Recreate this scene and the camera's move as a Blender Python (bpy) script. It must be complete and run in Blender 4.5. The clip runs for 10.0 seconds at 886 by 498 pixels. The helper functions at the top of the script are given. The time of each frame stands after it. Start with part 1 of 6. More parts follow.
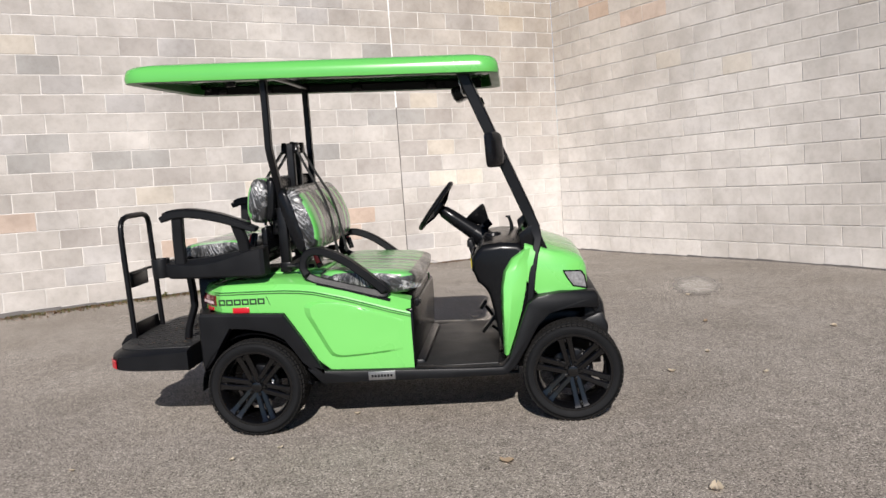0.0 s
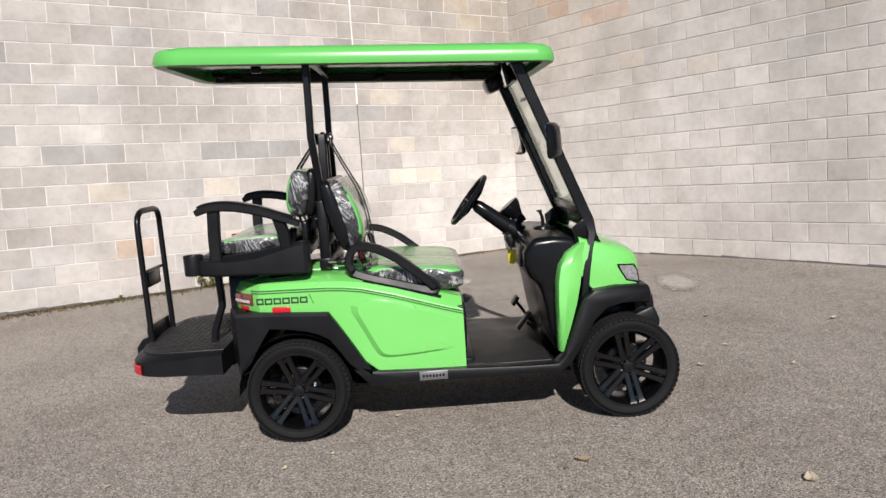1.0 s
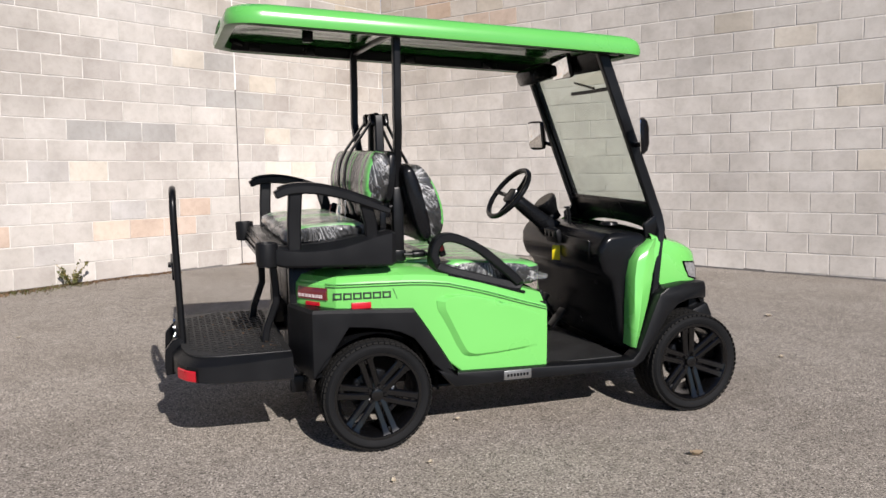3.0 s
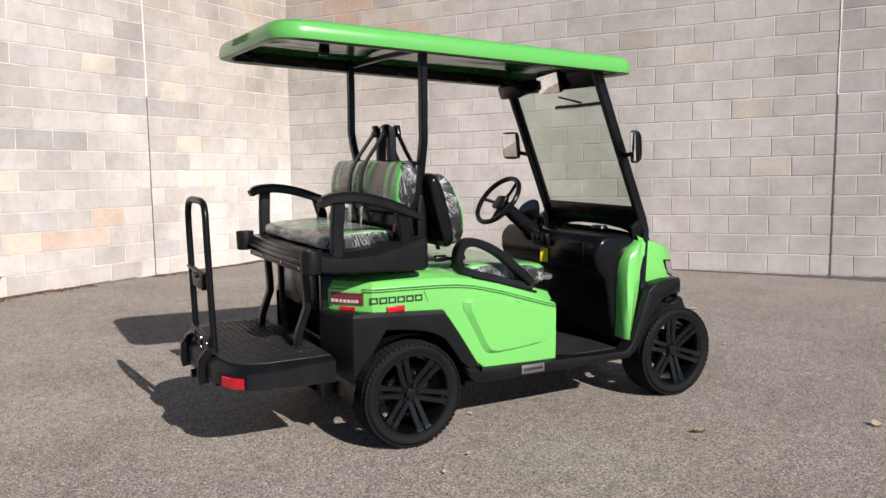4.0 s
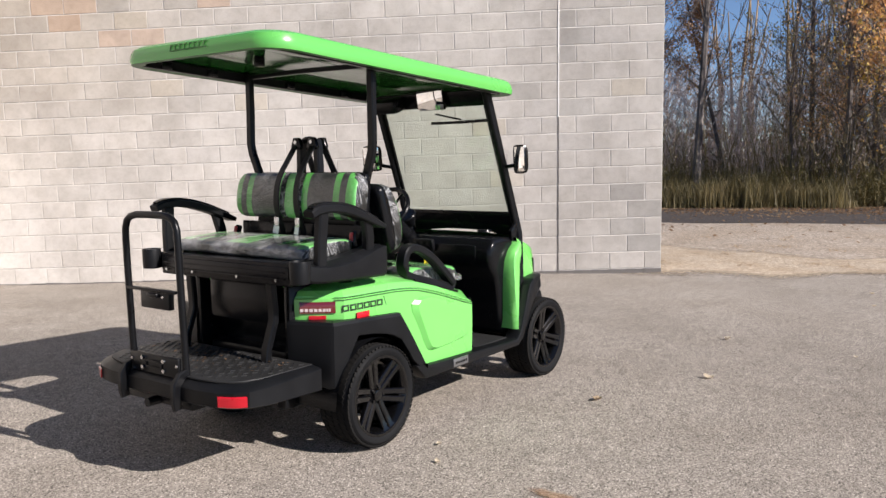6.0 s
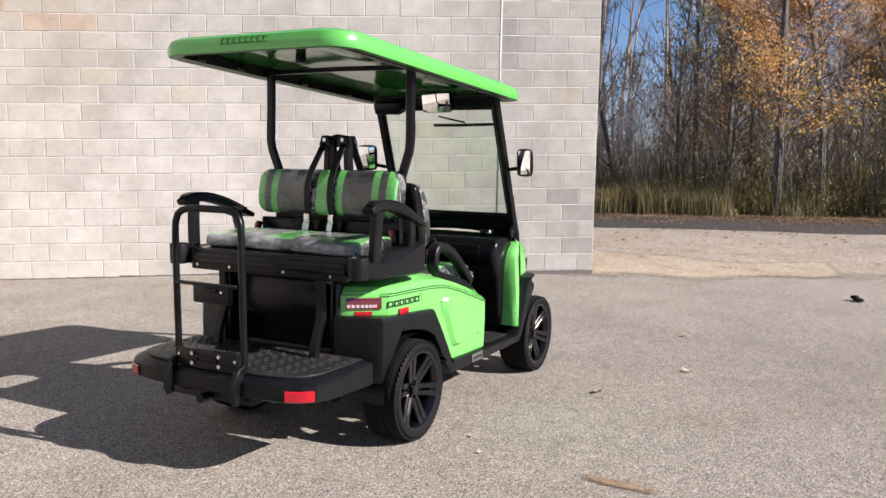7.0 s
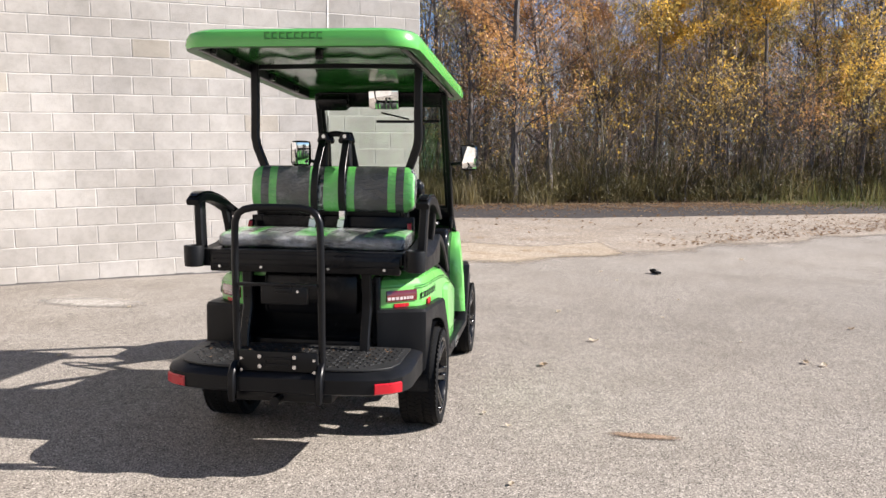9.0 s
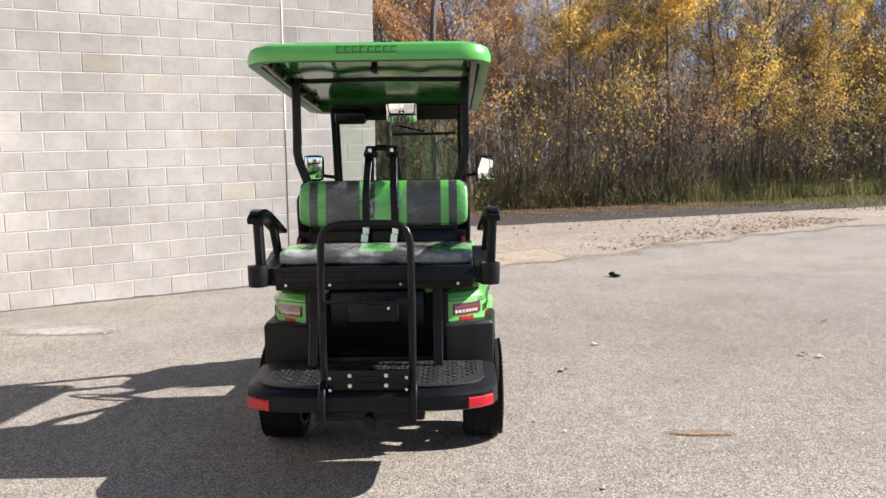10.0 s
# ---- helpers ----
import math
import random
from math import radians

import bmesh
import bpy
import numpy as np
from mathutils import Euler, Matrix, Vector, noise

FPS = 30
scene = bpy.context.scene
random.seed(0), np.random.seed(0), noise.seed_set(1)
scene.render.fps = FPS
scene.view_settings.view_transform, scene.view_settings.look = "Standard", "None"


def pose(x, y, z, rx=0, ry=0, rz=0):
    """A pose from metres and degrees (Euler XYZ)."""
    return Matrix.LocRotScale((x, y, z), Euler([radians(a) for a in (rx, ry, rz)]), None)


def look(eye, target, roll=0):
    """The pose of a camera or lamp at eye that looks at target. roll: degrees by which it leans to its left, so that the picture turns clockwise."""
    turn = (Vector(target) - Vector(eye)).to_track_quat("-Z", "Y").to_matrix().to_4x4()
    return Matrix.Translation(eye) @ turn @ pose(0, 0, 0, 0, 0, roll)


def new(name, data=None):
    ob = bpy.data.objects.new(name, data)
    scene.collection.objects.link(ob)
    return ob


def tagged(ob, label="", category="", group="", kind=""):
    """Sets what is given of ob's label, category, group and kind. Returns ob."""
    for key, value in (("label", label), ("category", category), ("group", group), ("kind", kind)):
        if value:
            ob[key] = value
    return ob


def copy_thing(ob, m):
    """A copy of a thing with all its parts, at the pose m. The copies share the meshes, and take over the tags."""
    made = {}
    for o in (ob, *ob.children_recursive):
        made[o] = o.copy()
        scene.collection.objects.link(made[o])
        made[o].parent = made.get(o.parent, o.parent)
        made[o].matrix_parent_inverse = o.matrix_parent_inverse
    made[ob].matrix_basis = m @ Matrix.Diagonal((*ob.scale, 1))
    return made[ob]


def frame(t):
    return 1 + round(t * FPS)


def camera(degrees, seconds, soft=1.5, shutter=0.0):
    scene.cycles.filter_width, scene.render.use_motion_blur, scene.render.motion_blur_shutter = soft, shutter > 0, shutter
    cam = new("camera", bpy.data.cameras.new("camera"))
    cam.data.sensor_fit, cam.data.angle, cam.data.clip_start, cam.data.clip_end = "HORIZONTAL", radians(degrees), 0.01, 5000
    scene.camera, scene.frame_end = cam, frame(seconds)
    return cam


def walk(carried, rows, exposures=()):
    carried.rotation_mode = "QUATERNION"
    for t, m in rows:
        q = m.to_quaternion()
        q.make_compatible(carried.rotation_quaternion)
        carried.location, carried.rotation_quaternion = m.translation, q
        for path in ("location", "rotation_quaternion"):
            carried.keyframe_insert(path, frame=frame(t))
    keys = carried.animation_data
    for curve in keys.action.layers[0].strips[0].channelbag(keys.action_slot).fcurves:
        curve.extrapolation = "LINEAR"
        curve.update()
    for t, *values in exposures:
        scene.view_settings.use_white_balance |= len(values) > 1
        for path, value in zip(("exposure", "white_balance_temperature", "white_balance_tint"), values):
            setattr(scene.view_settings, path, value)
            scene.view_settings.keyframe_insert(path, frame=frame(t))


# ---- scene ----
cam = camera(56.4, 10.0)
METRES, EYE, TURN = 7.804, 1.35, 4.94
X0, Y0 = 0.532, -4.585
ROWS = [
    (0.0, 0.0007, -0.0001, 0.0004, -0.43, -6.55, 4.22),
    (0.5, -0.0449, 0.0117, -0.0000, -2.71, -6.35, 4.12),
    (1.0, -0.0894, 0.0235, -0.0002, -6.90, -6.85, 3.80),
    (1.5, -0.1340, 0.0433, -0.0006, -9.61, -7.02, 2.46),
    (2.0, -0.1798, 0.0611, -0.0031, -12.57, -7.32, 1.33),
    (2.5, -0.2224, 0.0811, -0.0038, -18.10, -8.00, 0.84),
    (2.7, -0.2402, 0.0909, -0.0039, -20.01, -7.64, 0.68),
    (3.8, -0.3512, 0.1146, 0.0009, -31.88, -6.91, 0.79),
    (4.0, -0.3702, 0.1229, 0.0003, -33.43, -6.85, 0.65),
    (4.5, -0.4191, 0.1398, -0.0014, -38.83, -6.46, 0.44),
    (5.0, -0.4605, 0.1623, 0.0003, -46.50, -6.25, 0.96),
    (5.5, -0.4934, 0.2001, 0.0015, -52.86, -5.92, 1.50),
    (5.7, -0.5076, 0.2146, -0.0009, -55.36, -6.04, 1.27),
    (6.8, -0.5756, 0.3027, 0.0018, -66.07, -5.71, -0.89),
    (7.0, -0.5875, 0.3187, -0.0005, -67.37, -5.94, -1.02),
    (7.5, -0.6132, 0.3582, 0.0004, -72.72, -6.67, -0.63),
    (8.0, -0.6305, 0.4080, 0.0006, -76.73, -6.34, -0.70),
    (8.5, -0.6455, 0.4536, -0.0012, -83.40, -6.37, -0.87),
    (9.0, -0.6574, 0.5014, -0.0015, -87.55, -6.14, -0.62),
    (9.5, -0.6585, 0.5515, -0.0011, -89.55, -5.44, -0.38),
    (10.0, -0.6563, 0.6017, -0.0002, -94.69, -5.45, 0.82),
]
walk(cam, [(t, pose(X0, Y0, EYE, 0, 0, TURN) @ pose(METRES * x, METRES * y, METRES * z, 90 + pitch, roll, yaw)) for t, x, y, z, yaw, pitch, roll in ROWS],
     exposures=[(0.0, 0.40, 6500, 11.5), (2.5, 0.47, 6500, 12), (4.0, 0.46, 6560, 13.5), (5.5, 0.75, 6600, 13.2), (7.0, 1.04, 6560, 13), (8.5, 1.22, 6550, 12), (10.0, 1.28, 6550, 11)])

# ---- light ----
SUN = Vector((0.095, -0.995, 0.662)).normalized()
world = bpy.data.worlds.new("sky")
world.use_nodes = True
scene.world = world
wt = world.node_tree
sky = wt.nodes.new("ShaderNodeTexSky")
sky.sky_type = "NISHITA"
sky.sun_disc = False
sky.sun_elevation = radians(33.5)
sky.sun_rotation = radians(173)
sky.altitude = 1500.0
sky.air_density, sky.dust_density, sky.ozone_density = 0.8, 0.0, 4.0
wt.links.new(sky.outputs[0], wt.nodes["Background"].inputs[0])
wt.nodes["Background"].inputs[1].default_value = 0.067
sun = new("sun", bpy.data.lights.new("sun", "SUN"))
sun.data.energy, sun.data.angle, sun.data.color = 5.0, radians(0.53), (1, 0.95, 0.895)
sun.matrix_world = look(SUN * 30, (0, 0, 0))


# ---- materials ----
def nodes_of(name):
    m = bpy.data.materials.new(name)
    m.use_nodes = True
    t = m.node_tree
    return m, t, t.nodes["Principled BSDF"]


def add(t, kind, **values):
    n = t.nodes.new(kind)
    for key, v in values.items():
        n.inputs[key.replace("_", " ")].default_value = v
    return n


def ramp(t, source, stops):
    r = t.nodes.new("ShaderNodeValToRGB")
    e = r.color_ramp.elements
    e[0].position, e[0].color = stops[0][0], (*stops[0][1], 1)
    e[1].position, e[1].color = stops[-1][0], (*stops[-1][1], 1)
    for p, c in stops[1:-1]:
        k = e.new(p)
        k.color = (*c, 1)
    t.links.new(source, r.inputs[0])
    return r


def mix(t, fac, a, b, mode="MIX"):
    n = t.nodes.new("ShaderNodeMix")
    n.data_type, n.blend_type = "RGBA", mode
    for sock, v in ((n.inputs[0], fac), (n.inputs[6], a), (n.inputs[7], b)):
        if isinstance(v, (int, float)):
            sock.default_value = v
        elif isinstance(v, tuple):
            sock.default_value = (*v, 1)
        else:
            t.links.new(v, sock)
    return n.outputs[2]


def bump(t, bsdf, height, strength, distance):
    b = t.nodes.new("ShaderNodeBump")
    b.inputs["Strength"].default_value, b.inputs["Distance"].default_value = strength, distance
    t.links.new(height, b.inputs["Height"])
    t.links.new(b.outputs[0], bsdf.inputs["Normal"])
    return b


def plain(name, base, rough, metal=0.0, vary=0.15, scale=9.0, grain=60.0, relief=0.15, coat=0.0, dist=0.002, spec=0.5):
    """Colour with soft stains and a fine grain, and a grainy relief."""
    m, t, p = nodes_of(name)
    co = t.nodes.new("ShaderNodeTexCoord").outputs["Object"]
    big, fine = add(t, "ShaderNodeTexNoise", Scale=scale, Detail=5.0), add(t, "ShaderNodeTexNoise", Scale=grain, Detail=3.0)
    t.links.new(co, big.inputs["Vector"]), t.links.new(co, fine.inputs["Vector"])
    lo, hi = tuple(c * (1 - vary) for c in base), tuple(min(1, c * (1 + vary)) for c in base)
    c = mix(t, fine.outputs[0], lo, hi)
    c = mix(t, 0.5, c, ramp(t, big.outputs[0], [(0.3, lo), (0.7, hi)]).outputs[0])
    t.links.new(c, p.inputs["Base Color"])
    r = ramp(t, big.outputs[0], [(0.3, (rough * 0.85,) * 3), (0.7, (min(1, rough * 1.15),) * 3)])
    t.links.new(r.outputs[0], p.inputs["Roughness"])
    p.inputs["Metallic"].default_value, p.inputs["Coat Weight"].default_value = metal, coat
    p.inputs["Coat Roughness"].default_value = 0.06
    p.inputs["Specular IOR Level"].default_value = spec
    if relief:
        bump(t, p, fine.outputs[0], relief, dist)
    return m


def wrapped(name, base, crumple=0.5, haze=0.25, radial=False):
    """Vinyl under loose clear film: long glossy creases, film glints and glare painted pale."""
    m, t, p = nodes_of(name)
    co = t.nodes.new("ShaderNodeTexCoord").outputs["Object"]
    soft = add(t, "ShaderNodeTexNoise", Scale=7.0, Detail=3.0)
    t.links.new(co, soft.inputs["Vector"])
    folds = []
    if radial:
        # creases run out from the middle of the end panel
        flat = add(t, "ShaderNodeMapping", Rotation=(radians(90), 0, 0), Scale=(1.7, 1.0, 1.0), Location=(0.09, 0.13, 0.0))
        t.links.new(co, flat.inputs[0])
        fan = t.nodes.new("ShaderNodeTexGradient")
        fan.gradient_type = "RADIAL"
        t.links.new(flat.outputs[0], fan.inputs[0])
        both = t.nodes.new("ShaderNodeCombineXYZ")
        t.links.new(fan.outputs["Fac"], both.inputs[0])
        t.links.new(mix(t, 1.0, soft.outputs[0], (0.05, 0.05, 0.05), "MULTIPLY"), both.inputs[1])
        t.links.new(mix(t, 1.0, soft.outputs[0], (0.16, 0.16, 0.16), "MULTIPLY"), both.inputs[2])
        for k, (sc, w) in enumerate(((34.0, 0.45), (75.0, 0.4))):
            n = add(t, "ShaderNodeTexNoise", Scale=sc, Detail=2.0, Distortion=0.3)
            t.links.new(both.outputs[0], n.inputs["Vector"])
            folds.append(n.outputs[0])
    else:
        for rot, sc in (((0.5, 0.35, 0.6), (6.0, 16.0, 38.0)), ((-0.7, 0.2, -0.5), (8.0, 30.0, 55.0))):
            mp = add(t, "ShaderNodeMapping", Scale=sc, Rotation=rot)
            t.links.new(co, mp.inputs[0])
            n = add(t, "ShaderNodeTexNoise", Scale=1.0, Detail=3.0, Roughness=0.55, Distortion=0.8)
            t.links.new(mp.outputs[0], n.inputs["Vector"])
            folds.append(n.outputs[0])
    fold = mix(t, 0.45, folds[0], folds[1])
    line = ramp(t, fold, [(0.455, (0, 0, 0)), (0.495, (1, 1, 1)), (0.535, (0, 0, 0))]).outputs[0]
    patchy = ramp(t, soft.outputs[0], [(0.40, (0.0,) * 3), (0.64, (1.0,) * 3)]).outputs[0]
    # film haze and glare as pale patches, sun glints as lighter crease lines
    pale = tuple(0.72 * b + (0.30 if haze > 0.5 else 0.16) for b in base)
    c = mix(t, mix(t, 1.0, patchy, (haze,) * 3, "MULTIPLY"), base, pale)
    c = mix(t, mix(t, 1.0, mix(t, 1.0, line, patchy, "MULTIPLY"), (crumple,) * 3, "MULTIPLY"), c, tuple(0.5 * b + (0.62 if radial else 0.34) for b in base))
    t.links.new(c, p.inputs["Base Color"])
    p.inputs["Roughness"].default_value = 0.4
    p.inputs["Coat Weight"].default_value, p.inputs["Coat Roughness"].default_value = 1.0, 0.09
    b = bump(t, p, mix(t, 0.35, fold, soft.outputs[0]), 0.9, 0.010 + 0.022 * crumple)
    t.links.new(b.outputs[0], p.inputs["Coat Normal"])
    return m


def block_material(name, tints, per_island):
    """Weathered concrete masonry: each unit its own shade, pitted, with rusty or dark blotches."""
    m, t, p = nodes_of(name)
    if per_island:
        rnd = t.nodes.new("ShaderNodeNewGeometry").outputs["Random Per Island"]
    else:
        rnd = t.nodes.new("ShaderNodeObjectInfo").outputs["Random"]
    co = t.nodes.new("ShaderNodeTexCoord").outputs["Object"]
    shift = t.nodes.new("ShaderNodeVectorMath")
    shift.operation = "MULTIPLY_ADD"
    t.links.new(rnd, shift.inputs[0])
    shift.inputs[1].default_value = (37.0, 91.0, 53.0)
    t.links.new(co, shift.inputs[2])
    big, mid = add(t, "ShaderNodeTexNoise", Scale=3.2, Detail=4.0), add(t, "ShaderNodeTexNoise", Scale=14.0, Detail=6.0, Roughness=0.7)
    pit = add(t, "ShaderNodeTexVoronoi", Scale=230.0)
    for n in (big, mid, pit):
        t.links.new(shift.outputs[0], n.inputs["Vector"])
    base = ramp(t, rnd, tints).outputs[0]
    c = mix(t, ramp(t, big.outputs[0], [(0.33, (0, 0, 0)), (0.66, (1, 1, 1))]).outputs[0], mix(t, 1.0, base, (0.905, 0.90, 0.89), "MULTIPLY"), mix(t, 1.0, base, (1.055, 1.055, 1.055), "MULTIPLY"))
    c = mix(t, ramp(t, mid.outputs[0], [(0.45, (0, 0, 0)), (0.70, (0.8,) * 3)]).outputs[0], c, mix(t, 1.0, c, (0.86, 0.85, 0.84), "MULTIPLY"))
    c = mix(t, ramp(t, pit.outputs["Distance"], [(0.05, (0.55,) * 3), (0.3, (0, 0, 0))]).outputs[0], c, mix(t, 1.0, c, (0.7, 0.69, 0.68), "MULTIPLY"))
    geo = t.nodes.new("ShaderNodeNewGeometry")
    cloud = add(t, "ShaderNodeTexNoise", Scale=0.75, Detail=5.0, Roughness=0.6)
    t.links.new(geo.outputs["Position"], cloud.inputs["Vector"])
    c = mix(t, 1.0, c, ramp(t, cloud.outputs[0], [(0.32, (0.80, 0.79, 0.78)), (0.55, (1.0, 1.0, 1.0)), (0.75, (1.10, 1.10, 1.09))]).outputs[0], "MULTIPLY")
    # brown weathering spreading down from the inner corner
    far = t.nodes.new("ShaderNodeVectorMath")
    far.operation = "DISTANCE"
    t.links.new(geo.outputs["Position"], far.inputs[0])
    far.inputs[1].default_value = (1.25, 7.38, 4.6)
    stain = add(t, "ShaderNodeTexNoise", Scale=1.3, Detail=5.0, Roughness=0.65)
    t.links.new(geo.outputs["Position"], stain.inputs["Vector"])
    reach = t.nodes.new("ShaderNodeMath")
    reach.operation = "MULTIPLY_ADD"
    t.links.new(stain.outputs[0], reach.inputs[0])
    reach.inputs[1].default_value = 2.4
    t.links.new(far.outputs["Value"], reach.inputs[2])
    scaled = t.nodes.new("ShaderNodeMath")
    scaled.operation = "DIVIDE"
    t.links.new(reach.outputs[0], scaled.inputs[0])
    scaled.inputs[1].default_value = 6.0
    c = mix(t, ramp(t, scaled.outputs[0], [(0.42, (1, 1, 1)), (0.86, (0, 0, 0))]).outputs[0], c, mix(t, 1.0, c, (0.79, 0.745, 0.685), "MULTIPLY"))
    t.links.new(c, p.inputs["Base Color"])
    p.inputs["Roughness"].default_value = 0.93
    p.inputs["Specular IOR Level"].default_value = 0.25
    h = mix(t, 0.5, pit.outputs["Distance"], mid.outputs[0])
    p.inputs["Diffuse Roughness"].default_value = 1.0
    bump(t, p, h, 0.5, 0.004)
    return m


def ground_material(name, stops, chip, big_scale, blotch, relief, rough=0.9, toned=None):
    """Loose or bound aggregate: single chips, patches and broad stains."""
    m, t, p = nodes_of(name)
    co = t.nodes.new("ShaderNodeTexCoord").outputs["Object"]
    chips = add(t, "ShaderNodeTexVoronoi", Scale=chip)
    fine = add(t, "ShaderNodeTexNoise", Scale=chip * 0.35, Detail=4.0)
    patch = add(t, "ShaderNodeTexNoise", Scale=big_scale, Detail=6.0, Roughness=0.6)
    wide = add(t, "ShaderNodeTexNoise", Scale=big_scale * 0.17, Detail=3.0)
    coarse = add(t, "ShaderNodeTexNoise", Scale=11.0, Detail=9.0, Roughness=0.78)
    for n in (chips, fine, patch, wide, coarse):
        t.links.new(co, n.inputs["Vector"])
    sep = t.nodes.new("ShaderNodeSeparateColor")
    t.links.new(chips.outputs["Color"], sep.inputs[0])
    c = ramp(t, sep.outputs[0], stops).outputs[0]
    c = mix(t, ramp(t, fine.outputs[0], [(0.35, (0.55,) * 3), (0.6, (0, 0, 0))]).outputs[0], c, mix(t, 1.0, c, (0.55, 0.54, 0.53), "MULTIPLY"))
    c = mix(t, 1.0, c, ramp(t, coarse.outputs[0], [(0.30, (0.72, 0.715, 0.71)), (0.48, (0.99, 0.99, 0.99)), (0.70, (1.22, 1.21, 1.20))]).outputs[0], "MULTIPLY")
    c = mix(t, ramp(t, patch.outputs[0], [(0.42, (0, 0, 0)), (0.68, (0.8,) * 3)]).outputs[0], c, mix(t, 1.0, c, blotch, "MULTIPLY"))
    c = mix(t, ramp(t, wide.outputs[0], [(0.4, (0, 0, 0)), (0.65, (0.6,) * 3)]).outputs[0], c, mix(t, 1.0, c, (1.22, 1.2, 1.17), "MULTIPLY"))
    if toned:
        # a darker stretch with a ragged outline, paling away from its middle
        far = t.nodes.new("ShaderNodeVectorMath")
        far.operation = "DISTANCE"
        t.links.new(co, far.inputs[0])
        far.inputs[1].default_value = toned
        reach = t.nodes.new("ShaderNodeMath")
        reach.operation = "MULTIPLY_ADD"
        t.links.new(patch.outputs[0], reach.inputs[0])
        reach.inputs[1].default_value = 3.0
        t.links.new(far.outputs["Value"], reach.inputs[2])
        scaled = t.nodes.new("ShaderNodeMath")
        scaled.operation = "DIVIDE"
        t.links.new(reach.outputs[0], scaled.inputs[0])
        scaled.inputs[1].default_value = 9.0
        c = mix(t, 1.0, c, ramp(t, scaled.outputs[0], [(0.2, (0.85, 0.835, 0.825)), (0.42, (0.97, 0.955, 0.95)), (0.58, (1.06, 1.045, 1.04)), (0.9, (1.12, 1.105, 1.10))]).outputs[0], "MULTIPLY")
    t.links.new(c, p.inputs["Base Color"])
    p.inputs["Roughness"].default_value = rough
    p.inputs["Specular IOR Level"].default_value = 0.3
    bump(t, p, mix(t, 0.45, chips.outputs["Distance"], fine.outputs[0]), relief, 0.005)
    return m


def ragged(m, grain, lo=0.62, hi=0.80):
    """Lets a ground sheet thin out towards its rim, grain by grain."""
    t = m.node_tree
    p = t.nodes["Principled BSDF"]
    fade = t.nodes.new("ShaderNodeAttribute")
    fade.attribute_name = "rim"
    co = t.nodes.new("ShaderNodeTexCoord").outputs["Object"]
    a, b = add(t, "ShaderNodeTexNoise", Scale=1.1, Detail=6.0, Roughness=0.65), add(t, "ShaderNodeTexNoise", Scale=grain, Detail=3.0)
    t.links.new(co, a.inputs["Vector"]), t.links.new(co, b.inputs["Vector"])
    n = mix(t, 0.4, a.outputs[0], b.outputs[0])
    s = t.nodes.new("ShaderNodeMath")
    s.operation = "ADD"
    t.links.new(fade.outputs["Fac"], s.inputs[0]), t.links.new(n, s.inputs[1])
    k = ramp(t, s.outputs[0], [(lo, (0, 0, 0)), (hi, (1, 1, 1))]).outputs[0]
    ms, tr = t.nodes.new("ShaderNodeMixShader"), t.nodes.new("ShaderNodeBsdfTransparent")
    t.links.new(k, ms.inputs[0]), t.links.new(tr.outputs[0], ms.inputs[1]), t.links.new(p.outputs[0], ms.inputs[2])
    t.links.new(ms.outputs[0], t.nodes["Material Output"].inputs[0])
    return m


def leaf_material(name, stops):
    m, t, p = nodes_of(name)
    geo = t.nodes.new("ShaderNodeNewGeometry")
    clump = add(t, "ShaderNodeTexNoise", Scale=0.8, Detail=2.0)
    t.links.new(geo.outputs["Position"], clump.inputs["Vector"])
    even = ramp(t, clump.outputs[0], [(0.34, (0, 0, 0)), (0.66, (1, 1, 1))]).outputs[0]
    c = ramp(t, mix(t, 0.55, geo.outputs["Random Per Island"], even), stops).outputs[0]
    t.links.new(c, p.inputs["Base Color"])
    p.inputs["Roughness"].default_value = 0.6
    tr = t.nodes.new("ShaderNodeBsdfTranslucent")
    t.links.new(c, tr.inputs[0])
    ms = t.nodes.new("ShaderNodeMixShader")
    ms.inputs[0].default_value = 0.45
    t.links.new(p.outputs[0], ms.inputs[1]), t.links.new(tr.outputs[0], ms.inputs[2])
    t.links.new(ms.outputs[0], t.nodes["Material Output"].inputs[0])
    return m


def bark_material(name, lo, hi):
    m, t, p = nodes_of(name)
    co = t.nodes.new("ShaderNodeTexCoord").outputs["Object"]
    mp = add(t, "ShaderNodeMapping", Scale=(9.0, 9.0, 1.6))
    t.links.new(co, mp.inputs[0])
    n = add(t, "ShaderNodeTexNoise", Scale=2.0, Detail=6.0, Roughness=0.7)
    t.links.new(mp.outputs[0], n.inputs["Vector"])
    t.links.new(ramp(t, n.outputs[0], [(0.35, lo), (0.65, hi)]).outputs[0], p.inputs["Base Color"])
    p.inputs["Roughness"].default_value = 0.9
    bump(t, p, n.outputs[0], 0.6, 0.02)
    return m


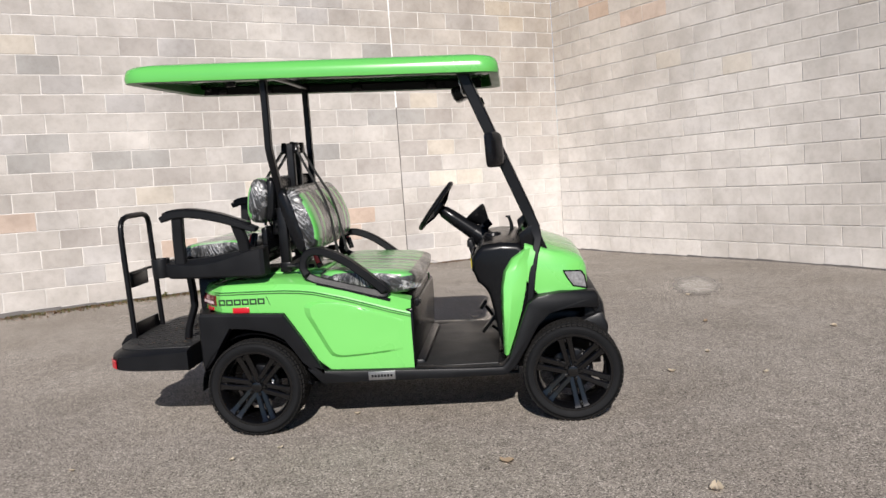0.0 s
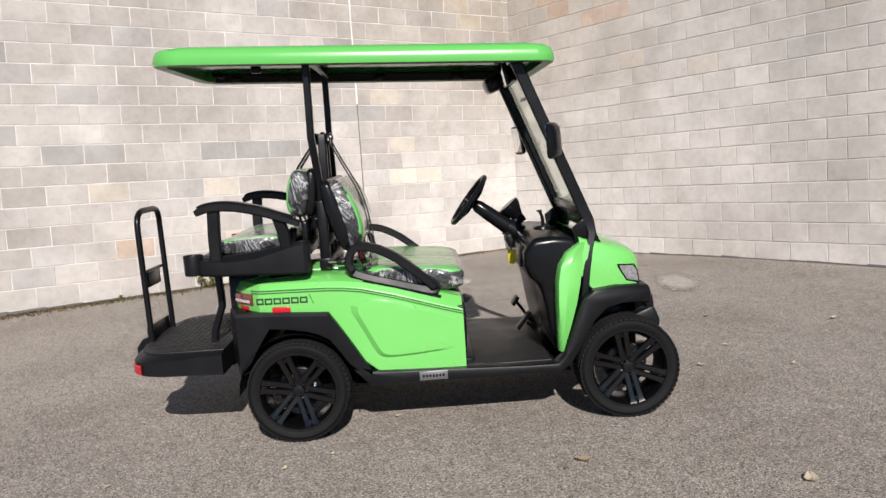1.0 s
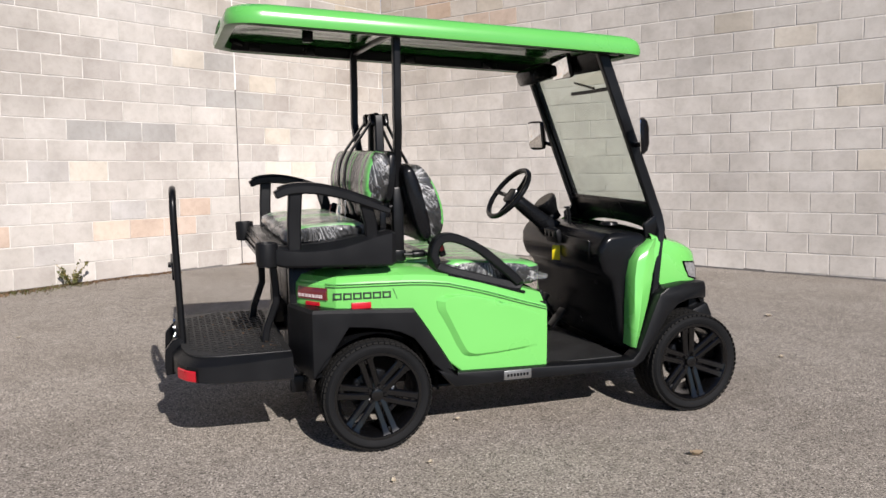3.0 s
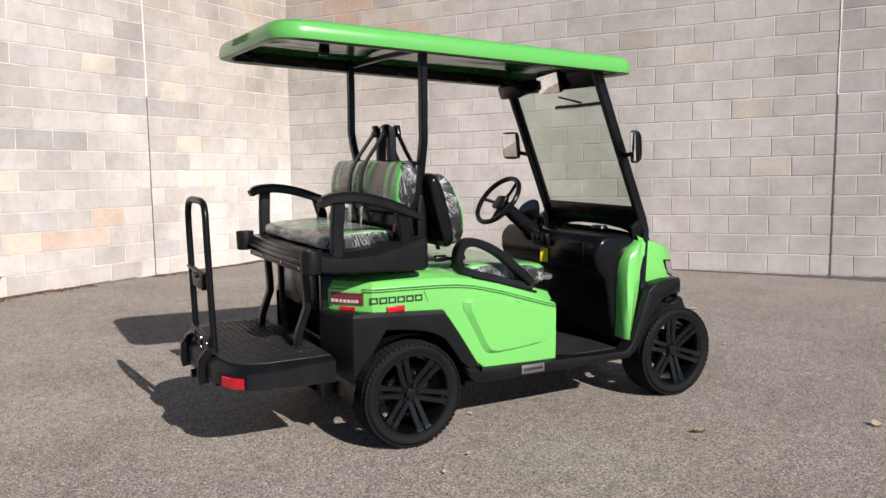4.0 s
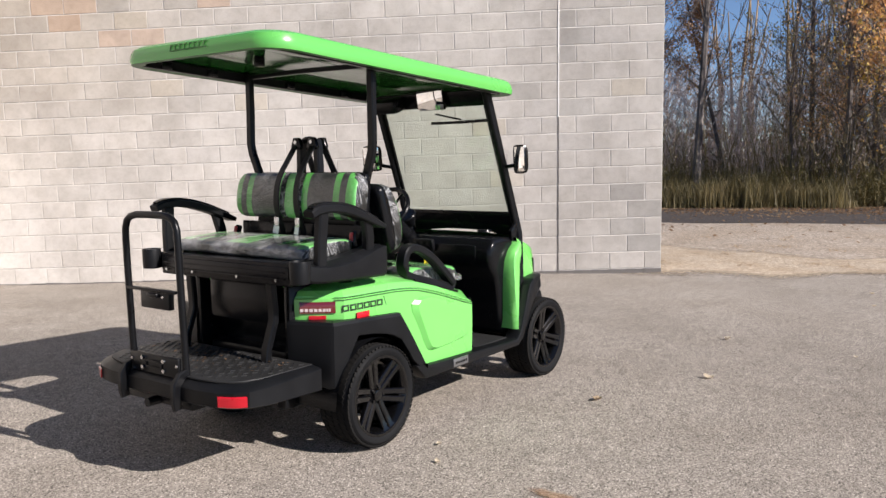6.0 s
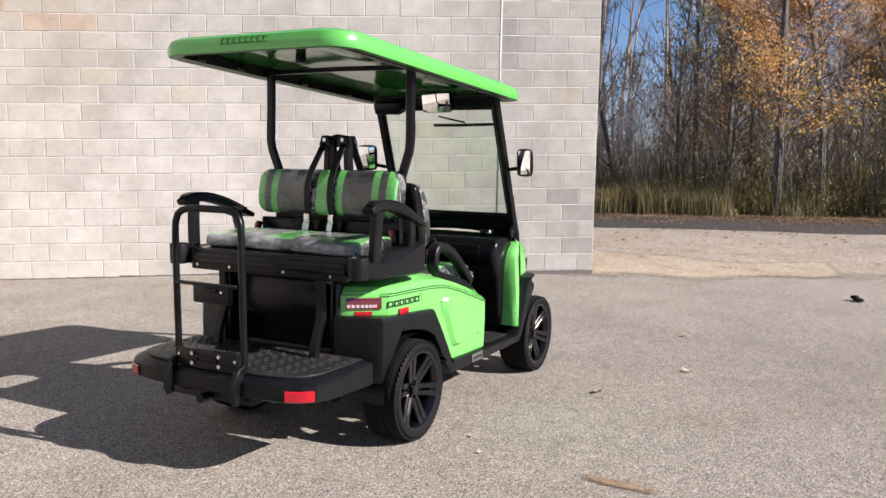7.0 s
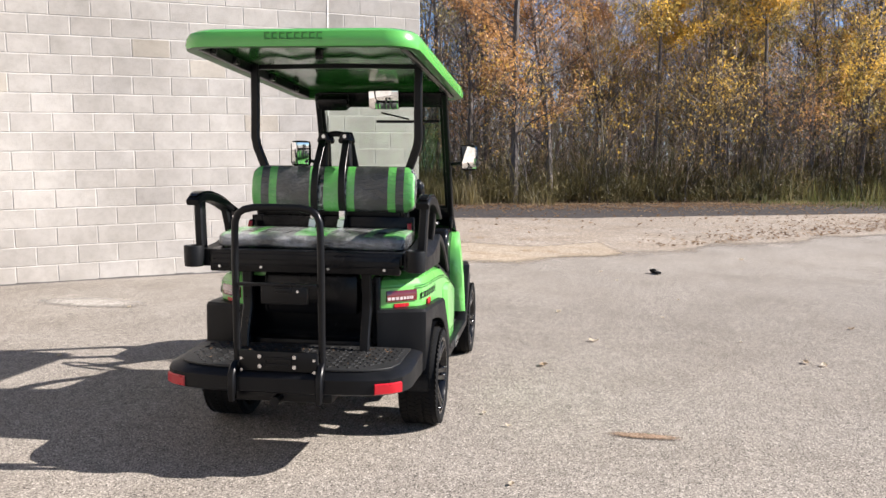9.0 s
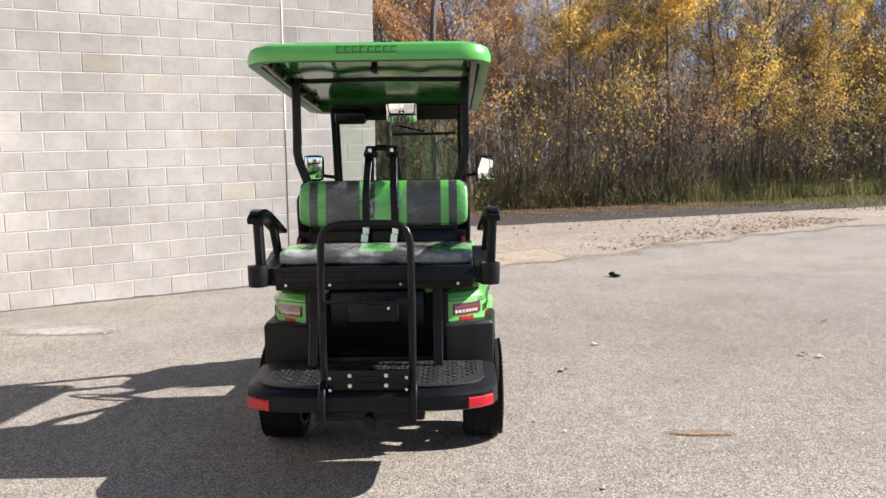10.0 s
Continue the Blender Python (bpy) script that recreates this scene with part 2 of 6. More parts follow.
GREY = [(0, (0.427, 0.397, 0.372)), (0.15, (0.484, 0.453, 0.423)), (0.5, (0.515, 0.486, 0.456)), (0.8, (0.542, 0.512, 0.479)), (1, (0.466, 0.446, 0.432))]
DARK = [(0.0, (0.37, 0.358, 0.345)), (1.0, (0.43, 0.415, 0.395))]
SHADE = [(0.0, (0.46, 0.438, 0.413)), (1.0, (0.52, 0.495, 0.465))]
OCHRE = [(0.0, (0.555, 0.508, 0.443)), (1.0, (0.60, 0.553, 0.488))]
RUST = [(0.0, (0.545, 0.438, 0.362)), (1.0, (0.59, 0.487, 0.415))]
# cleaner blocks of the east wall, colour also lifted against its raking light
LIFTED = [(0.0, (0.546, 0.514, 0.479)), (0.3, (0.567, 0.536, 0.501)), (0.6, (0.591, 0.559, 0.522)), (0.85, (0.610, 0.576, 0.538)), (1.0, (0.560, 0.532, 0.503))]
M_BLOCK, M_BLOCK_FAR = block_material("concrete_block", GREY, False), block_material("concrete_block_far", GREY, True)
M_LIFTED, M_LIFTED_FAR = block_material("clean_block", LIFTED, False), block_material("clean_block_far", LIFTED, True)
M_TINT = {"shade": block_material("shaded_block", SHADE, False), "dark": block_material("dark_block", DARK, False), "ochre": block_material("ochre_block", OCHRE, False), "rust": block_material("rust_block", RUST, False), "dim": block_material("dim_block", [(0.0, (0.525, 0.496, 0.466)), (1.0, (0.58, 0.55, 0.516))], False)}
M_MORTAR = plain("mortar", (0.525, 0.50, 0.468), 0.95, vary=0.5, scale=4, grain=120, relief=0.4)
M_CAULK = plain("white_caulk", (0.75, 0.74, 0.71), 0.7, vary=0.1, scale=5)
M_GAP = plain("dark_sealant", (0.13, 0.12, 0.115), 0.9, vary=0.2)
M_ASPHALT = ground_material("old_asphalt", [(0.0, (0.045, 0.040, 0.035)), (0.13, (0.085, 0.077, 0.067)), (0.22, (0.205, 0.186, 0.162)), (0.68, (0.278, 0.254, 0.223)), (0.9, (0.365, 0.334, 0.297)), (1.0, (0.60, 0.553, 0.503))], 195.0, 1.1, (0.75, 0.735, 0.715), 0.14, toned=(1.3, -3.4, 0.0))
M_SAND = ground_material("sandy_gravel", [(0.0, (0.205, 0.173, 0.143)), (0.5, (0.30, 0.256, 0.212)), (0.9, (0.39, 0.338, 0.285)), (1.0, (0.52, 0.465, 0.40))], 38.0, 0.9, (0.82, 0.77, 0.70), 0.8)
M_SPILL = ground_material("tan_sand", [(0.0, (0.29, 0.235, 0.175)), (0.5, (0.385, 0.318, 0.243)), (1.0, (0.51, 0.435, 0.345))], 60.0, 1.6, (0.80, 0.74, 0.66), 0.9)
# lane asphalt, made darker still by tree shade put into its colour
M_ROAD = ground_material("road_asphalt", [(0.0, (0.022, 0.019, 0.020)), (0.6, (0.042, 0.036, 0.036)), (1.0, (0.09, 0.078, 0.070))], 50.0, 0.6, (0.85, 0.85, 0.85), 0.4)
M_SOIL = ground_material("leafy_soil", [(0.0, (0.055, 0.04, 0.028)), (0.5, (0.12, 0.085, 0.05)), (1.0, (0.22, 0.16, 0.09))], 30.0, 1.1, (0.6, 0.62, 0.5), 0.9)
M_PALEFILM = ground_material("pale_dust", [(0.0, (0.24, 0.22, 0.195)), (0.5, (0.36, 0.335, 0.30)), (1.0, (0.56, 0.52, 0.48))], 145.0, 2.2, (0.85, 0.84, 0.82), 0.4)
M_RUSTDUST = ground_material("rust_dust", [(0.0, (0.16, 0.10, 0.06)), (0.5, (0.25, 0.165, 0.11)), (1.0, (0.38, 0.28, 0.20))], 205.0, 2.2, (0.85, 0.84, 0.82), 0.4)
ragged(M_PALEFILM, 26.0, 0.58, 0.92)
ragged(M_RUSTDUST, 40.0, 0.62, 1.45)
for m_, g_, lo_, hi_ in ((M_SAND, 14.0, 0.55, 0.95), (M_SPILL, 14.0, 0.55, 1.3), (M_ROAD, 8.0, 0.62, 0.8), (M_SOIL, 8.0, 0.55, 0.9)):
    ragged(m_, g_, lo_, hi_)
M_GREEN = plain("green_paint", (0.140, 0.475, 0.105), 0.28, vary=0.02, scale=3, grain=200, relief=0.0, coat=0.8)
# underside and rim: roof green with the shade beneath put into the colour
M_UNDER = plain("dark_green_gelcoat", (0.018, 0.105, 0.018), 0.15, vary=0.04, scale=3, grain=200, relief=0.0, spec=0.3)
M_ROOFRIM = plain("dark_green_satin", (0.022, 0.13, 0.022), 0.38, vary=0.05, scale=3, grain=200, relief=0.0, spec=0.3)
M_ROOF = plain("green_roof_paint", (0.098, 0.385, 0.08), 0.25, vary=0.02, scale=3, grain=200, relief=0.0, coat=0.2)
M_BLACK = plain("black_plastic", (0.0048, 0.0050, 0.0058), 0.24, vary=0.2, grain=420, relief=0.03, dist=0.001, spec=0.2)
M_CLAD = plain("textured_black_plastic", (0.0050, 0.0053, 0.0062), 0.42, vary=0.2, grain=420, relief=0.3, dist=0.001, spec=0.22)
M_STEEL = plain("black_powder_coat", (0.0042, 0.0044, 0.0052), 0.32, vary=0.2, grain=500, relief=0.1, dist=0.001, spec=0.22)
M_RUBBER = plain("tyre_rubber", (0.0058, 0.0060, 0.0066), 0.7, vary=0.25, grain=150, relief=0.3, spec=0.15)
M_TREAD = plain("dusty_tread_rubber", (0.011, 0.0105, 0.010), 0.85, vary=0.35, grain=150, relief=0.3, spec=0.12)
M_RIM = plain("gloss_black_alloy", (0.0025, 0.0025, 0.0028), 0.17, vary=0.1, relief=0.0, coat=0.0, spec=0.5)
M_MAT = plain("rubber_floor_mat", (0.0115, 0.0114, 0.0114), 0.55, vary=0.3, scale=6, grain=90, relief=0.6)
M_CHROME = plain("bright_metal", (0.62, 0.62, 0.62), 0.25, metal=1.0, vary=0.1)
M_PLATE = plain("brushed_plate", (0.20, 0.20, 0.20), 0.38, metal=0.7, vary=0.1)
M_RED = plain("red_reflector", (0.42, 0.006, 0.015), 0.3, vary=0.08, grain=300, relief=0.3, coat=0.2)
M_DKRED = plain("dark_red_lens", (0.11, 0.006, 0.009), 0.12, vary=0.1, coat=1.0, relief=0)
M_CELL = plain("tail_lamp_cell", (0.52, 0.42, 0.42), 0.2, vary=0.5, scale=90, grain=120, relief=0.8, coat=1.0)
M_WHITE = plain("white_plastic", (0.75, 0.75, 0.74), 0.4, vary=0.05)
M_YELLOW = plain("yellow_card", (0.88, 0.72, 0.02), 0.55, vary=0.05)
M_LED = plain("clear_lamp", (0.20, 0.20, 0.205), 0.15, vary=0.6, scale=60, grain=90, relief=0.8, coat=1.0)
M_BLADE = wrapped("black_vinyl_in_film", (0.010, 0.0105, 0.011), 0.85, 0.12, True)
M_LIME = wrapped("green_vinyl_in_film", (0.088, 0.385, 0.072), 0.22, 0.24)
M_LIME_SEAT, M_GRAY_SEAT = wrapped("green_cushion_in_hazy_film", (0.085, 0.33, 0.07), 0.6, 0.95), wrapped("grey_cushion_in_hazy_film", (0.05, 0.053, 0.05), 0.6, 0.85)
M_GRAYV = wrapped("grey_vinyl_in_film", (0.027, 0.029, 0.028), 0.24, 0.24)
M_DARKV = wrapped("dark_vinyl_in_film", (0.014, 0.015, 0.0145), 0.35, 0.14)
M_BELT = plain("black_webbing", (0.012, 0.012, 0.013), 0.8, vary=0.2, grain=300, relief=0.5)
M_ROOFMARK = plain("green_shadow_lettering", (0.035, 0.16, 0.028), 0.4, vary=0.05, relief=0)
M_LETTER = plain("dark_lettering", (0.02, 0.04, 0.02), 0.4, vary=0.05, relief=0)
m_, t_, p_ = nodes_of("clear_film")
M_FILM = m_
p_.inputs["Base Color"].default_value, p_.inputs["Roughness"].default_value, p_.inputs["Alpha"].default_value = (0.70, 0.71, 0.71, 1), 0.08, 0.2
M_LEAFDRY = leaf_material("dry_leaf", [(0.0, (0.28, 0.19, 0.11)), (0.5, (0.40, 0.30, 0.20)), (1.0, (0.52, 0.42, 0.30))])
M_LITTER = leaf_material("brown_leaf_litter", [(0.0, (0.12, 0.07, 0.04)), (0.5, (0.21, 0.13, 0.075)), (0.85, (0.32, 0.22, 0.13)), (1.0, (0.46, 0.36, 0.25))])
M_TALLGRASS = leaf_material("dry_tall_grass", [(0.0, (0.085, 0.075, 0.033)), (0.5, (0.185, 0.148, 0.066)), (1.0, (0.36, 0.285, 0.145))])
M_GOLD = leaf_material("golden_leaf", [(0.0, (0.24, 0.20, 0.08)), (0.4, (0.50, 0.36, 0.105)), (0.7, (0.82, 0.52, 0.10)), (1.0, (0.98, 0.66, 0.12))])
M_COPPER = leaf_material("copper_leaf", [(0.0, (0.29, 0.18, 0.10)), (0.5, (0.52, 0.285, 0.12)), (1.0, (0.78, 0.44, 0.16))])
M_OLIVE = leaf_material("olive_leaf", [(0.0, (0.17, 0.15, 0.07)), (0.5, (0.37, 0.30, 0.11)), (1.0, (0.68, 0.52, 0.15))])
M_BRUSH = leaf_material("dry_brush", [(0.0, (0.10, 0.082, 0.048)), (0.35, (0.20, 0.155, 0.09)), (0.7, (0.34, 0.25, 0.15)), (1.0, (0.54, 0.39, 0.24))])
M_WEED = leaf_material("olive_weed", [(0.0, (0.06, 0.056, 0.024)), (0.5, (0.14, 0.12, 0.05)), (0.85, (0.24, 0.20, 0.085)), (1.0, (0.36, 0.29, 0.13))])
M_GRASS = leaf_material("grass_blade", [(0.0, (0.05, 0.06, 0.02)), (0.5, (0.13, 0.135, 0.045)), (1.0, (0.30, 0.25, 0.12))])
M_BARK = bark_material("grey_bark", (0.06, 0.052, 0.048), (0.20, 0.172, 0.157))
M_PALEBARK = bark_material("pale_bark", (0.16, 0.14, 0.12), (0.42, 0.385, 0.335))


def glass_material(name, tint, rough=0.0):
    m, t, p = nodes_of(name)
    g = t.nodes.new("ShaderNodeBsdfGlossy")
    g.inputs["Roughness"].default_value = 0.02
    tr = t.nodes.new("ShaderNodeBsdfTransparent")
    tr.inputs[0].default_value = (*tint, 1)
    lw = t.nodes.new("ShaderNodeLayerWeight")
    pw = t.nodes.new("ShaderNodeMath")
    pw.operation = "POWER"
    pw.inputs[1].default_value = 4.0
    t.links.new(lw.outputs["Facing"], pw.inputs[0])
    sc = t.nodes.new("ShaderNodeMath")
    sc.operation = "MULTIPLY_ADD"
    sc.inputs[1].default_value, sc.inputs[2].default_value = 0.6, 0.025
    t.links.new(pw.outputs[0], sc.inputs[0])
    ms = t.nodes.new("ShaderNodeMixShader")
    t.links.new(sc.outputs[0], ms.inputs[0])
    t.links.new(tr.outputs[0], ms.inputs[1]), t.links.new(g.outputs[0], ms.inputs[2])
    t.links.new(ms.outputs[0], t.nodes["Material Output"].inputs[0])
    return m


M_GLASS = glass_material("tinted_glass", (0.86, 0.90, 0.86))
m_mirror, t_mirror, p_mirror = nodes_of("mirror_glass")
p_mirror.inputs["Base Color"].default_value, p_mirror.inputs["Metallic"].default_value, p_mirror.inputs["Roughness"].default_value = (0.95, 0.95, 0.94, 1), 1.0, 0.03


# ---- mesh helpers ----
def finish(bm, name, material, sharp=35):
    bm.normal_update()
    for e in bm.edges:
        e.smooth = not (len(e.link_faces) == 2 and e.calc_face_angle(0) > radians(sharp))
    for f in bm.faces:
        f.smooth = True
    me = bpy.data.meshes.new(name)
    bm.to_mesh(me)
    bm.free()
    for m in material if isinstance(material, (list, tuple)) else [material]:
        me.materials.append(m)
    return me


def part(name, bm, material, parent=None, label="", sharp=35):
    ob = new(name, finish(bm, name, material, sharp))
    ob.parent = parent
    if label:
        ob["label"] = label
    return ob


def soften(bm, width, segments=2, angle=30):
    bmesh.ops.remove_doubles(bm, verts=bm.verts, dist=1e-5)
    bmesh.ops.recalc_face_normals(bm, faces=bm.faces)
    bm.normal_update()
    es = [e for e in bm.edges if len(e.link_faces) == 2 and e.calc_face_angle(0) > radians(angle)]
    bmesh.ops.bevel(bm, geom=es, offset=width, segments=segments, profile=0.5, affect="EDGES", clamp_overlap=True)
    return bm


def box(c, s, width=0.0, m=None, bm=None):
    one = bmesh.new()
    bmesh.ops.create_cube(one, size=1, matrix=Matrix.Translation(c) @ (m or Matrix()) @ Matrix.Diagonal((*s, 1)))
    if width:
        soften(one, width)
    return join(bm, one)


def join(bm, other):
    if bm is None:
        return other
    me = bpy.data.meshes.new("tmp")
    other.to_mesh(me)
    other.free()
    bm.from_mesh(me)
    bpy.data.meshes.remove(me)
    return bm


def prism(pts, y0, y1, width=0.0, bm=None, axis="y", segments=2):
    """A polygon of (x, z) pulled from y0 to y1, or of (x, y) pulled along z, or of (y, z) pulled along x."""
    one = bmesh.new()
    put = {"y": lambda a, b, d: (a, d, b), "z": lambda a, b, d: (a, b, d), "x": lambda a, b, d: (d, a, b)}[axis]
    lo, hi = [one.verts.new(put(a, b, y0)) for a, b in pts], [one.verts.new(put(a, b, y1)) for a, b in pts]
    one.faces.new(lo), one.faces.new(hi)
    for i in range(len(pts)):
        j = (i + 1) % len(pts)
        one.faces.new((lo[i], lo[j], hi[j], hi[i]))
    bmesh.ops.recalc_face_normals(one, faces=one.faces)
    if width:
        soften(one, width, segments)
    return join(bm, one)


def rings(sections, closed=True, caps=True, loop=False, bm=None):
    """A skin over a row of sections with equal counts of points."""
    one = bmesh.new()
    vs = [[one.verts.new(p) for p in s] for s in sections]
    n = len(vs[0])
    pairs = list(zip(vs, vs[1:])) + ([(vs[-1], vs[0])] if loop else [])
    for a, b in pairs:
        for i in range(n if closed else n - 1):
            j = (i + 1) % n
            one.faces.new((a[i], a[j], b[j], b[i]))
    if caps and closed and not loop:
        one.faces.new(vs[0]), one.faces.new(vs[-1])
    bmesh.ops.recalc_face_normals(one, faces=one.faces)
    return join(bm, one)


def smooth_path(pts, times=2, closed=False):
    pts = [Vector(p) for p in pts]
    for _ in range(times):
        out = [] if closed else [pts[0]]
        for a, b in zip(pts, pts[1:] + ([pts[0]] if closed else [])):
            out += [a.lerp(b, 0.25), a.lerp(b, 0.75)]
        pts = out if closed else out + [pts[-1]]
    return pts


def tube(pts, r, sides=10, bm=None, closed=False, flat=None, up=(0, 0, 1)):
    """A round tube along pts, or a strap / bar of half sizes flat = (a, b); r may be a list."""
    pts = [Vector(p) for p in pts]
    secs, n = [], len(pts)
    side = None
    for i, p in enumerate(pts):
        a, b = (pts[i - 1], pts[(i + 1) % n]) if closed else (pts[max(i - 1, 0)], pts[min(i + 1, n - 1)])
        d = (b - a).normalized()
        if side is None:
            ref = Vector(up)
            if abs(ref.normalized().dot(d)) > 0.95:
                ref = Vector((0, 1, 0)) if abs(d.y) < 0.9 else Vector((1, 0, 0))
            side = d.cross(ref).normalized()
        else:
            side = (side - d * side.dot(d)).normalized()
        w = side.cross(d)
        if flat:
            k = flat if not isinstance(flat, list) else flat[i]
            c = min(k) * 0.35
            secs.append([p + side * x + w * y for x, y in ((k[0], k[1] - c), (k[0] - c, k[1]), (c - k[0], k[1]), (-k[0], k[1] - c), (-k[0], c - k[1]), (c - k[0], -k[1]), (k[0] - c, -k[1]), (k[0], c - k[1]))])
        else:
            rr = r[i] if isinstance(r, (list, tuple)) else r
            secs.append([p + (side * math.cos(q) + w * math.sin(q)) * rr for q in (2 * math.pi * k / sides for k in range(sides))])
    return rings(secs, loop=closed, bm=bm)


def disc(c, r, depth, axis="y", sides=20, width=0.0, bm=None):
    turn = {"x": (0, 90, 0), "y": (90, 0, 0), "z": (0, 0, 0)}[axis]
    one = bmesh.new()
    bmesh.ops.create_cone(one, cap_ends=True, segments=sides, radius1=r, radius2=r, depth=depth, matrix=pose(*c, *turn))
    if width:
        soften(one, width)
    return join(bm, one)


def thing(name, label, category, at=(0, 0, 0), group="", kind=""):
    ob = new(name)
    ob.location = at
    return tagged(ob, label, category, group, kind)


# ---- the yard: ground ----
CORNER, ANG = Vector((1.25, 7.38, 0)), radians(33)
U_A, U_B = Vector((-math.cos(ANG), -math.sin(ANG), 0)), Vector((math.sin(ANG), -math.cos(ANG), 0))


def ground_z(x, y):
    d = math.hypot(x - CORNER.x, y - CORNER.y)
    return -0.118 * math.exp(-(d / 3.1) ** 2)


def ground_sheet():
    near = [0.4 * i for i in range(-25, 41)]
    xs = [-400, -200, -90, -45, -25, -15] + near + [20, 24, 28, 34, 45, 70, 120, 220, 400]
    ys = xs
    bm = bmesh.new()
    g = [[bm.verts.new((x, y, ground_z(x, y) + (0.004 * noise.noise((x * 0.6, y * 0.6, 0)) if abs(x) < 16 and abs(y) < 16 else 0))) for y in ys] for x in xs]
    for i in range(len(xs) - 1):
        for j in range(len(ys) - 1):
            bm.faces.new((g[i][j], g[i + 1][j], g[i + 1][j + 1], g[i][j + 1]))
    return part("ground", bm, M_ASPHALT)


tagged(ground_sheet(), "worn grey asphalt yard with fine pale chips", "ground", kind="structure")


def patch_sheet(name, inner, outer, z, material, label, seed, rag=0.35, steps=60, soft=1.2, far=True):
    """A sheet between two lines of the plan, with ragged edges."""
    rnd = random.Random(seed)

    def along(line, k):
        q = k * (len(line) - 1)
        i = min(int(q), len(line) - 2)
        return Vector(line[i]).lerp(Vector(line[i + 1]), q - i)
    bm = bmesh.new()
    layer = bm.verts.layers.float.new("rim")
    rows = []
    for i in range(steps + 1):
        a, b = along(inner, i / steps), along(outer, i / steps)
        d = (b - a).normalized()
        a = a + d * rag * (noise.noise((a.x * 0.9, a.y * 0.9, seed)) + rnd.uniform(-0.05, 0.05)) - d * soft * 0.5
        b = b + d * rag * 1.5 * noise.noise((b.x * 0.7, b.y * 0.7, seed + 3))
        w = (b - a).length
        edge = min(soft, 0.3 * w)
        row = []
        for q in (0, edge * 0.25, edge * 0.5, edge, w * 0.36, w * 0.43, w * 0.5, w * 0.57, w * 0.64, w - edge, w - edge * 0.5, w):
            at = a + d * q
            v = bm.verts.new((at.x, at.y, z + ground_z(at.x, at.y)))
            v[layer] = min(1.0, q / edge, (w - q) / edge if far else 1.0, (i + 0.0) / 3, (steps - i) / 3) * 0.85
            row.append(v)
        rows.append(row)
    for p, q in zip(rows, rows[1:]):
        for k in range(11):
            bm.faces.new((p[k], p[k + 1], q[k + 1], q[k]))
    bmesh.ops.recalc_face_normals(bm, faces=bm.faces)
    if sum(f.normal.z for f in bm.faces) < 0:
        bmesh.ops.reverse_faces(bm, faces=bm.faces)
    return tagged(part(name, bm, material), label, name.split("_")[-1], kind="structure")


def smear(x, y, a, b, turn, material, label):
    """A thin uneven film on the asphalt that fades at its rim."""
    bm = bmesh.new()
    layer = bm.verts.layers.float.new("rim")
    rows = []
    for r in (0.0, 0.3, 0.6, 0.85, 1.0):
        row = []
        for k in range(28):
            q = 2 * math.pi * k / 28
            c = pose(x, y, 0, 0, 0, turn) @ Vector((a * r * math.cos(q), b * r * math.sin(q), 0))
            v = bm.verts.new((c.x, c.y, ground_z(c.x, c.y) + 0.0075))
            v[layer] = 0.75 * (1 - r) ** 0.7
            row.append(v)
        rows.append(row)
    for p, q in zip(rows, rows[1:]):
        for k in range(28):
            bm.faces.new((p[k], p[(k + 1) % 28], q[(k + 1) % 28], q[k]))
    return tagged(part("ground_smear", bm, material), label, "ground", kind="structure")


smear(2.18, 3.10, 0.27, 0.66, -8, M_PALEFILM, "pale smear on the asphalt")
EDGE = [(5.3, 14), (5.5, 6), (5.75, 1.5), (5.85, 0.45), (6.3, -0.5), (7.1, -1.3), (8.4, -3.1), (9.3, -4.3), (11.3, -6.3), (13, -8.8), (15, -13), (18, -20)]
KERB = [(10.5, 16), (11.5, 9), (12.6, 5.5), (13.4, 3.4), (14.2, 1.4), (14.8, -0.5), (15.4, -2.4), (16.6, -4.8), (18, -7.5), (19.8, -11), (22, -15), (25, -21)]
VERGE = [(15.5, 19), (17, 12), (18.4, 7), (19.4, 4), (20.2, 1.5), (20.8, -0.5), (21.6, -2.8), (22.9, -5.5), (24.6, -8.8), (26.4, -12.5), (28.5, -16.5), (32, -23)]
FAR = [(60, 60), (62, 45), (64, 30), (66, 20), (68, 10), (70, 0), (72, -10), (74, -20), (76, -30), (78, -40), (80, -50), (82, -60)]
patch_sheet("ground_sand", EDGE, KERB, 0.006, M_SAND, "pale sandy gravel lot with tyre tracks", 3, rag=0.6, steps=90, soft=1.4, far=False)
patch_sheet("ground_spill", [(5.78, 1.2), (5.9, 0.42), (6.35, -0.45), (7.1, -1.25), (7.9, -2.2)], [(9.6, 3.2), (9.0, 1.8), (8.6, 0.6), (8.6, -0.9), (9.2, -2.0)], 0.011, M_SPILL, "tan sand washed out beside the wall", 9, rag=0.5)
patch_sheet("road", KERB, VERGE, 0.010, M_ROAD, "grey lane along the edge of the woods, tree shade in its colour", 5, rag=0.25, soft=0.7, far=False)
patch_sheet("ground_woods", VERGE, FAR, 0.014, M_SOIL, "dark leaf-covered soil of the woods", 7, rag=0.5, soft=1.2, far=False)


# ---- block walls ----
COURSE, LONG, GAP = 0.2032, 0.4064, 0.0095


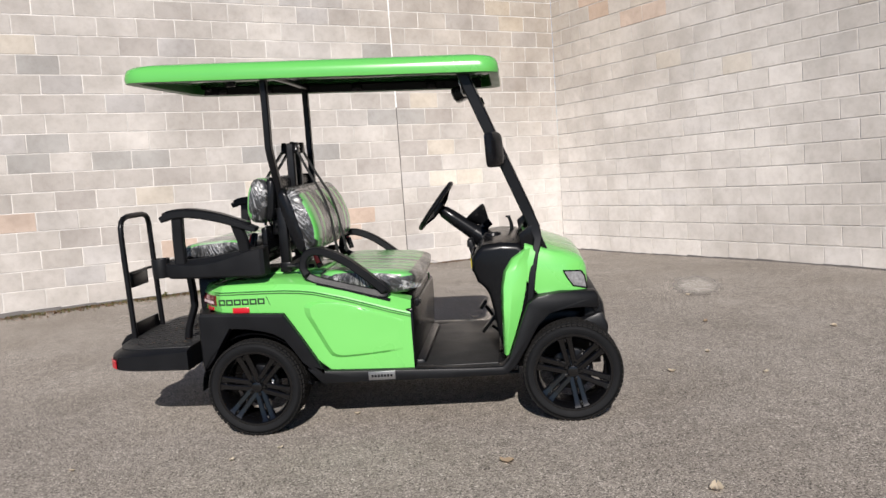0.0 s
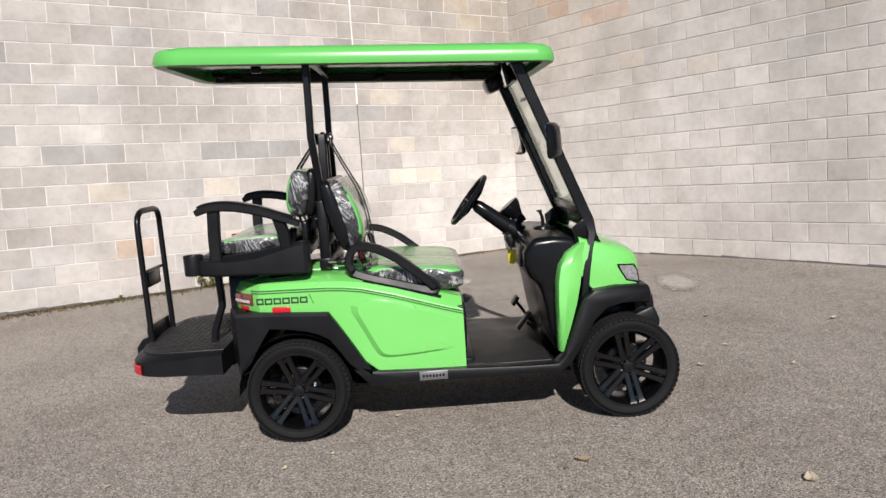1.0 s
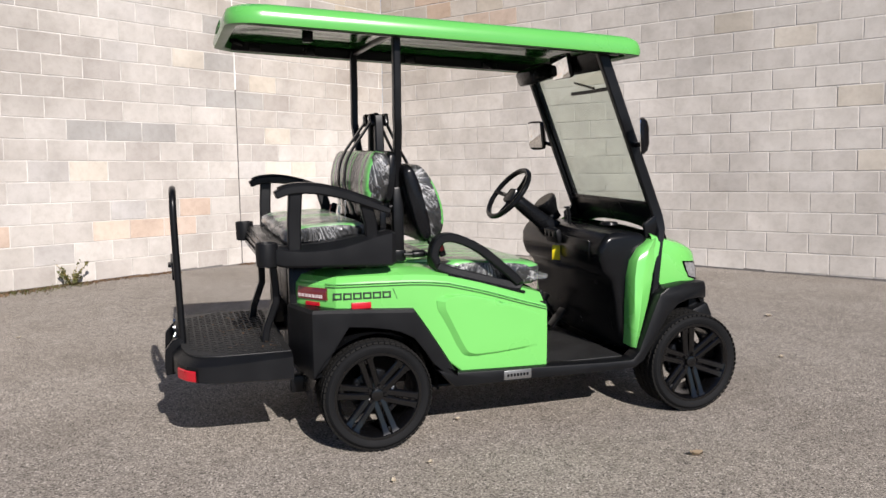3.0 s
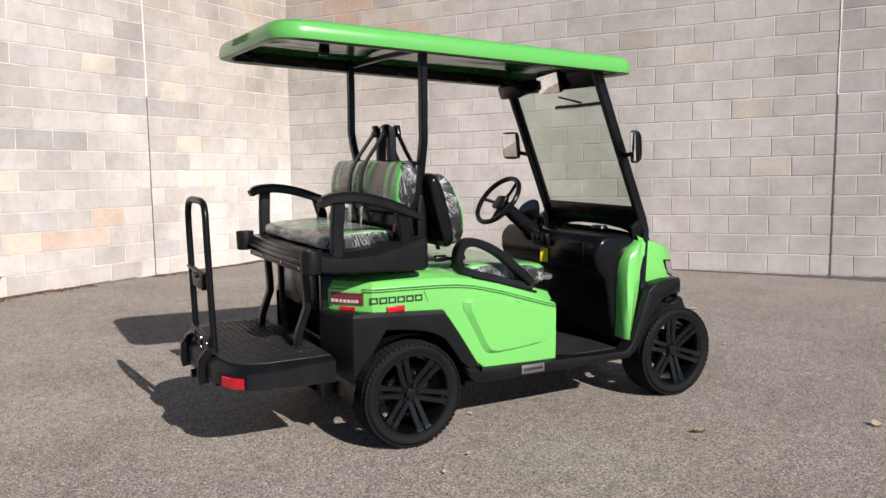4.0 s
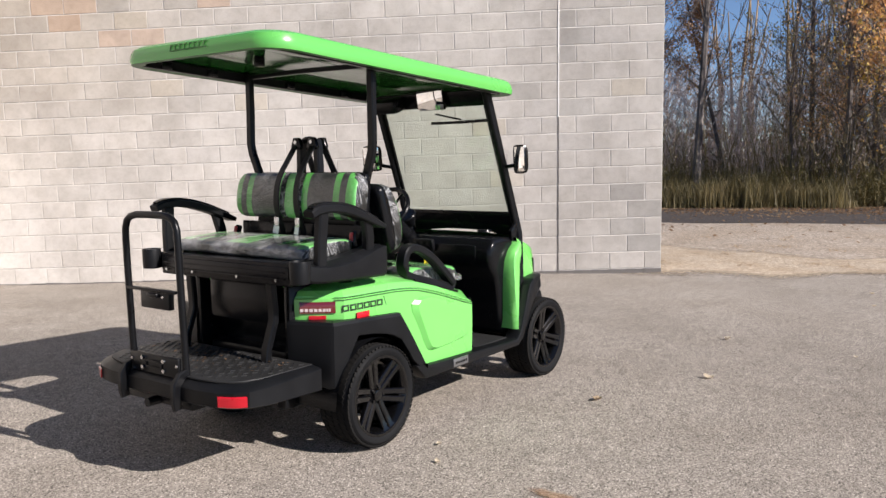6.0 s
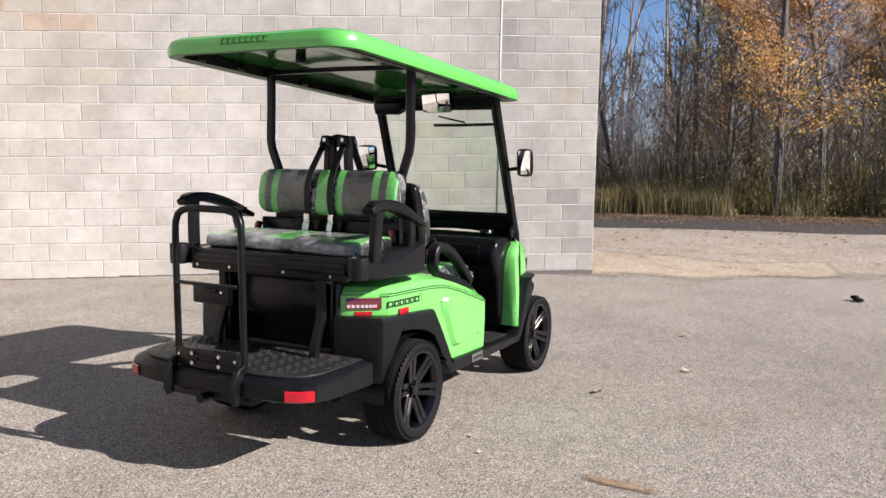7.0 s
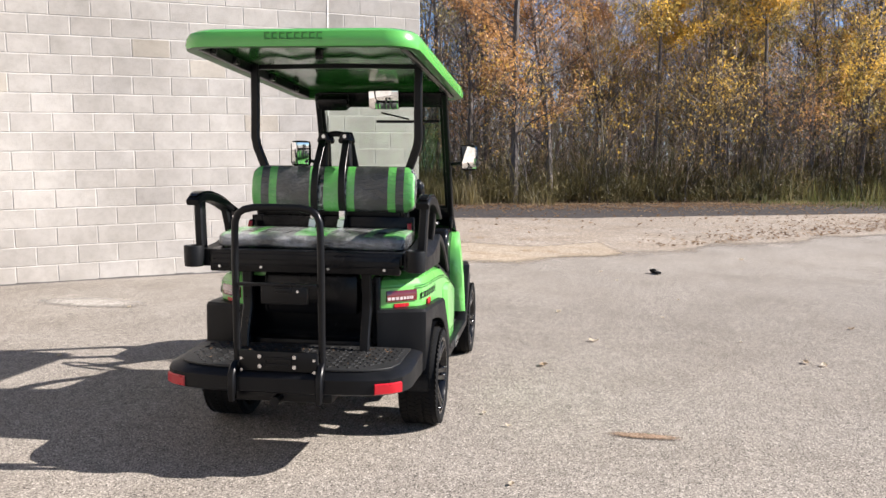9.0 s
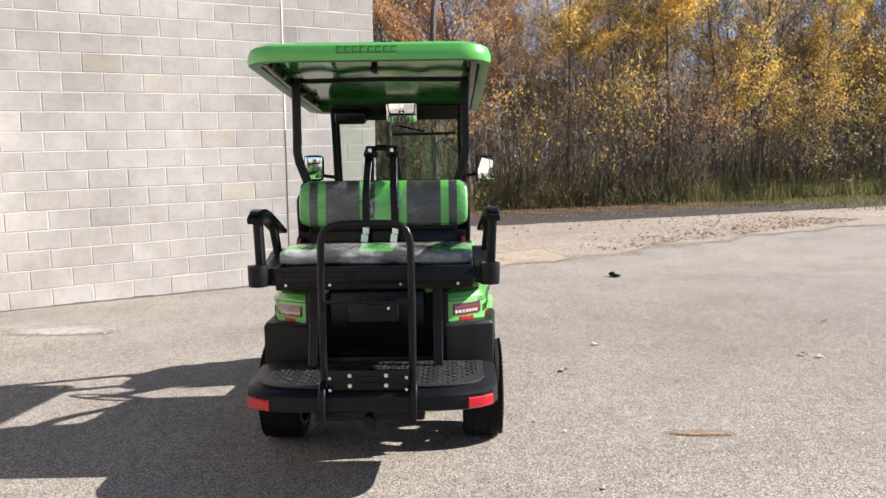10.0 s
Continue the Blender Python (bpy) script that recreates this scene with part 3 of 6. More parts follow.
def block_mesh(name, length, material):
    """The face of one masonry unit: chamfered, with slightly uneven edges; x along the wall, y out of it, z up."""
    a, h, d = length / 2 - GAP / 2, COURSE / 2 - GAP / 2, 0.003
    bm = bmesh.new()
    back = [bm.verts.new((x, -0.03, z)) for x, z in ((-a, -h), (a, -h), (a, h), (-a, h))]
    mid = [bm.verts.new((x, 0.0, z)) for x, z in ((-a, -h), (a, -h), (a, h), (-a, h))]
    top = [bm.verts.new((x, d * 0.7, z)) for x, z in ((-a + d, -h + d), (a - d, -h + d), (a - d, h - d), (-a + d, h - d))]
    for p, q in ((back, mid), (mid, top)):
        for i in range(4):
            j = (i + 1) % 4
            bm.faces.new((p[i], p[j], q[j], q[i]))
    bm.faces.new(top)
    bmesh.ops.recalc_face_normals(bm, faces=bm.faces)
    return finish(bm, name, material, 12)


def build_wall(name, label, u, n, z0, slope, joints, length, height, caulked, tints, singles, m_block, m_far):
    """A wall from the corner along u, facing n; joints: where the control joints cut the bond."""
    rot = Matrix(((u.x, n.x, 0), (u.y, n.y, 0), (0, 0, 1))).to_4x4()
    if rot.determinant() < 0:
        rot = Matrix(((-u.x, n.x, 0), (-u.y, n.y, 0), (0, 0, 1))).to_4x4()
    flip = -1 if (rot.to_3x3() @ Vector((1, 0, 0))).dot(u) < 0 else 1
    # backing of mortar over hollow masonry
    thick = 0.30
    bm = bmesh.new()
    cut = [(0, -0.3), (length, -0.3), (length, height), (0, height)]
    body = prism([(flip * s, z) for s, z in cut], -thick, -0.0018, bm=bm)
    wall = part(name, body, M_MORTAR)
    wall.matrix_world = Matrix.Translation(CORNER) @ rot
    tagged(wall, label, "wall", kind="structure")
    rnd = random.Random(len(name) * 7)
    meshes, rest, count = {}, bmesh.new(), 0
    ends = [0.0] + joints + [length]
    for k in range(int((height + 0.2) / COURSE)):
        for j in range(len(ends) - 1):
            a, b = ends[j], ends[j + 1]
            first = j == 0
            # bond is laid from the joint nearest the wall's middle
            start = b if first else a
            sign = -1 if first else 1
            s = 0.0
            span = b - a
            cuts = [0.0]
            s = LONG if k % 2 == singles["odd"] else LONG / 2
            while s < span - 0.06:
                cuts.append(s)
                s += LONG
            cuts.append(span)
            for c0, c1 in zip(cuts, cuts[1:]):
                s0, s1 = sorted((start + sign * c0, start + sign * c1))
                mid_s, mid_z = (s0 + s1) / 2, z0 + slope * (s0 + s1) / 2 + COURSE * (k + 0.5)
                if mid_z + COURSE / 2 > height:
                    continue
                tone = next((c for c, kk, q in tints if kk == k and s0 < q < s1), None)
                proud = rnd.uniform(-0.0006, 0.0010)
                place = Matrix.Translation((flip * mid_s, proud, mid_z)) @ pose(0, 0, 0, rnd.uniform(-0.2, 0.2), math.degrees(-slope * flip) + rnd.uniform(-0.1, 0.1), rnd.uniform(-0.2, 0.2)) @ Matrix.Diagonal((1 - abs(rnd.gauss(0, 0.004)), 1, 1 - abs(rnd.gauss(0, 0.011)), 1))
                near = singles["from"] < mid_s < singles["to"] and k < singles["courses"]
                if near or tone:
                    key = (round(s1 - s0, 3), tone)
                    if key not in meshes:
                        meshes[key] = block_mesh("block", s1 - s0, M_TINT[tone] if tone else m_block)
                    ob = new("block", meshes[key])
                    ob.parent = wall
                    ob.matrix_local = place
                    count += 1
                else:
                    me = block_mesh("tmp", s1 - s0, m_far)
                    n0 = len(rest.verts)
                    rest.from_mesh(me)
                    rest.verts.ensure_lookup_table()
                    bmesh.ops.transform(rest, matrix=place, verts=rest.verts[n0:])
                    bpy.data.meshes.remove(me)
    ob = part("upper_blocks", rest, m_far, wall, sharp=12)
    ob["kind"] = "stuff"
    for s in joints:
        for lo, hi, mat, nm, w in ((-0.1, caulked, M_GAP, "open_joint", 0.008), (caulked, height, M_CAULK, "caulk", 0.013)):
            strip = bmesh.new()
            for i in range(14):
                z_a, z_b = lo + (hi - lo) * i / 14, lo + (hi - lo) * (i + 1) / 14
                ww = w * rnd.uniform(0.7, 1.35)
                box((flip * s + rnd.uniform(-0.001, 0.001), 0.0025, (z_a + z_b) / 2), (ww, 0.012, z_b - z_a + 0.002), bm=strip)
            part(nm, strip, mat, wall)
    # foot of the wall
    foot = bmesh.new()
    n_s = 40
    for i in range(n_s):
        s = length * (i + 0.5) / n_s
        g = CORNER + u * s
        low = ground_z(g.x, g.y)
        top = max(low + rnd.uniform(0.008, 0.022), z0 + slope * s - 0.004)
        box((flip * s, 0.002, (low - 0.15 + top) / 2), (length / n_s + 0.01, 0.016, top - low + 0.15), bm=foot)
    part("footing", foot, M_GAP, wall, "dark uneven strip along the foot")
    return wall


TINT_A = [("ochre", 11, 3.14), ("ochre", 10, 2.14), ("ochre", 7, 1.85), ("ochre", 5, 4.25), ("ochre", 5, 1.92), ("ochre", 5, 1.53), ("ochre", 16, 0.85),
          ("ochre", 13, 6.71), ("ochre", 5, 5.56), ("ochre", 15, 0.67), ("dark", 11, 2.70), ("dark", 13, 2.67), ("dark", 9, 2.68), ("dark", 9, 2.31), ("dark",
          12, 6.54), ("dark", 8, 6.54), ("dark", 7, 6.86), ("dark", 7, 6.04), ("dark", 7, 5.75), ("dark", 7, 4.33), ("dark", 7, 3.94), ("dark", 7, 3.52),
          ("rust", 3, 3.09), ("rust", 2, 4.14), ("rust", 2, 3.72), ("rust", 2, 3.28), ("dim", 5, 6.78), ("rust", 2, 5.30), ("rust", 4, 7.00), ("dim", 8, 5.58),
          ("dim", 8, 3.93)]
TINT_B = [("rust", 16, 0.67), ("rust", 16, 1.07), ("rust", 14, 1.47), ("rust", 16, 2.67), ("rust", 15, 1.20), ("rust", 14, 2.06), ("ochre", 15, 1.67), ("ochre",
          11, 2.09), ("ochre", 10, 3.15), ("ochre", 5, 6.50), ("ochre", 10, 7.92), ("ochre", 8, 5.95), ("ochre", 11, 5.69), ("ochre", 12, 4.68), ("shade", 16,
          1.48), ("shade", 16, 2.27), ("shade", 14, 7.08), ("shade", 13, 7.28), ("shade", 12, 7.09), ("shade", 4, 7.93), ("shade", 3, 8.04), ("shade", 2, 7.93),
          ("shade", 1, 8.04), ("dim", 4, 4.71), ("shade", 10, 6.70), ("shade", 9, 7.17), ("dim", 15, 0.86), ("dim", 15, 0.48), ("dim", 13, 0.84), ("dim", 13,
          0.47), ("dim", 15, 2.07), ("dim", 14, 6.67), ("dim", 13, 6.07), ("dim", 8, 7.12), ("dim", 8, 6.74), ("dim", 9, 6.85), ("dim", 6, 7.08), ("dim", 6,
          6.72), ("dim", 5, 6.93), ("dim", 3, 6.82), ("dim", 3, 7.01), ("dim", 13, 7.69), ("dim", 2, 3.12), ("dim", 11, 2.20)]
N_A, N_B = Vector((math.sin(ANG), -math.cos(ANG), 0)), Vector((-math.cos(ANG), -math.sin(ANG), 0))


# ---- golf cart ----
cart = thing("golf_cart", "bright green four-seat golf cart with film-wrapped seats and black wheels", "golf cart", (0, -0.012, 0))
SIDES = (-1, 1)


def mirrored(bm_of, name, material, parent, label=""):
    """The same part on the right (y < 0) and on the left."""
    return [part(name, bm_of(s), material, parent, label) for s in SIDES]


def lathe(profile, sides=48, bm=None):
    """Turns (radius, y) pairs round the y axis."""
    secs = []
    for k in range(sides):
        q = 2 * math.pi * k / sides
        secs.append([(r * math.cos(q), y, r * math.sin(q)) for r, y in profile])
    return rings(secs, loop=True, bm=bm)


# wheels: built at the origin with the outer face towards -y
R_TYRE, R_RIM, HALF = 0.247, 0.196, 0.102


def tyre_bm():
    prof = [(R_RIM - 0.012, -0.088), (R_RIM + 0.004, -0.098), (R_RIM + 0.02, -0.102), (R_TYRE - 0.026, -0.102), (R_TYRE - 0.015, -0.094), (R_TYRE - 0.0065, -0.08), (R_TYRE - 0.0055, 0.0), (R_TYRE - 0.0065, 0.072),
            (R_TYRE - 0.008, 0.084), (R_TYRE - 0.022, 0.094), (R_RIM + 0.02, 0.094), (R_RIM - 0.012, 0.080)]
    return lathe(prof, 56)


def tread_bm():
    """Rows of slanted tread blocks with narrow grooves."""
    bm = bmesh.new()
    for k in range(58):
        q = 360 * k / 58
        for y, off, w, turn in ((-0.086, 0.0, 0.024, 16), (-0.05, 0.5, 0.034, -24), (-0.012, 0.1, 0.03, 26), (0.028, 0.6, 0.034, -24), (0.064, 0.2, 0.03, 22)):
            r = R_TYRE - (0.0050 if abs(y) < 0.08 else 0.0128)
            m = pose(0, 0, 0, 0, q + off * 360 / 58, 0) @ pose(r, y, 0, 0, 0, 0) @ pose(0, 0, 0, turn, 0, 0)
            box((0, 0, 0), (0.0075, w, 0.0215), m=m @ pose(0, 0, 0, 0, 0, 24 if y < -0.08 else 0), bm=bm)
    return bm


def rim_bm():
    prof = [(R_RIM - 0.002, -0.095), (R_RIM - 0.001, -0.088), (R_RIM - 0.012, -0.078), (R_RIM - 0.02, -0.05), (R_RIM - 0.022, 0.06), (R_RIM - 0.002, 0.09), (R_RIM - 0.03, 0.092), (R_RIM - 0.034, -0.05), (R_RIM - 0.022, -0.082), (R_RIM - 0.014, -0.094)]
    return lathe(prof, 56)


def spoke_bm():
    """One split spoke, along +x, with a slot between two blades."""
    bm = bmesh.new()
    for s in (-1, 1):
        pts = [(0.030, -0.040, 0.0165 * s), (0.07, -0.050, 0.0172 * s), (0.12, -0.062, 0.0188 * s), (R_RIM - 0.030, -0.073, 0.0200 * s), (R_RIM - 0.014, -0.082, 0.0215 * s)]
        tube(pts, 0, bm=bm, flat=[(0.0158, 0.018), (0.0150, 0.016), (0.0145, 0.014), (0.0155, 0.012), (0.0195, 0.010)], up=(0, 1, 0))
    # webs that close the slot towards hub and rim
    box((0.055, -0.040, 0), (0.05, 0.022, 0.03), 0.004, bm=bm)
    box((R_RIM - 0.028, -0.068, 0), (0.034, 0.018, 0.03), 0.004, bm=bm)
    return bm


def hub_bm():
    bm = disc((0, -0.040, 0), 0.056, 0.03, width=0.006)
    disc((0, -0.064, 0), 0.028, 0.014, width=0.004, bm=bm)
    for k in range(5):
        q = 2 * math.pi * k / 5
        disc((0.038 * math.cos(q), -0.062, 0.038 * math.sin(q)), 0.008, 0.016, sides=6, bm=bm)
    return bm


def brake_bm():
    bm = disc((0, 0.01, 0), 0.105, 0.05, width=0.01)
    return bm


me_spoke = finish(spoke_bm(), "spoke", M_RIM)


def wheel(x, side, turn=0):
    w = new("wheel")
    w.parent = cart
    # the outer face looks away from the cart
    w.matrix_local = pose(x, side * (0.603 - HALF - 0.004), R_TYRE - 0.002, 0, 0, (0 if side < 0 else 180) + turn)
    part("tyre", tyre_bm(), M_RUBBER, w, "low black road tyre")
    part("tread", tread_bm(), M_TREAD, w)
    part("rim", rim_bm(), M_RIM, w)
    part("hub", hub_bm(), M_RIM, w)
    part("brake_drum", brake_bm(), M_BLACK, w)
    for k in range(6):
        s = new("spoke", me_spoke)
        s.parent = w
        s.matrix_local = pose(0, 0, 0, 0, 60 * k + (12 if x < 0 else 19), 0)
    nut = bmesh.new()
    box((0.075, -0.03, 0.02), (0.018, 0.02, 0.025), 0.004, bm=nut)
    part("wheel_weight", nut, M_CHROME, w)
    return w


for x in (-0.815, 0.785):
    for side in SIDES:
        wheel(x, side)

# underframe
bm = bmesh.new()
for s in SIDES:
    box((-0.1, 0.26 * s, 0.25), (2.1, 0.06, 0.08), 0.008, bm=bm)
box((-0.815, 0, 0.235), (0.09, 0.8, 0.09), 0.02, bm=bm)
box((0.785, 0, 0.235), (0.06, 0.8, 0.06), 0.015, bm=bm)
box((-0.75, 0, 0.36), (0.7, 0.6, 0.22), 0.02, bm=bm)
box((-0.2, 0, 0.27), (0.5, 0.9, 0.1), 0.02, bm=bm)
box((0.7, 0, 0.38), (0.4, 0.6, 0.25), 0.02, bm=bm)
part("underframe", bm, M_STEEL, cart)
# unseen panel added to stop light passing beneath the frame
part("underbody_tray", box((-0.03, 0, 0.232), (1.10, 0.96, 0.012), 0.004), M_BLACK, cart)

# rear body: green shell lofted along its plan outline
OUT = [(0.0, -0.553), (-0.10, -0.556), (-0.22, -0.557), (-0.32, -0.557), (-0.42, -0.556), (-0.48, -0.554), (-0.56, -0.548), (-0.645, -0.541), (-0.74, -0.533), (-0.84, -0.525), (-0.93, -0.517), (-0.975, -0.507),
       (-1.01, -0.478), (-1.06, -0.425), (-1.105, -0.364), (-1.12, -0.326)]
CREASE = [0.577, 0.606, 0.644, 0.675, 0.701, 0.716, 0.726, 0.731, 0.732, 0.733, 0.733, 0.733, 0.734, 0.735, 0.735, 0.735]
LOW = [0.300, 0.302, 0.305, 0.308, 0.311, 0.36, 0.47, 0.60, 0.61, 0.615, 0.622, 0.625, 0.628, 0.63, 0.63, 0.63]
TOP = [0.640, 0.670, 0.705, 0.735, 0.757, 0.77, 0.782, 0.788, 0.792, 0.793, 0.792, 0.791, 0.79, 0.788, 0.786, 0.785]
INW = []
for i in range(len(OUT)):
    a, b = Vector(OUT[max(i - 1, 0)]), Vector(OUT[min(i + 1, len(OUT) - 1)])
    d = (b - a).normalized()
    INW.append(Vector((d.y, -d.x)) if Vector((d.y, -d.x)).dot(Vector((-0.5, 0)) - Vector(OUT[i])) > 0 else Vector((-d.y, d.x)))


def body_bm(side):
    secs = []
    for p, q, c, lo, top in zip(OUT, INW, CREASE, LOW, TOP):
        p = Vector(p)
        deep = min(1.0, (0.0 - p.x) / 0.1 + 0.35)
        prof = [(0.035, lo + 0.004), (0.004, lo), (0.0, lo + 0.006), (-0.004, lo * 0.5 + c * 0.5), (-0.003, c - 0.006), (0.004, c + 0.001), (0.006, c + 0.008), (0.022, c + 0.03 * deep), (0.07, top - 0.006), (0.13, top), (0.26, top + 0.004)]
        secs.append([(p.x + q.x * a, -side * (p.y + q.y * a), z) for a, z in prof])
    return rings(secs, closed=False)


for side_ in SIDES:
    part("rear_body", body_bm(side_), M_GREEN, cart, "bright green gloss rear body panel", sharp=19)


def scoop_bm(side):
    """The raised field of the side panel, with a broad sloping border."""
    line = smooth_path([(-0.035, 0, 0.548), (-0.15, 0, 0.598), (-0.30, 0, 0.644), (-0.40, 0, 0.668), (-0.505, 0, 0.670), (-0.550, 0, 0.635), (-0.49, 0, 0.52), (-0.435, 0, 0.405), (-0.405, 0, 0.376), (-0.33, 0, 0.372), (-0.05, 0, 0.392)], 1)
    line = [a.lerp(b, q) for a, b in zip(line, line[1:] + line[:1]) for q in (0.0, 0.5)]
    mid = Vector((-0.16, 0, 0.51))
    secs = []
    for k, y in ((0.0, 0.545), (0.01, 0.5575), (0.10, 0.5760), (0.13, 0.5765), (0.5, 0.5755)):
        ring = []
        for p in line:
            # the upper edge dies away towards the door opening, the lower ledge runs out in a point
            fade = min(1.0, max(0.0, (-0.05 - p.x) / (0.14 if p.z < 0.45 else 0.34)))
            ring.append((min(p.x + (mid.x - p.x) * k * (1.0 if p.x < -0.25 else 0.15), -0.004), side * (0.545 + (y - 0.545) * (0.93 if k < 0.02 else 0.42 + 0.58 * fade)), p.z + (mid.z - p.z) * k * (1.25 if p.z < 0.5 else 0.5)))
        secs.append(ring)
    return rings(secs)


for side_ in SIDES:
    part("raised_panel", scoop_bm(side_), M_GREEN, cart, sharp=22)


def stripe_bm(side, lift):
    secs = []
    for p, q, c in zip(OUT[:-3], INW, CREASE):
        p = Vector(p) - q * 0.0055
        z = c + lift
        secs.append([(p.x, -side * p.y, z), (p.x - q.x * 0.004, -side * (p.y - q.y * 0.004), z + 0.0012), (p.x, -side * p.y, z + 0.0028)])
    return rings(secs)


for lift in (-0.012, 0.0):
    mirrored(lambda s: stripe_bm(s, lift), "pinstripe", M_LETTER, cart)

# rear arch cladding, black, wrapped round the corner
ARCH_X = [-0.452, -0.50, -0.56, -0.60, -0.645, -0.70, -0.75, -0.84, -0.93, -0.985, -1.03, -1.085, -1.098, -1.12, -1.15, -1.16]
ARCH_Y = [-0.590, -0.589, -0.586, -0.583, -0.580, -0.575, -0.570, -0.563, -0.557, -0.554, -0.552, -0.546, -0.526, -0.44, -0.365, -0.326]
ARCH_T = [0.316, 0.395, 0.49, 0.552, 0.617, 0.619, 0.621, 0.625, 0.629, 0.631, 0.633, 0.634, 0.635, 0.635, 0.635, 0.635]
ARCH_B = [0.296, 0.312, 0.365, 0.425, 0.485, 0.515, 0.530, 0.545, 0.552, 0.470, 0.395, 0.335, 0.330, 0.345, 0.37, 0.385]


def arch_bm(side):
    secs = []
    n = len(ARCH_X)
    for i in range(n):
        p = Vector((ARCH_X[i], ARCH_Y[i]))
        a, b = Vector((ARCH_X[max(i - 1, 0)], ARCH_Y[max(i - 1, 0)])), Vector((ARCH_X[min(i + 1, n - 1)], ARCH_Y[min(i + 1, n - 1)]))
        d = (b - a).normalized()
        q = Vector((d.y, -d.x))
        if q.dot(Vector((-0.5, 0)) - p) < 0:
            q = -q
        lo, hi = ARCH_B[i], ARCH_T[i]
        prof = [(0.09, lo + 0.012), (0.006, lo), (0.002, lo + 0.004), (0.0, lo + 0.03), (0.0, hi - 0.014), (0.010, hi), (0.06, hi + 0.001)]
        secs.append([(p.x + q.x * u, -side * (p.y + q.y * u), z) for u, z in prof])
    return rings(secs, closed=False)


for side_ in SIDES:
    part("wheel_arch", arch_bm(side_), M_CLAD, cart, "textured black wheel-arch cladding", sharp=24)


def liner_bm(side):
    secs = []
    for y in (0.56, 0.30):
        secs.append([(-0.815 + 0.285 * math.cos(q), side * y, 0.235 + 0.285 * math.sin(q)) for q in (math.pi * k / 14 for k in range(15))])
    return rings(secs, closed=False)


mirrored(liner_bm, "arch_liner", M_BLACK, cart)

# sill and front arch in one moulding
SILL = [(-0.466, 0.250), (-0.545, 0.335), (-0.45, 0.318), (-0.22, 0.31), (0.0, 0.303), (0.30, 0.293), (0.44, 0.292), (0.475, 0.33), (0.515, 0.43), (0.55, 0.52), (0.585, 0.60), (0.63, 0.632), (0.75, 0.643), (0.922, 0.626), (0.940, 0.598), (0.943, 0.535),
        (0.86, 0.55), (0.77, 0.557), (0.69, 0.545), (0.63, 0.49), (0.565, 0.38), (0.505, 0.285), (0.455, 0.250), (0.2, 0.248), (-0.2, 0.250)]
def sill_bm(side):
    """The sill and front arch in one sweep; the arch draws in towards the nose."""
    bm = prism(SILL, side * 0.49, side * 0.588, 0.010)
    for v in bm.verts:
        v.co.y -= side * 0.135 * max(0.0, (v.co.x - 0.68) / 0.26) ** 1.4
    return bm


mirrored(sill_bm, "sill", M_CLAD, cart, "textured black sill and front wheel arch")
mirrored(lambda s: prism([(0.55, 0.30), (0.60, 0.44), (0.66, 0.53), (0.77, 0.55), (0.90, 0.54), (0.93, 0.50), (0.93, 0.60), (0.6, 0.60), (0.5, 0.36)], s * 0.28, s * 0.44, 0.0), "front_liner", M_BLACK, cart)

# floor
part("floor_pan", box((0.22, 0, 0.275), (0.6, 1.10, 0.03), 0.006), M_BLACK, cart)
bm = box((0.20, 0, 0.295), (0.44, 1.04, 0.010), 0.004)
part("floor_mat", bm, M_MAT, cart, "dusty black rubber floor mat")
# seat box front
part("seat_box", prism([(-0.62, 0.30), (0.0, 0.29), (0.0, 0.645), (-0.30, 0.72), (-0.62, 0.76)], -0.40, 0.40, 0.012), M_BLACK, cart)
part("seat_box_front", prism([(-0.03, 0.29), (0.003, 0.29), (0.014, 0.50), (0.012, 0.60), (-0.03, 0.60)], -0.545, 0.545, 0.008), M_BLACK, cart)
part("deck", box((-0.78, 0, 0.785), (0.62, 0.66, 0.03), 0.008), M_GREEN, cart)
bm = box((0.022, -0.42, 0.615), (0.02, 0.06, 0.04), 0.006)
box((0.035, -0.42, 0.615), (0.014, 0.03, 0.02), 0.004, bm=bm)
part("seat_latch", bm, M_STEEL, cart)

# hood
HOOD = [(0.585, 0.505, 0.908, 0.70), (0.64, 0.503, 0.894, 0.63), (0.70, 0.500, 0.874, 0.625), (0.76, 0.493, 0.852, 0.622), (0.81, 0.476, 0.833, 0.62), (0.845, 0.457, 0.818, 0.62), (0.870, 0.441, 0.800, 0.62), (0.886, 0.424, 0.768, 0.62), (0.892, 0.37, 0.72, 0.62)]
secs = []
for x, w, top, low in HOOD:
    h = top - low
    half = [(w, low), (w + 0.004, low + 0.25 * h), (w + 0.002, low + 0.5 * h), (w - 0.008, low + 0.79 * h), (w - 0.020, low + 0.87 * h), (w - 0.07, low + 0.945 * h), (w * 0.5, low + 0.988 * h), (0.0, low + h)]
    secs.append([(x, -y, z) for y, z in half] + [(x, y, z) for y, z in reversed(half[:-1])])
bm = rings(secs, closed=False)
bm.faces.new([bm.verts.new(p) for p in secs[-1]])
bmesh.ops.remove_doubles(bm, verts=bm.verts, dist=1e-5)
bmesh.ops.recalc_face_normals(bm, faces=bm.faces)
part("hood", bm, M_GREEN, cart, "bright green gloss hood")


def lamp_bm(side, pts, out, width):
    """A lamp let into the hood's flank, drawn in towards the nose with it."""
    bm = prism(pts, side * 0.36, side * out, width)
    for v in bm.verts:
        if abs(v.co.y) > 0.40:
            v.co.y -= side * 0.53 * (v.co.x - 0.765)
    return bm


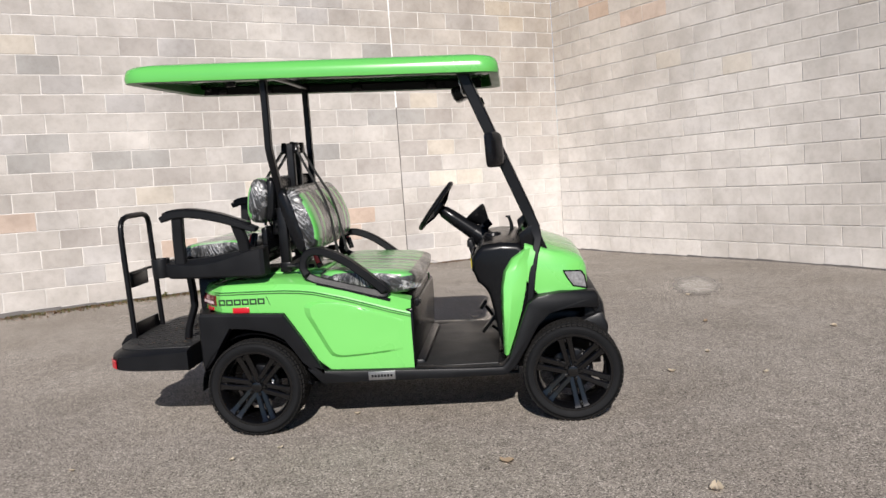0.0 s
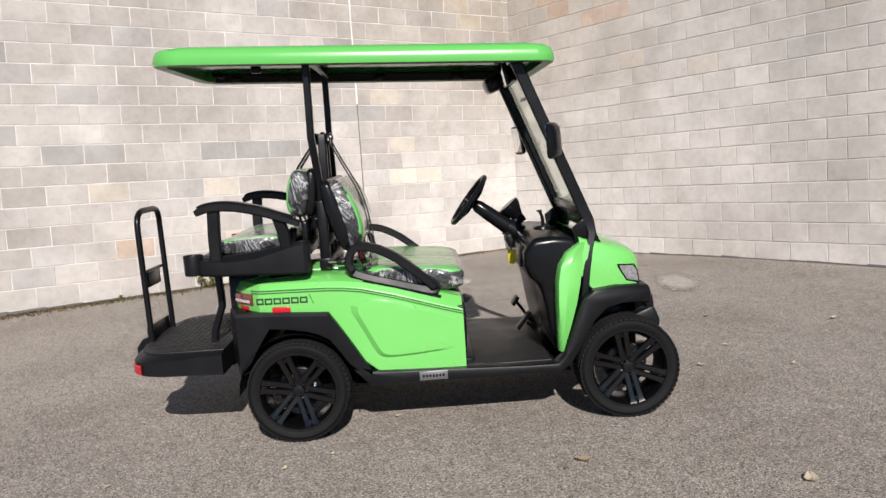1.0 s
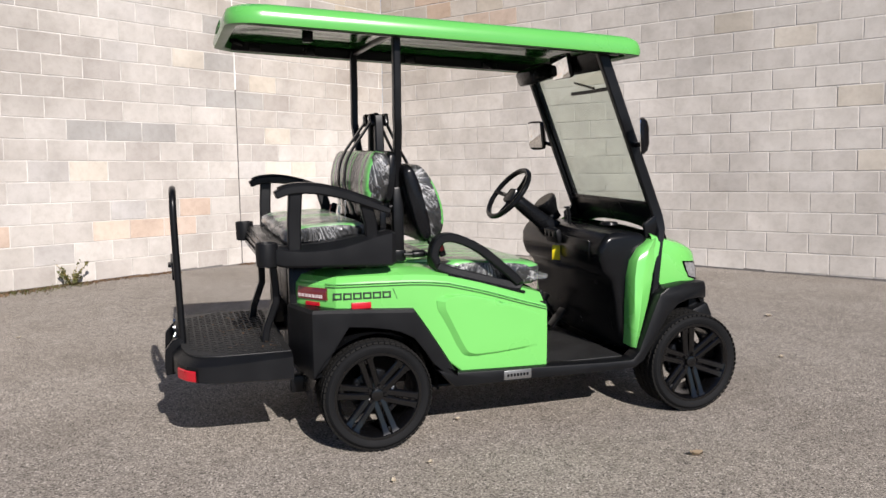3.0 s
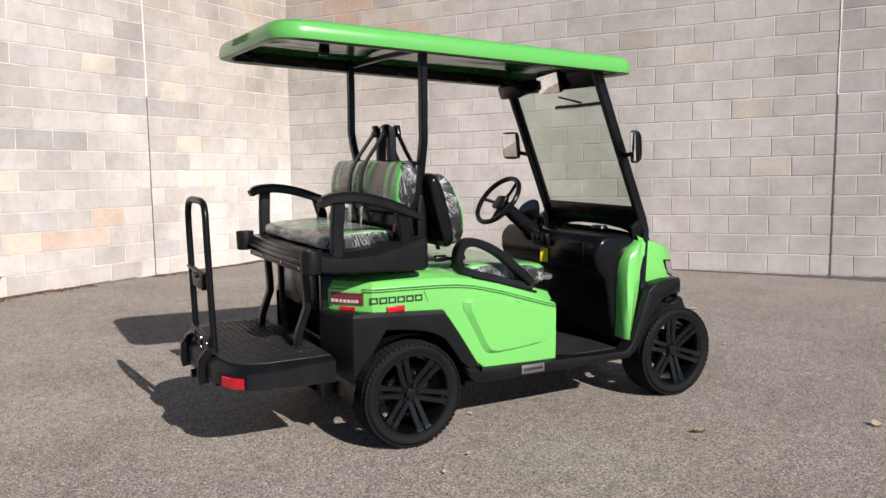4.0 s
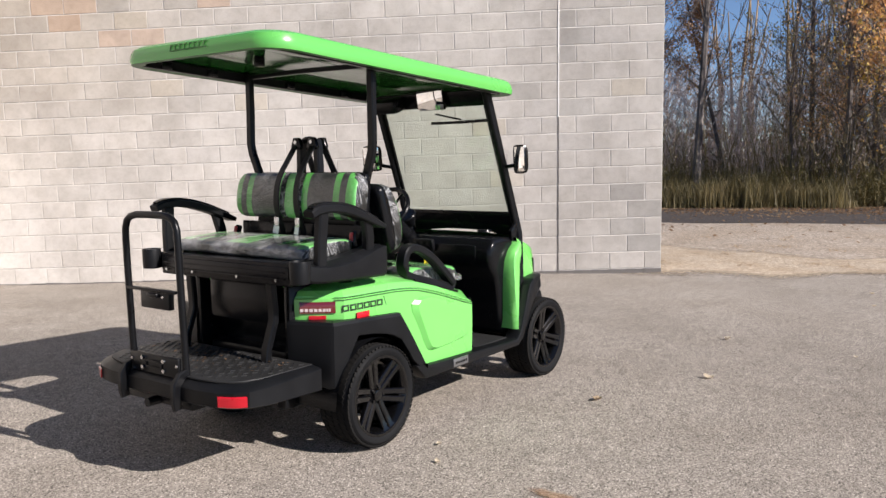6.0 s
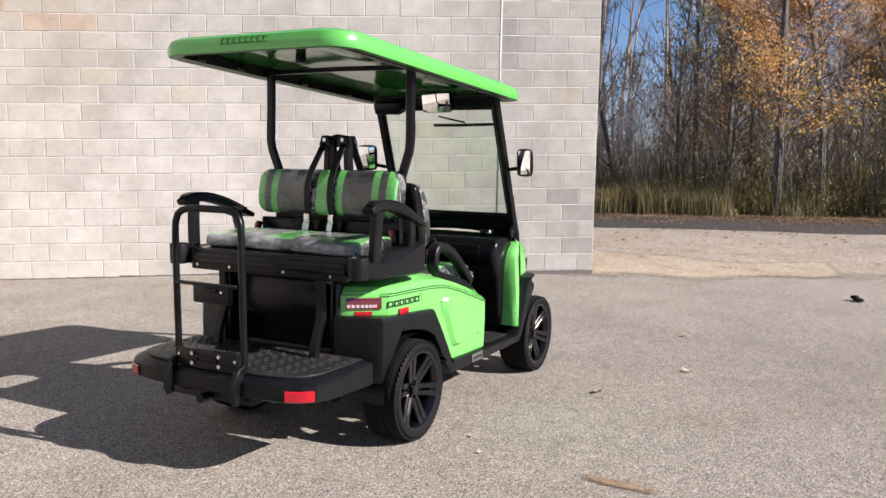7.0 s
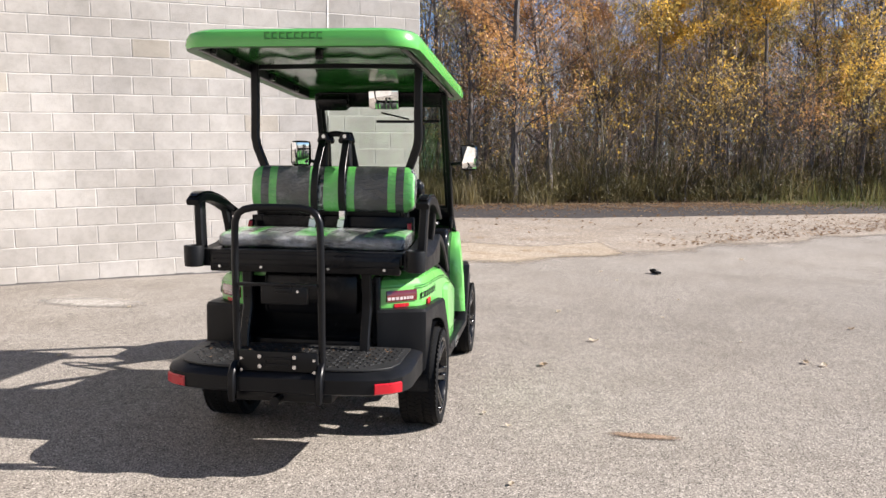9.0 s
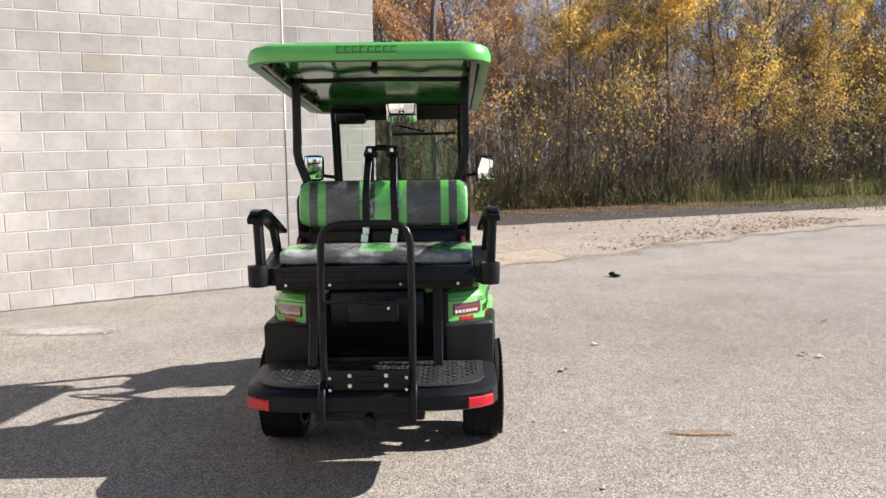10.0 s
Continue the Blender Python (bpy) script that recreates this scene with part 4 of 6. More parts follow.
mirrored(lambda s: lamp_bm(s, [(0.765, 0.742), (0.862, 0.731), (0.880, 0.70), (0.890, 0.632), (0.812, 0.654), (0.784, 0.70)], 0.5055, 0.005), "headlight_bezel", M_BLACK, cart)
mirrored(lambda s: lamp_bm(s, [(0.772, 0.736), (0.856, 0.726), (0.873, 0.70), (0.883, 0.640), (0.816, 0.660), (0.790, 0.70)], 0.5090, 0.006), "headlight", M_LED, cart, "clear faceted headlight")
part("front_bumper", prism([(0.86, 0.635), (0.93, 0.63), (0.965, 0.55), (0.975, 0.45), (0.95, 0.38), (0.86, 0.36)], -0.42, 0.42, 0.03), M_CLAD, cart)
mirrored(lambda s: prism([(0.80, 0.46), (0.95, 0.52), (0.985, 0.44), (0.965, 0.37), (0.86, 0.37)], s * 0.36, s * 0.46, 0.02), "bumper_corner", M_CLAD, cart)


# green side shields of the dash
def shield_bm(side):
    edge = [((0.452, 0.345), (0.475, 0.345)), ((0.452, 0.45), (0.515, 0.45)), ((0.452, 0.57), (0.553, 0.56)), ((0.458, 0.68), (0.578, 0.66)), ((0.475, 0.755), (0.592, 0.75)), ((0.515, 0.815), (0.602, 0.81)), ((0.58, 0.858), (0.612, 0.862))]
    secs = []
    for i, (a, b) in enumerate(edge):
        bulge = 0.018 * math.sin(math.pi * (i + 0.5) / len(edge))
        m = Vector(a).lerp(Vector(b), 0.45)
        flare = 0.062 * (1 - i / (len(edge) - 1)) ** 1.5
        secs.append([(a[0] + 0.012, side * 0.40, a[1]), (a[0], side * (0.485 + flare), a[1]), (a[0] + 0.012, side * (0.505 + bulge + flare), a[1]), (m.x, side * (0.512 + bulge + flare), m.y), (b[0], side * (0.498 + flare), b[1]), (b[0], side * 0.42, b[1])])
    return rings(secs)


mirrored(shield_bm, "side_shield", M_GREEN, cart, "curved green side shield of the dash")

# dashboard
DASH = [(0.375, 0.888), (0.34, 0.865), (0.32, 0.82), (0.32, 0.76), (0.34, 0.70), (0.39, 0.655), (0.41, 0.56), (0.43, 0.42), (0.46, 0.30), (0.62, 0.30), (0.62, 0.84), (0.555, 0.886), (0.47, 0.894)]
part("dashboard", prism(DASH, -0.472, 0.472, 0.034, segments=4), M_BLACK, cart, "black moulded dashboard")
bm = box((0.318, -0.22, 0.795), (0.012, 0.30, 0.11), 0.005)
part("glovebox_lid", bm, M_BLACK, cart)
bm = box((0.30, 0.0, 0.84), (0.03, 0.15, 0.075), 0.008, m=pose(0, 0, 0, 0, -14, 0))
part("switch_panel", bm, M_CLAD, cart)
for y in (-0.045, 0.0, 0.045):
    part("switch", box((0.283, y, 0.85), (0.012, 0.022, 0.03), 0.003), M_STEEL, cart)
part("cup_well", lathe([(0.045, 0), (0.04, 0.012), (0.034, 0.012), (0.034, -0.004)], 20), M_STEEL, cart).matrix_local = pose(0.43, -0.36, 0.925, 90, 0, 0)
bm = tube([(0.53, 0.262, 0.86), (0.525, 0.262, 0.93), (0.51, 0.262, 0.97)], [0.012, 0.01, 0.008])
box((0.51, 0.262, 0.965), (0.03, 0.02, 0.012), 0.004, bm=bm)
part("latch_lever", bm, M_STEEL, cart)

# steering
part("steering_column", tube([(0.40, 0.155, 0.83), (0.33, 0.152, 0.885), (0.20, 0.148, 0.985), (0.150, 0.146, 1.025), (0.135, 0.146, 1.037), (0.112, 0.146, 1.055)], [0.05, 0.046, 0.040, 0.036, 0.026, 0.024], 14), M_BLACK, cart)
part("boot", tube([(0.42, 0.155, 0.80), (0.36, 0.153, 0.86), (0.31, 0.151, 0.90)], [0.068, 0.060, 0.052], 14), M_BLACK, cart)
tilt = Matrix.Translation((0.103, 0.146, 1.062)) @ pose(0, 0, 0, 0, -52, 0)
bm = tube([tilt @ Vector((0.152 * math.cos(q), 0.165 * math.sin(q), 0)) for q in (2 * math.pi * k / 40 for k in range(40))], 0.0145, 10, closed=True)
part("steering_rim", bm, M_BLACK, cart)
bm = bmesh.new()
for q in (90, 210, 330):
    e = Vector((math.cos(radians(q)) * 0.15, math.sin(radians(q)) * 0.16, 0.0))
    tube([tilt @ Vector((0, 0, -0.03)), tilt @ (e * 0.5 + Vector((0, 0, -0.022))), tilt @ e], 0, bm=bm, flat=(0.017, 0.007))
part("steering_spokes", bm, M_BLACK, cart)
part("horn_pad", box((0, 0, 0), (0.085, 0.10, 0.03), 0.012, m=tilt @ pose(0, 0, -0.022)), M_BLACK, cart)
axis_p = Vector((-0.62, 0, 0.78)).normalized()
side_p, base_p = Vector((0, 1, 0)), Vector((0.375, 0.162, 0.95))
up_p = axis_p.cross(side_p)
secs = [[base_p + axis_p * d + (side_p * math.cos(q) * r * 1.1 + up_p * math.sin(q) * r) for q in (2 * math.pi * k / 20 for k in range(20))] for d, r in ((-0.04, 0.026), (0.0, 0.03), (0.03, 0.045), (0.065, 0.062), (0.082, 0.064), (0.088, 0.060))]
bm = rings(secs)
tube([(0.33, 0.155, 0.895), (0.37, 0.16, 0.93)], 0.028, bm=bm)
part("instrument_pod", bm, M_BLACK, cart, "flared black instrument pod")
part("pod_screen", rings([[base_p + axis_p * d + (side_p * math.cos(q) * 0.058 + up_p * math.sin(q) * 0.052) for q in (2 * math.pi * k / 20 for k in range(20))] for d in (0.0875, 0.0905)]), M_RIM, cart)
part("turn_stalk", tube([(0.20, 0.15, 0.985), (0.20, 0.25, 1.0), (0.19, 0.28, 1.01)], 0.006, 8), M_BLACK, cart)
tag = part("key_tag", box((0.305, -0.024, 0.750), (0.004, 0.044, 0.078), 0.001, m=pose(0, 0, 0, 0, 0, 42)), M_YELLOW, cart, "yellow key tag hanging on a ring")
part("key", tube([(0.305, -0.022, 0.786), (0.308, -0.018, 0.81), (0.325, -0.015, 0.815)], 0.004, 6), M_CHROME, tag)
bm = tube([(0.42, 0.20, 0.34), (0.37, 0.20, 0.42), (0.345, 0.20, 0.455)], 0.009, 8)
box((0.335, 0.20, 0.468), (0.02, 0.09, 0.06), 0.006, m=pose(0, 0, 0, 0, 35, 0), bm=bm)
part("brake_pedal", bm, M_STEEL, cart)
bm = tube([(0.43, 0.08, 0.32), (0.38, 0.08, 0.36)], 0.008, 8)
box((0.365, 0.08, 0.375), (0.018, 0.07, 0.12), 0.005, m=pose(0, 0, 0, 0, 40, 0), bm=bm)
part("accelerator_pedal", bm, M_STEEL, cart)

# roof: rounded plan, sloping a little to the front
X_R, X_F, W_R = -1.388, 0.515, 0.540
ROOF_Z = lambda x: 1.822 - 0.049 * (x - X_R)


def plan_ring(inset, z, radius=0.14, n=7):
    """A rounded rectangle, a little wider and tighter at the front."""
    pts = []
    tight = radius * 0.65
    for cx, cy, q0, radius in ((X_F - inset - tight, W_R + 0.008 - inset - tight, 0, tight), (X_R + inset + radius, W_R - inset - radius, 90, radius), (X_R + inset + radius, -W_R + inset + radius, 180, radius), (X_F - inset - tight, -W_R - 0.008 + inset + tight, 270, tight)):
        for k in range(n):
            q = radians(q0 + 90 * k / (n - 1))
            x = cx + radius * math.cos(q)
            pts.append((x, cy + radius * math.sin(q), ROOF_Z(x) + z))
    return pts


secs = [plan_ring(0.055, 0.058), plan_ring(0.05, 0.004), plan_ring(0.02, -0.004), plan_ring(0.004, 0.0), plan_ring(0.0, 0.018), plan_ring(0.004, 0.045), plan_ring(0.012, 0.066), plan_ring(0.032, 0.080), plan_ring(0.09, 0.092, 0.12), plan_ring(0.2, 0.102, 0.1), plan_ring(0.4, 0.108, 0.08)]
bm = rings(secs[3:], caps=False)
bm.faces.new([bm.verts.new(p) for p in secs[-1]])
bmesh.ops.remove_doubles(bm, verts=bm.verts, dist=1e-5)
bmesh.ops.recalc_face_normals(bm, faces=bm.faces)
roof = part("roof", bm, M_ROOF, cart, "bright green moulded roof with a rounded lip")

part("roof_rim", rings(secs[:4], caps=False), M_ROOFRIM, cart, "folded rim under the roof, darkened in colour for its shade")
bm = bmesh.new()
n_u, n_v = 44, 26
grid = []
for i in range(n_u + 1):
    row = []
    for j in range(n_v + 1):
        x, y = X_R + 0.05 + (X_F - X_R - 0.10) * i / n_u, (W_R - 0.05) * (2 * j / n_v - 1)
        edge = min(1.0, i / 4, (n_u - i) / 4, j / 4, (n_v - j) / 4)
        # hollow shell, with two shallow pressed ridges along it and a slightly uneven surface
        z = ROOF_Z(x) + 0.046 + 0.014 * edge - 0.007 * math.exp(-((abs(y) - 0.20) / 0.05) ** 2) * edge + 0.0035 * noise.noise((x * 2.6, y * 2.6, 3)) * edge
        row.append(bm.verts.new((x, y, z)))
    grid.append(row)
for i in range(n_u):
    for j in range(n_v):
        bm.faces.new((grid[i][j], grid[i][j + 1], grid[i + 1][j + 1], grid[i + 1][j]))
corner_cut = [v for v in bm.verts if math.hypot(max(0, X_R + 0.18 - v.co.x), max(0, abs(v.co.y) - W_R + 0.18)) > 0.14]
bmesh.ops.delete(bm, geom=corner_cut, context="VERTS")
part("roof_liner", bm, M_UNDER, cart, "glossy green underside of the roof, shade put into its colour")


def under(x, y, drop=0.0):
    return (x, y, ROOF_Z(x) + 0.046 - drop)


mirrored(lambda s: tube([under(-1.30, 0.462 * s, 0.022), under(-0.4, 0.474 * s, 0.024), under(0.40, 0.474 * s, 0.024)], 0, flat=(0.014, 0.024)), "roof_rail", M_STEEL, cart)
part("roof_cross_bar", tube([under(-0.66, -0.45, 0.02), under(-0.66, 0, 0.014), under(-0.66, 0.45, 0.02)], 0, flat=(0.014, 0.012)), M_STEEL, cart)
for s in SIDES:
    for x in (-1.18, -0.9, -0.35, 0.1):
        part("roof_clamp", box(under(x, 0.454 * s, 0.026), (0.06, 0.03, 0.035), 0.005), M_BLACK, cart)
    part("roof_hook", tube([under(-1.30, 0.43 * s, 0.0), under(-1.24, 0.40 * s, 0.02)], 0.012), M_BLACK, cart)
part("roof_light", box(under(-0.98, 0, 0.012), (0.05, 0.03, 0.05), 0.006), M_BLACK, cart)

# roof posts
for s in SIDES:
    pts = [(-0.668, 0.434 * s, 1.825), (-0.668, 0.434 * s, 1.62), (-0.670, 0.436 * s, 1.45), (-0.666, 0.428 * s, 1.40), (-0.658, 0.384 * s, 1.28), (-0.655, 0.362 * s, 1.20), (-0.655, 0.355 * s, 1.0), (-0.655, 0.355 * s, 0.80)]
    part("rear_post", tube(pts, 0, flat=(0.017, 0.021)), M_STEEL, cart, "bent black steel roof post")

# windscreen frame: two uprights, header, lower panel
F_TOP, F_BOT, F_MID = Vector((0.335, 0.411, 1.735)), Vector((0.652, 0.424, 0.935)), -0.031


def fline(k, y=None):
    p = F_TOP.lerp(F_BOT, k)
    return Vector((p.x, p.y if y is None else y, p.z))


for s in SIDES:
    pts = [fline(-0.02), fline(0.2), fline(0.5), fline(0.8), fline(0.97), (0.655, 0.436, 0.90), (0.640, 0.452, 0.84), (0.618, 0.478, 0.74), (0.600, 0.50, 0.62), (0.575, 0.51, 0.50)]
    part("front_post", tube([(p[0], s * p[1] + F_MID * min(1.0, max(0.0, (p[2] - 0.5) / 0.35)), p[2]) for p in map(tuple, pts)], 0, flat=[(0.017, 0.027)] * 5 + [(0.015, 0.021), (0.013, 0.017), (0.013, 0.017), (0.013, 0.017), (0.013, 0.017)]), M_STEEL, cart, "raked black steel front post")
axis_z = (F_BOT - F_TOP).normalized()


def slab(k0, k1, w0, w1, thick, off=0.0, width=0.0):
    """A flat piece in the screen's plane, from k0 to k1 along its height."""
    n = Vector((-axis_z.z, 0, axis_z.x))
    n = n if n.x > 0 else -n
    secs = []
    for d in (off - thick / 2, off + thick / 2):
        secs.append([fline(k, y + F_MID) + n * d for k, y in ((k0, -w0), (k0, w0), (k1, w1), (k1, -w1))])
    bm = rings(secs)
    return soften(bm, width) if width else bm


part("windscreen_header", slab(-0.03, 0.082, 0.412, 0.412, 0.03, off=0.016, width=0.006), M_BLACK, cart)
ARCH = [(0.432, 1.125), (0.388, 1.11), (0.33, 1.072), (0.24, 1.042), (0.12, 1.028), (0.0, 1.025)]
rim_ = [(0.424, 0.892)] + ARCH + [(-y, k) for y, k in reversed(ARCH[:-1])] + [(-0.424, 0.892)]
part("lower_panel", soften(rings([[fline(k, y + F_MID) + Vector((d, 0, 0)) for y, k in rim_] for d in (-0.013, 0.013)]), 0.005), M_BLACK, cart, "black panel under the windscreen with an arched lower edge")
glass = part("windscreen", slab(0.078, 0.896, 0.400, 0.414, 0.005, off=0.012), M_GLASS, cart, "lightly tinted clear windscreen")
glass.visible_shadow = False
bm = bmesh.new()
for s in SIDES:
    secs = [fline(0.08, 0.388 * s + F_MID), fline(0.5, 0.394 * s + F_MID), fline(0.89, 0.400 * s + F_MID)]
    tube(secs, 0, bm=bm, flat=(0.012, 0.008))
tube([fline(0.89, -0.404 + F_MID), fline(0.89, 0.404 + F_MID)], 0, bm=bm, flat=(0.008, 0.012))
part("glass_seal", bm, M_STEEL, cart)
mirrored(lambda s: prism([(0.56, 0.93), (0.64, 0.99), (0.66, 0.93), (0.64, 0.87), (0.57, 0.86)], s * 0.418 + F_MID, s * 0.440 + F_MID, 0.006), "post_gusset", M_BLACK, cart)
bm = tube([fline(0.12, -0.02), fline(0.17, -0.20)], 0.006, 6)
tube([fline(0.190, 0.012) - Vector((0.02, 0, 0)), fline(0.19, -0.20) - Vector((0.02, 0, 0)), fline(0.185, -0.40) - Vector((0.02, 0, 0))], 0, bm=bm, flat=(0.006, 0.009))
for v in bm.verts:
    v.co.x += 0.035
part("wiper", bm, M_STEEL, cart)
bm = box((0.305, 0.262, 1.70), (0.14, 0.20, 0.085), 0.022, m=pose(0, 0, 0, 0, -20, 0))
part("wiper_motor_cover", bm, M_BLACK, cart, "black wiper motor cover")

# mirrors
inner = part("interior_mirror", box((0.318, -0.056, 1.718), (0.028, 0.200, 0.125), 0.016, m=pose(0, 0, 0, 0, -12, 0)), M_BLACK, cart)
part("mirror_glass", box((0.303, -0.056, 1.7145), (0.003, 0.190, 0.115), 0.001, m=pose(0, 0, 0, 0, -12, 0)), m_mirror, inner)
part("mirror_stem", tube([(0.325, -0.05, 1.73), (0.36, -0.05, 1.77)], 0.008, 8), M_STEEL, inner)
for s in SIDES:
    out_y = 0.591 if s < 0 else 0.532
    m = Matrix.Translation((0.470 if s < 0 else 0.450, out_y * s, 1.357 if s < 0 else 1.374)) @ pose(0, 0, 0, 0, -8 if s > 0 else -2, 16 if s > 0 else -29)
    shell = rings([[(dx, y * k, z * k) for y, z in [(0.066, 0.055), (0.058, 0.078), (0.03, 0.084), (-0.03, 0.084), (-0.058, 0.078), (-0.066, 0.055), (-0.066, -0.055), (-0.058, -0.078), (-0.03, -0.084), (0.03, -0.084), (0.058, -0.078), (0.066, -0.055)]] for dx, k in ((-0.014, 0.97), (-0.012, 1.0), (0.002, 1.0), (0.018, 0.82), (0.026, 0.5))])
    shell.transform(m)
    mir = part("side_mirror", shell, M_BLACK, cart, "black door mirror on a short arm")
    part("mirror_glass", box((-0.0155, 0, 0), (0.003, 0.111, 0.144), 0.001, m=m), m_mirror, mir)
    part("mirror_arm", tube([(0.485, (out_y - 0.03) * s, 1.33), (0.505, out_y * 0.5 * s + 0.21 * s + F_MID / 2, 1.32), (0.512, 0.416 * s + F_MID, 1.31)], 0.012, 8), M_STEEL, mir)


# ---- seats ----
def pillow(size, bands, power=4.0, cap=None, face=1, flat=False, belly=0.0, wrap=False, taper=0.20):
    """A padded cushion, thickness x, width y, height z; bands: (y, material index) as stripe boundaries.
    Its ends are panels of the material cap; face: the side that the padding swells to; flat: a seat, padded upwards."""
    tx, wy, hz = size
    half, edge = wy / 2, 0.055
    cols = []
    for (y0, k), (y1, _) in zip(bands, bands[1:]):
        steps = max(1, round(abs(y1 - y0) / 0.02))
        cols += [(y0 + (y1 - y0) * i / steps, k) for i in range(steps)]
    cols.append((bands[-1][0], bands[-1][1]))
    fine = [0.004, 0.011, 0.021, 0.034]
    cols = sorted([(y, k) for y, k in cols if half - abs(y) > 0.04 or half - abs(y) < 1e-4] + [(sg * (half - e), cols[0][1]) for sg in (-1, 1) for e in fine])
    n = 32
    secs = []
    for y, _ in cols:
        e = min(1.0, max(0.0, (half - abs(y)) / edge))
        round_ = math.sqrt(1 - (1 - e) ** 2)
        sx, sz = tx / 2 * (0.74 + 0.26 * round_), hz / 2 * (1 - taper + taper * round_)
        ring = []
        for i in range(n):
            q = 2 * math.pi * i / n
            c, s = math.cos(q), math.sin(q)
            r = (abs(c) ** power + abs(s) ** power) ** (-1 / power)
            puff = 1 + 0.035 * noise.noise((y * 6, c * 2, s * 2)) + 0.02 * noise.noise((y * 19, c * 4, s * 4))
            x, z = sx * r * c * puff, sz * r * s * (puff if flat else 1)
            if not flat and x * face > 0:
                # fuller below the middle, drawn in towards the top
                x *= 1 + belly * math.cos(math.pi * (z / hz + 0.12)) - belly * 0.5
            ring.append((x, y, z))
        secs.append(ring)
    bm = bmesh.new()
    vs = [[bm.verts.new(p) for p in s] for s in secs]
    for j in range(len(vs) - 1):
        at_end = half - abs((cols[j][0] + cols[j + 1][0]) / 2) < 0.030
        for i in range(n):
            f = bm.faces.new((vs[j][i], vs[j][(i + 1) % n], vs[j + 1][(i + 1) % n], vs[j + 1][i]))
            mid = f.calc_center_median()
            f.material_index = cap if cap is not None and (at_end or wrap) and (mid.z < hz * 0.30 if flat else mid.x * face < tx * (0.33 if wrap else 0.30)) else cols[j][1]
            if flat and abs(mid.x) > tx * 0.44:
                f.material_index = 1
    for ring, k in ((vs[0], cols[0][1]), (vs[-1], cols[-1][1])):
        hub = bm.verts.new((sum(v.co.x for v in ring) / n, ring[0].co.y * 1.012, sum(v.co.z for v in ring) / n))
        for i in range(n):
            bm.faces.new((ring[i], ring[(i + 1) % n], hub)).material_index = k if cap is None else cap
    bmesh.ops.recalc_face_normals(bm, faces=bm.faces)
    return bm


def stripes(w, cuts):
    """Symmetric stripes: cuts from the outside in as (y, material)."""
    right = [(-y, k) for y, k in cuts]
    left = []
    for (y, k), (y2, _) in zip(cuts, cuts[1:] + [(0, 0)]):
        left.append((y2, k))
    return right + [(y, k) for y, k in reversed(left)][1:] + [(cuts[0][0], cuts[0][1])]


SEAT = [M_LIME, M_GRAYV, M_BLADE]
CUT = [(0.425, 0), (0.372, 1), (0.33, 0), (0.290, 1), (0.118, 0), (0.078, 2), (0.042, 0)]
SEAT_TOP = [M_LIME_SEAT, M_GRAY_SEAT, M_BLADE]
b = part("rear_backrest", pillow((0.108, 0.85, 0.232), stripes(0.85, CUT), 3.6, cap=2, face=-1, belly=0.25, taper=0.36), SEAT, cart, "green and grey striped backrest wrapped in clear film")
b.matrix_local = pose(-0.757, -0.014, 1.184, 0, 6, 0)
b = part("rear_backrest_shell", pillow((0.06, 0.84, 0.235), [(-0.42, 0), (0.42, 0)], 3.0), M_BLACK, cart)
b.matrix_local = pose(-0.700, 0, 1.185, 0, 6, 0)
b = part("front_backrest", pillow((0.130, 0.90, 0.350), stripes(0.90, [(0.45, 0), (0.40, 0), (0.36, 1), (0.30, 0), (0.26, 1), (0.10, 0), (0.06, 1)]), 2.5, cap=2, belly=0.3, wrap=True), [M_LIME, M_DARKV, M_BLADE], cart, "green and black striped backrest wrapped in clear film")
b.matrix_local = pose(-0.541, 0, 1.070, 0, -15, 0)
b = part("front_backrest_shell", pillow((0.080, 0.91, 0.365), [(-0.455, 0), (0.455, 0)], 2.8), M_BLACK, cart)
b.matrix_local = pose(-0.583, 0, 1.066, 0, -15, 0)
b = part("rear_cushion", pillow((0.37, 0.90, 0.078), stripes(0.9, [(0.45, 0), (0.42, 0), (0.35, 1), (0.30, 0), (0.26, 1), (0.08, 0)]), 3.6, cap=2, flat=True), SEAT_TOP, cart, "striped seat cushion wrapped in hazy clear film, glare painted in")
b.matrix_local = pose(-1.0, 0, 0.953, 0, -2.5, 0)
b = part("front_cushion", pillow((0.50, 0.92, 0.12), stripes(0.92, [(0.46, 0), (0.41, 0), (0.37, 1), (0.335, 0), (0.28, 1), (0.25, 0), (0.14, 1), (0.10, 0), (0.03, 1)]), 4.5, cap=2, flat=True), [M_LIME, M_DARKV, M_BLADE], cart, "striped seat cushion wrapped in hazy clear film, glare painted in")
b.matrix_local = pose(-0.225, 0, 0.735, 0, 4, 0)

# rear seat frame and side pods
bm = box((-1.0, 0, 0.885), (0.50, 0.92, 0.06), 0.008)
box((-1.235, 0, 0.855), (0.05, 0.90, 0.085), 0.008, bm=bm)
for z in (0.845, 0.872):
    box((-1.262, 0, z), (0.012, 0.86, 0.006), bm=bm)
part("seat_frame", bm, M_BLACK, cart)
for y in (-0.38, -0.12, 0.2, 0.4):
    part("bolt", disc((-1.265, y, 0.838), 0.007, 0.01, axis="x", sides=8), M_CHROME, cart)


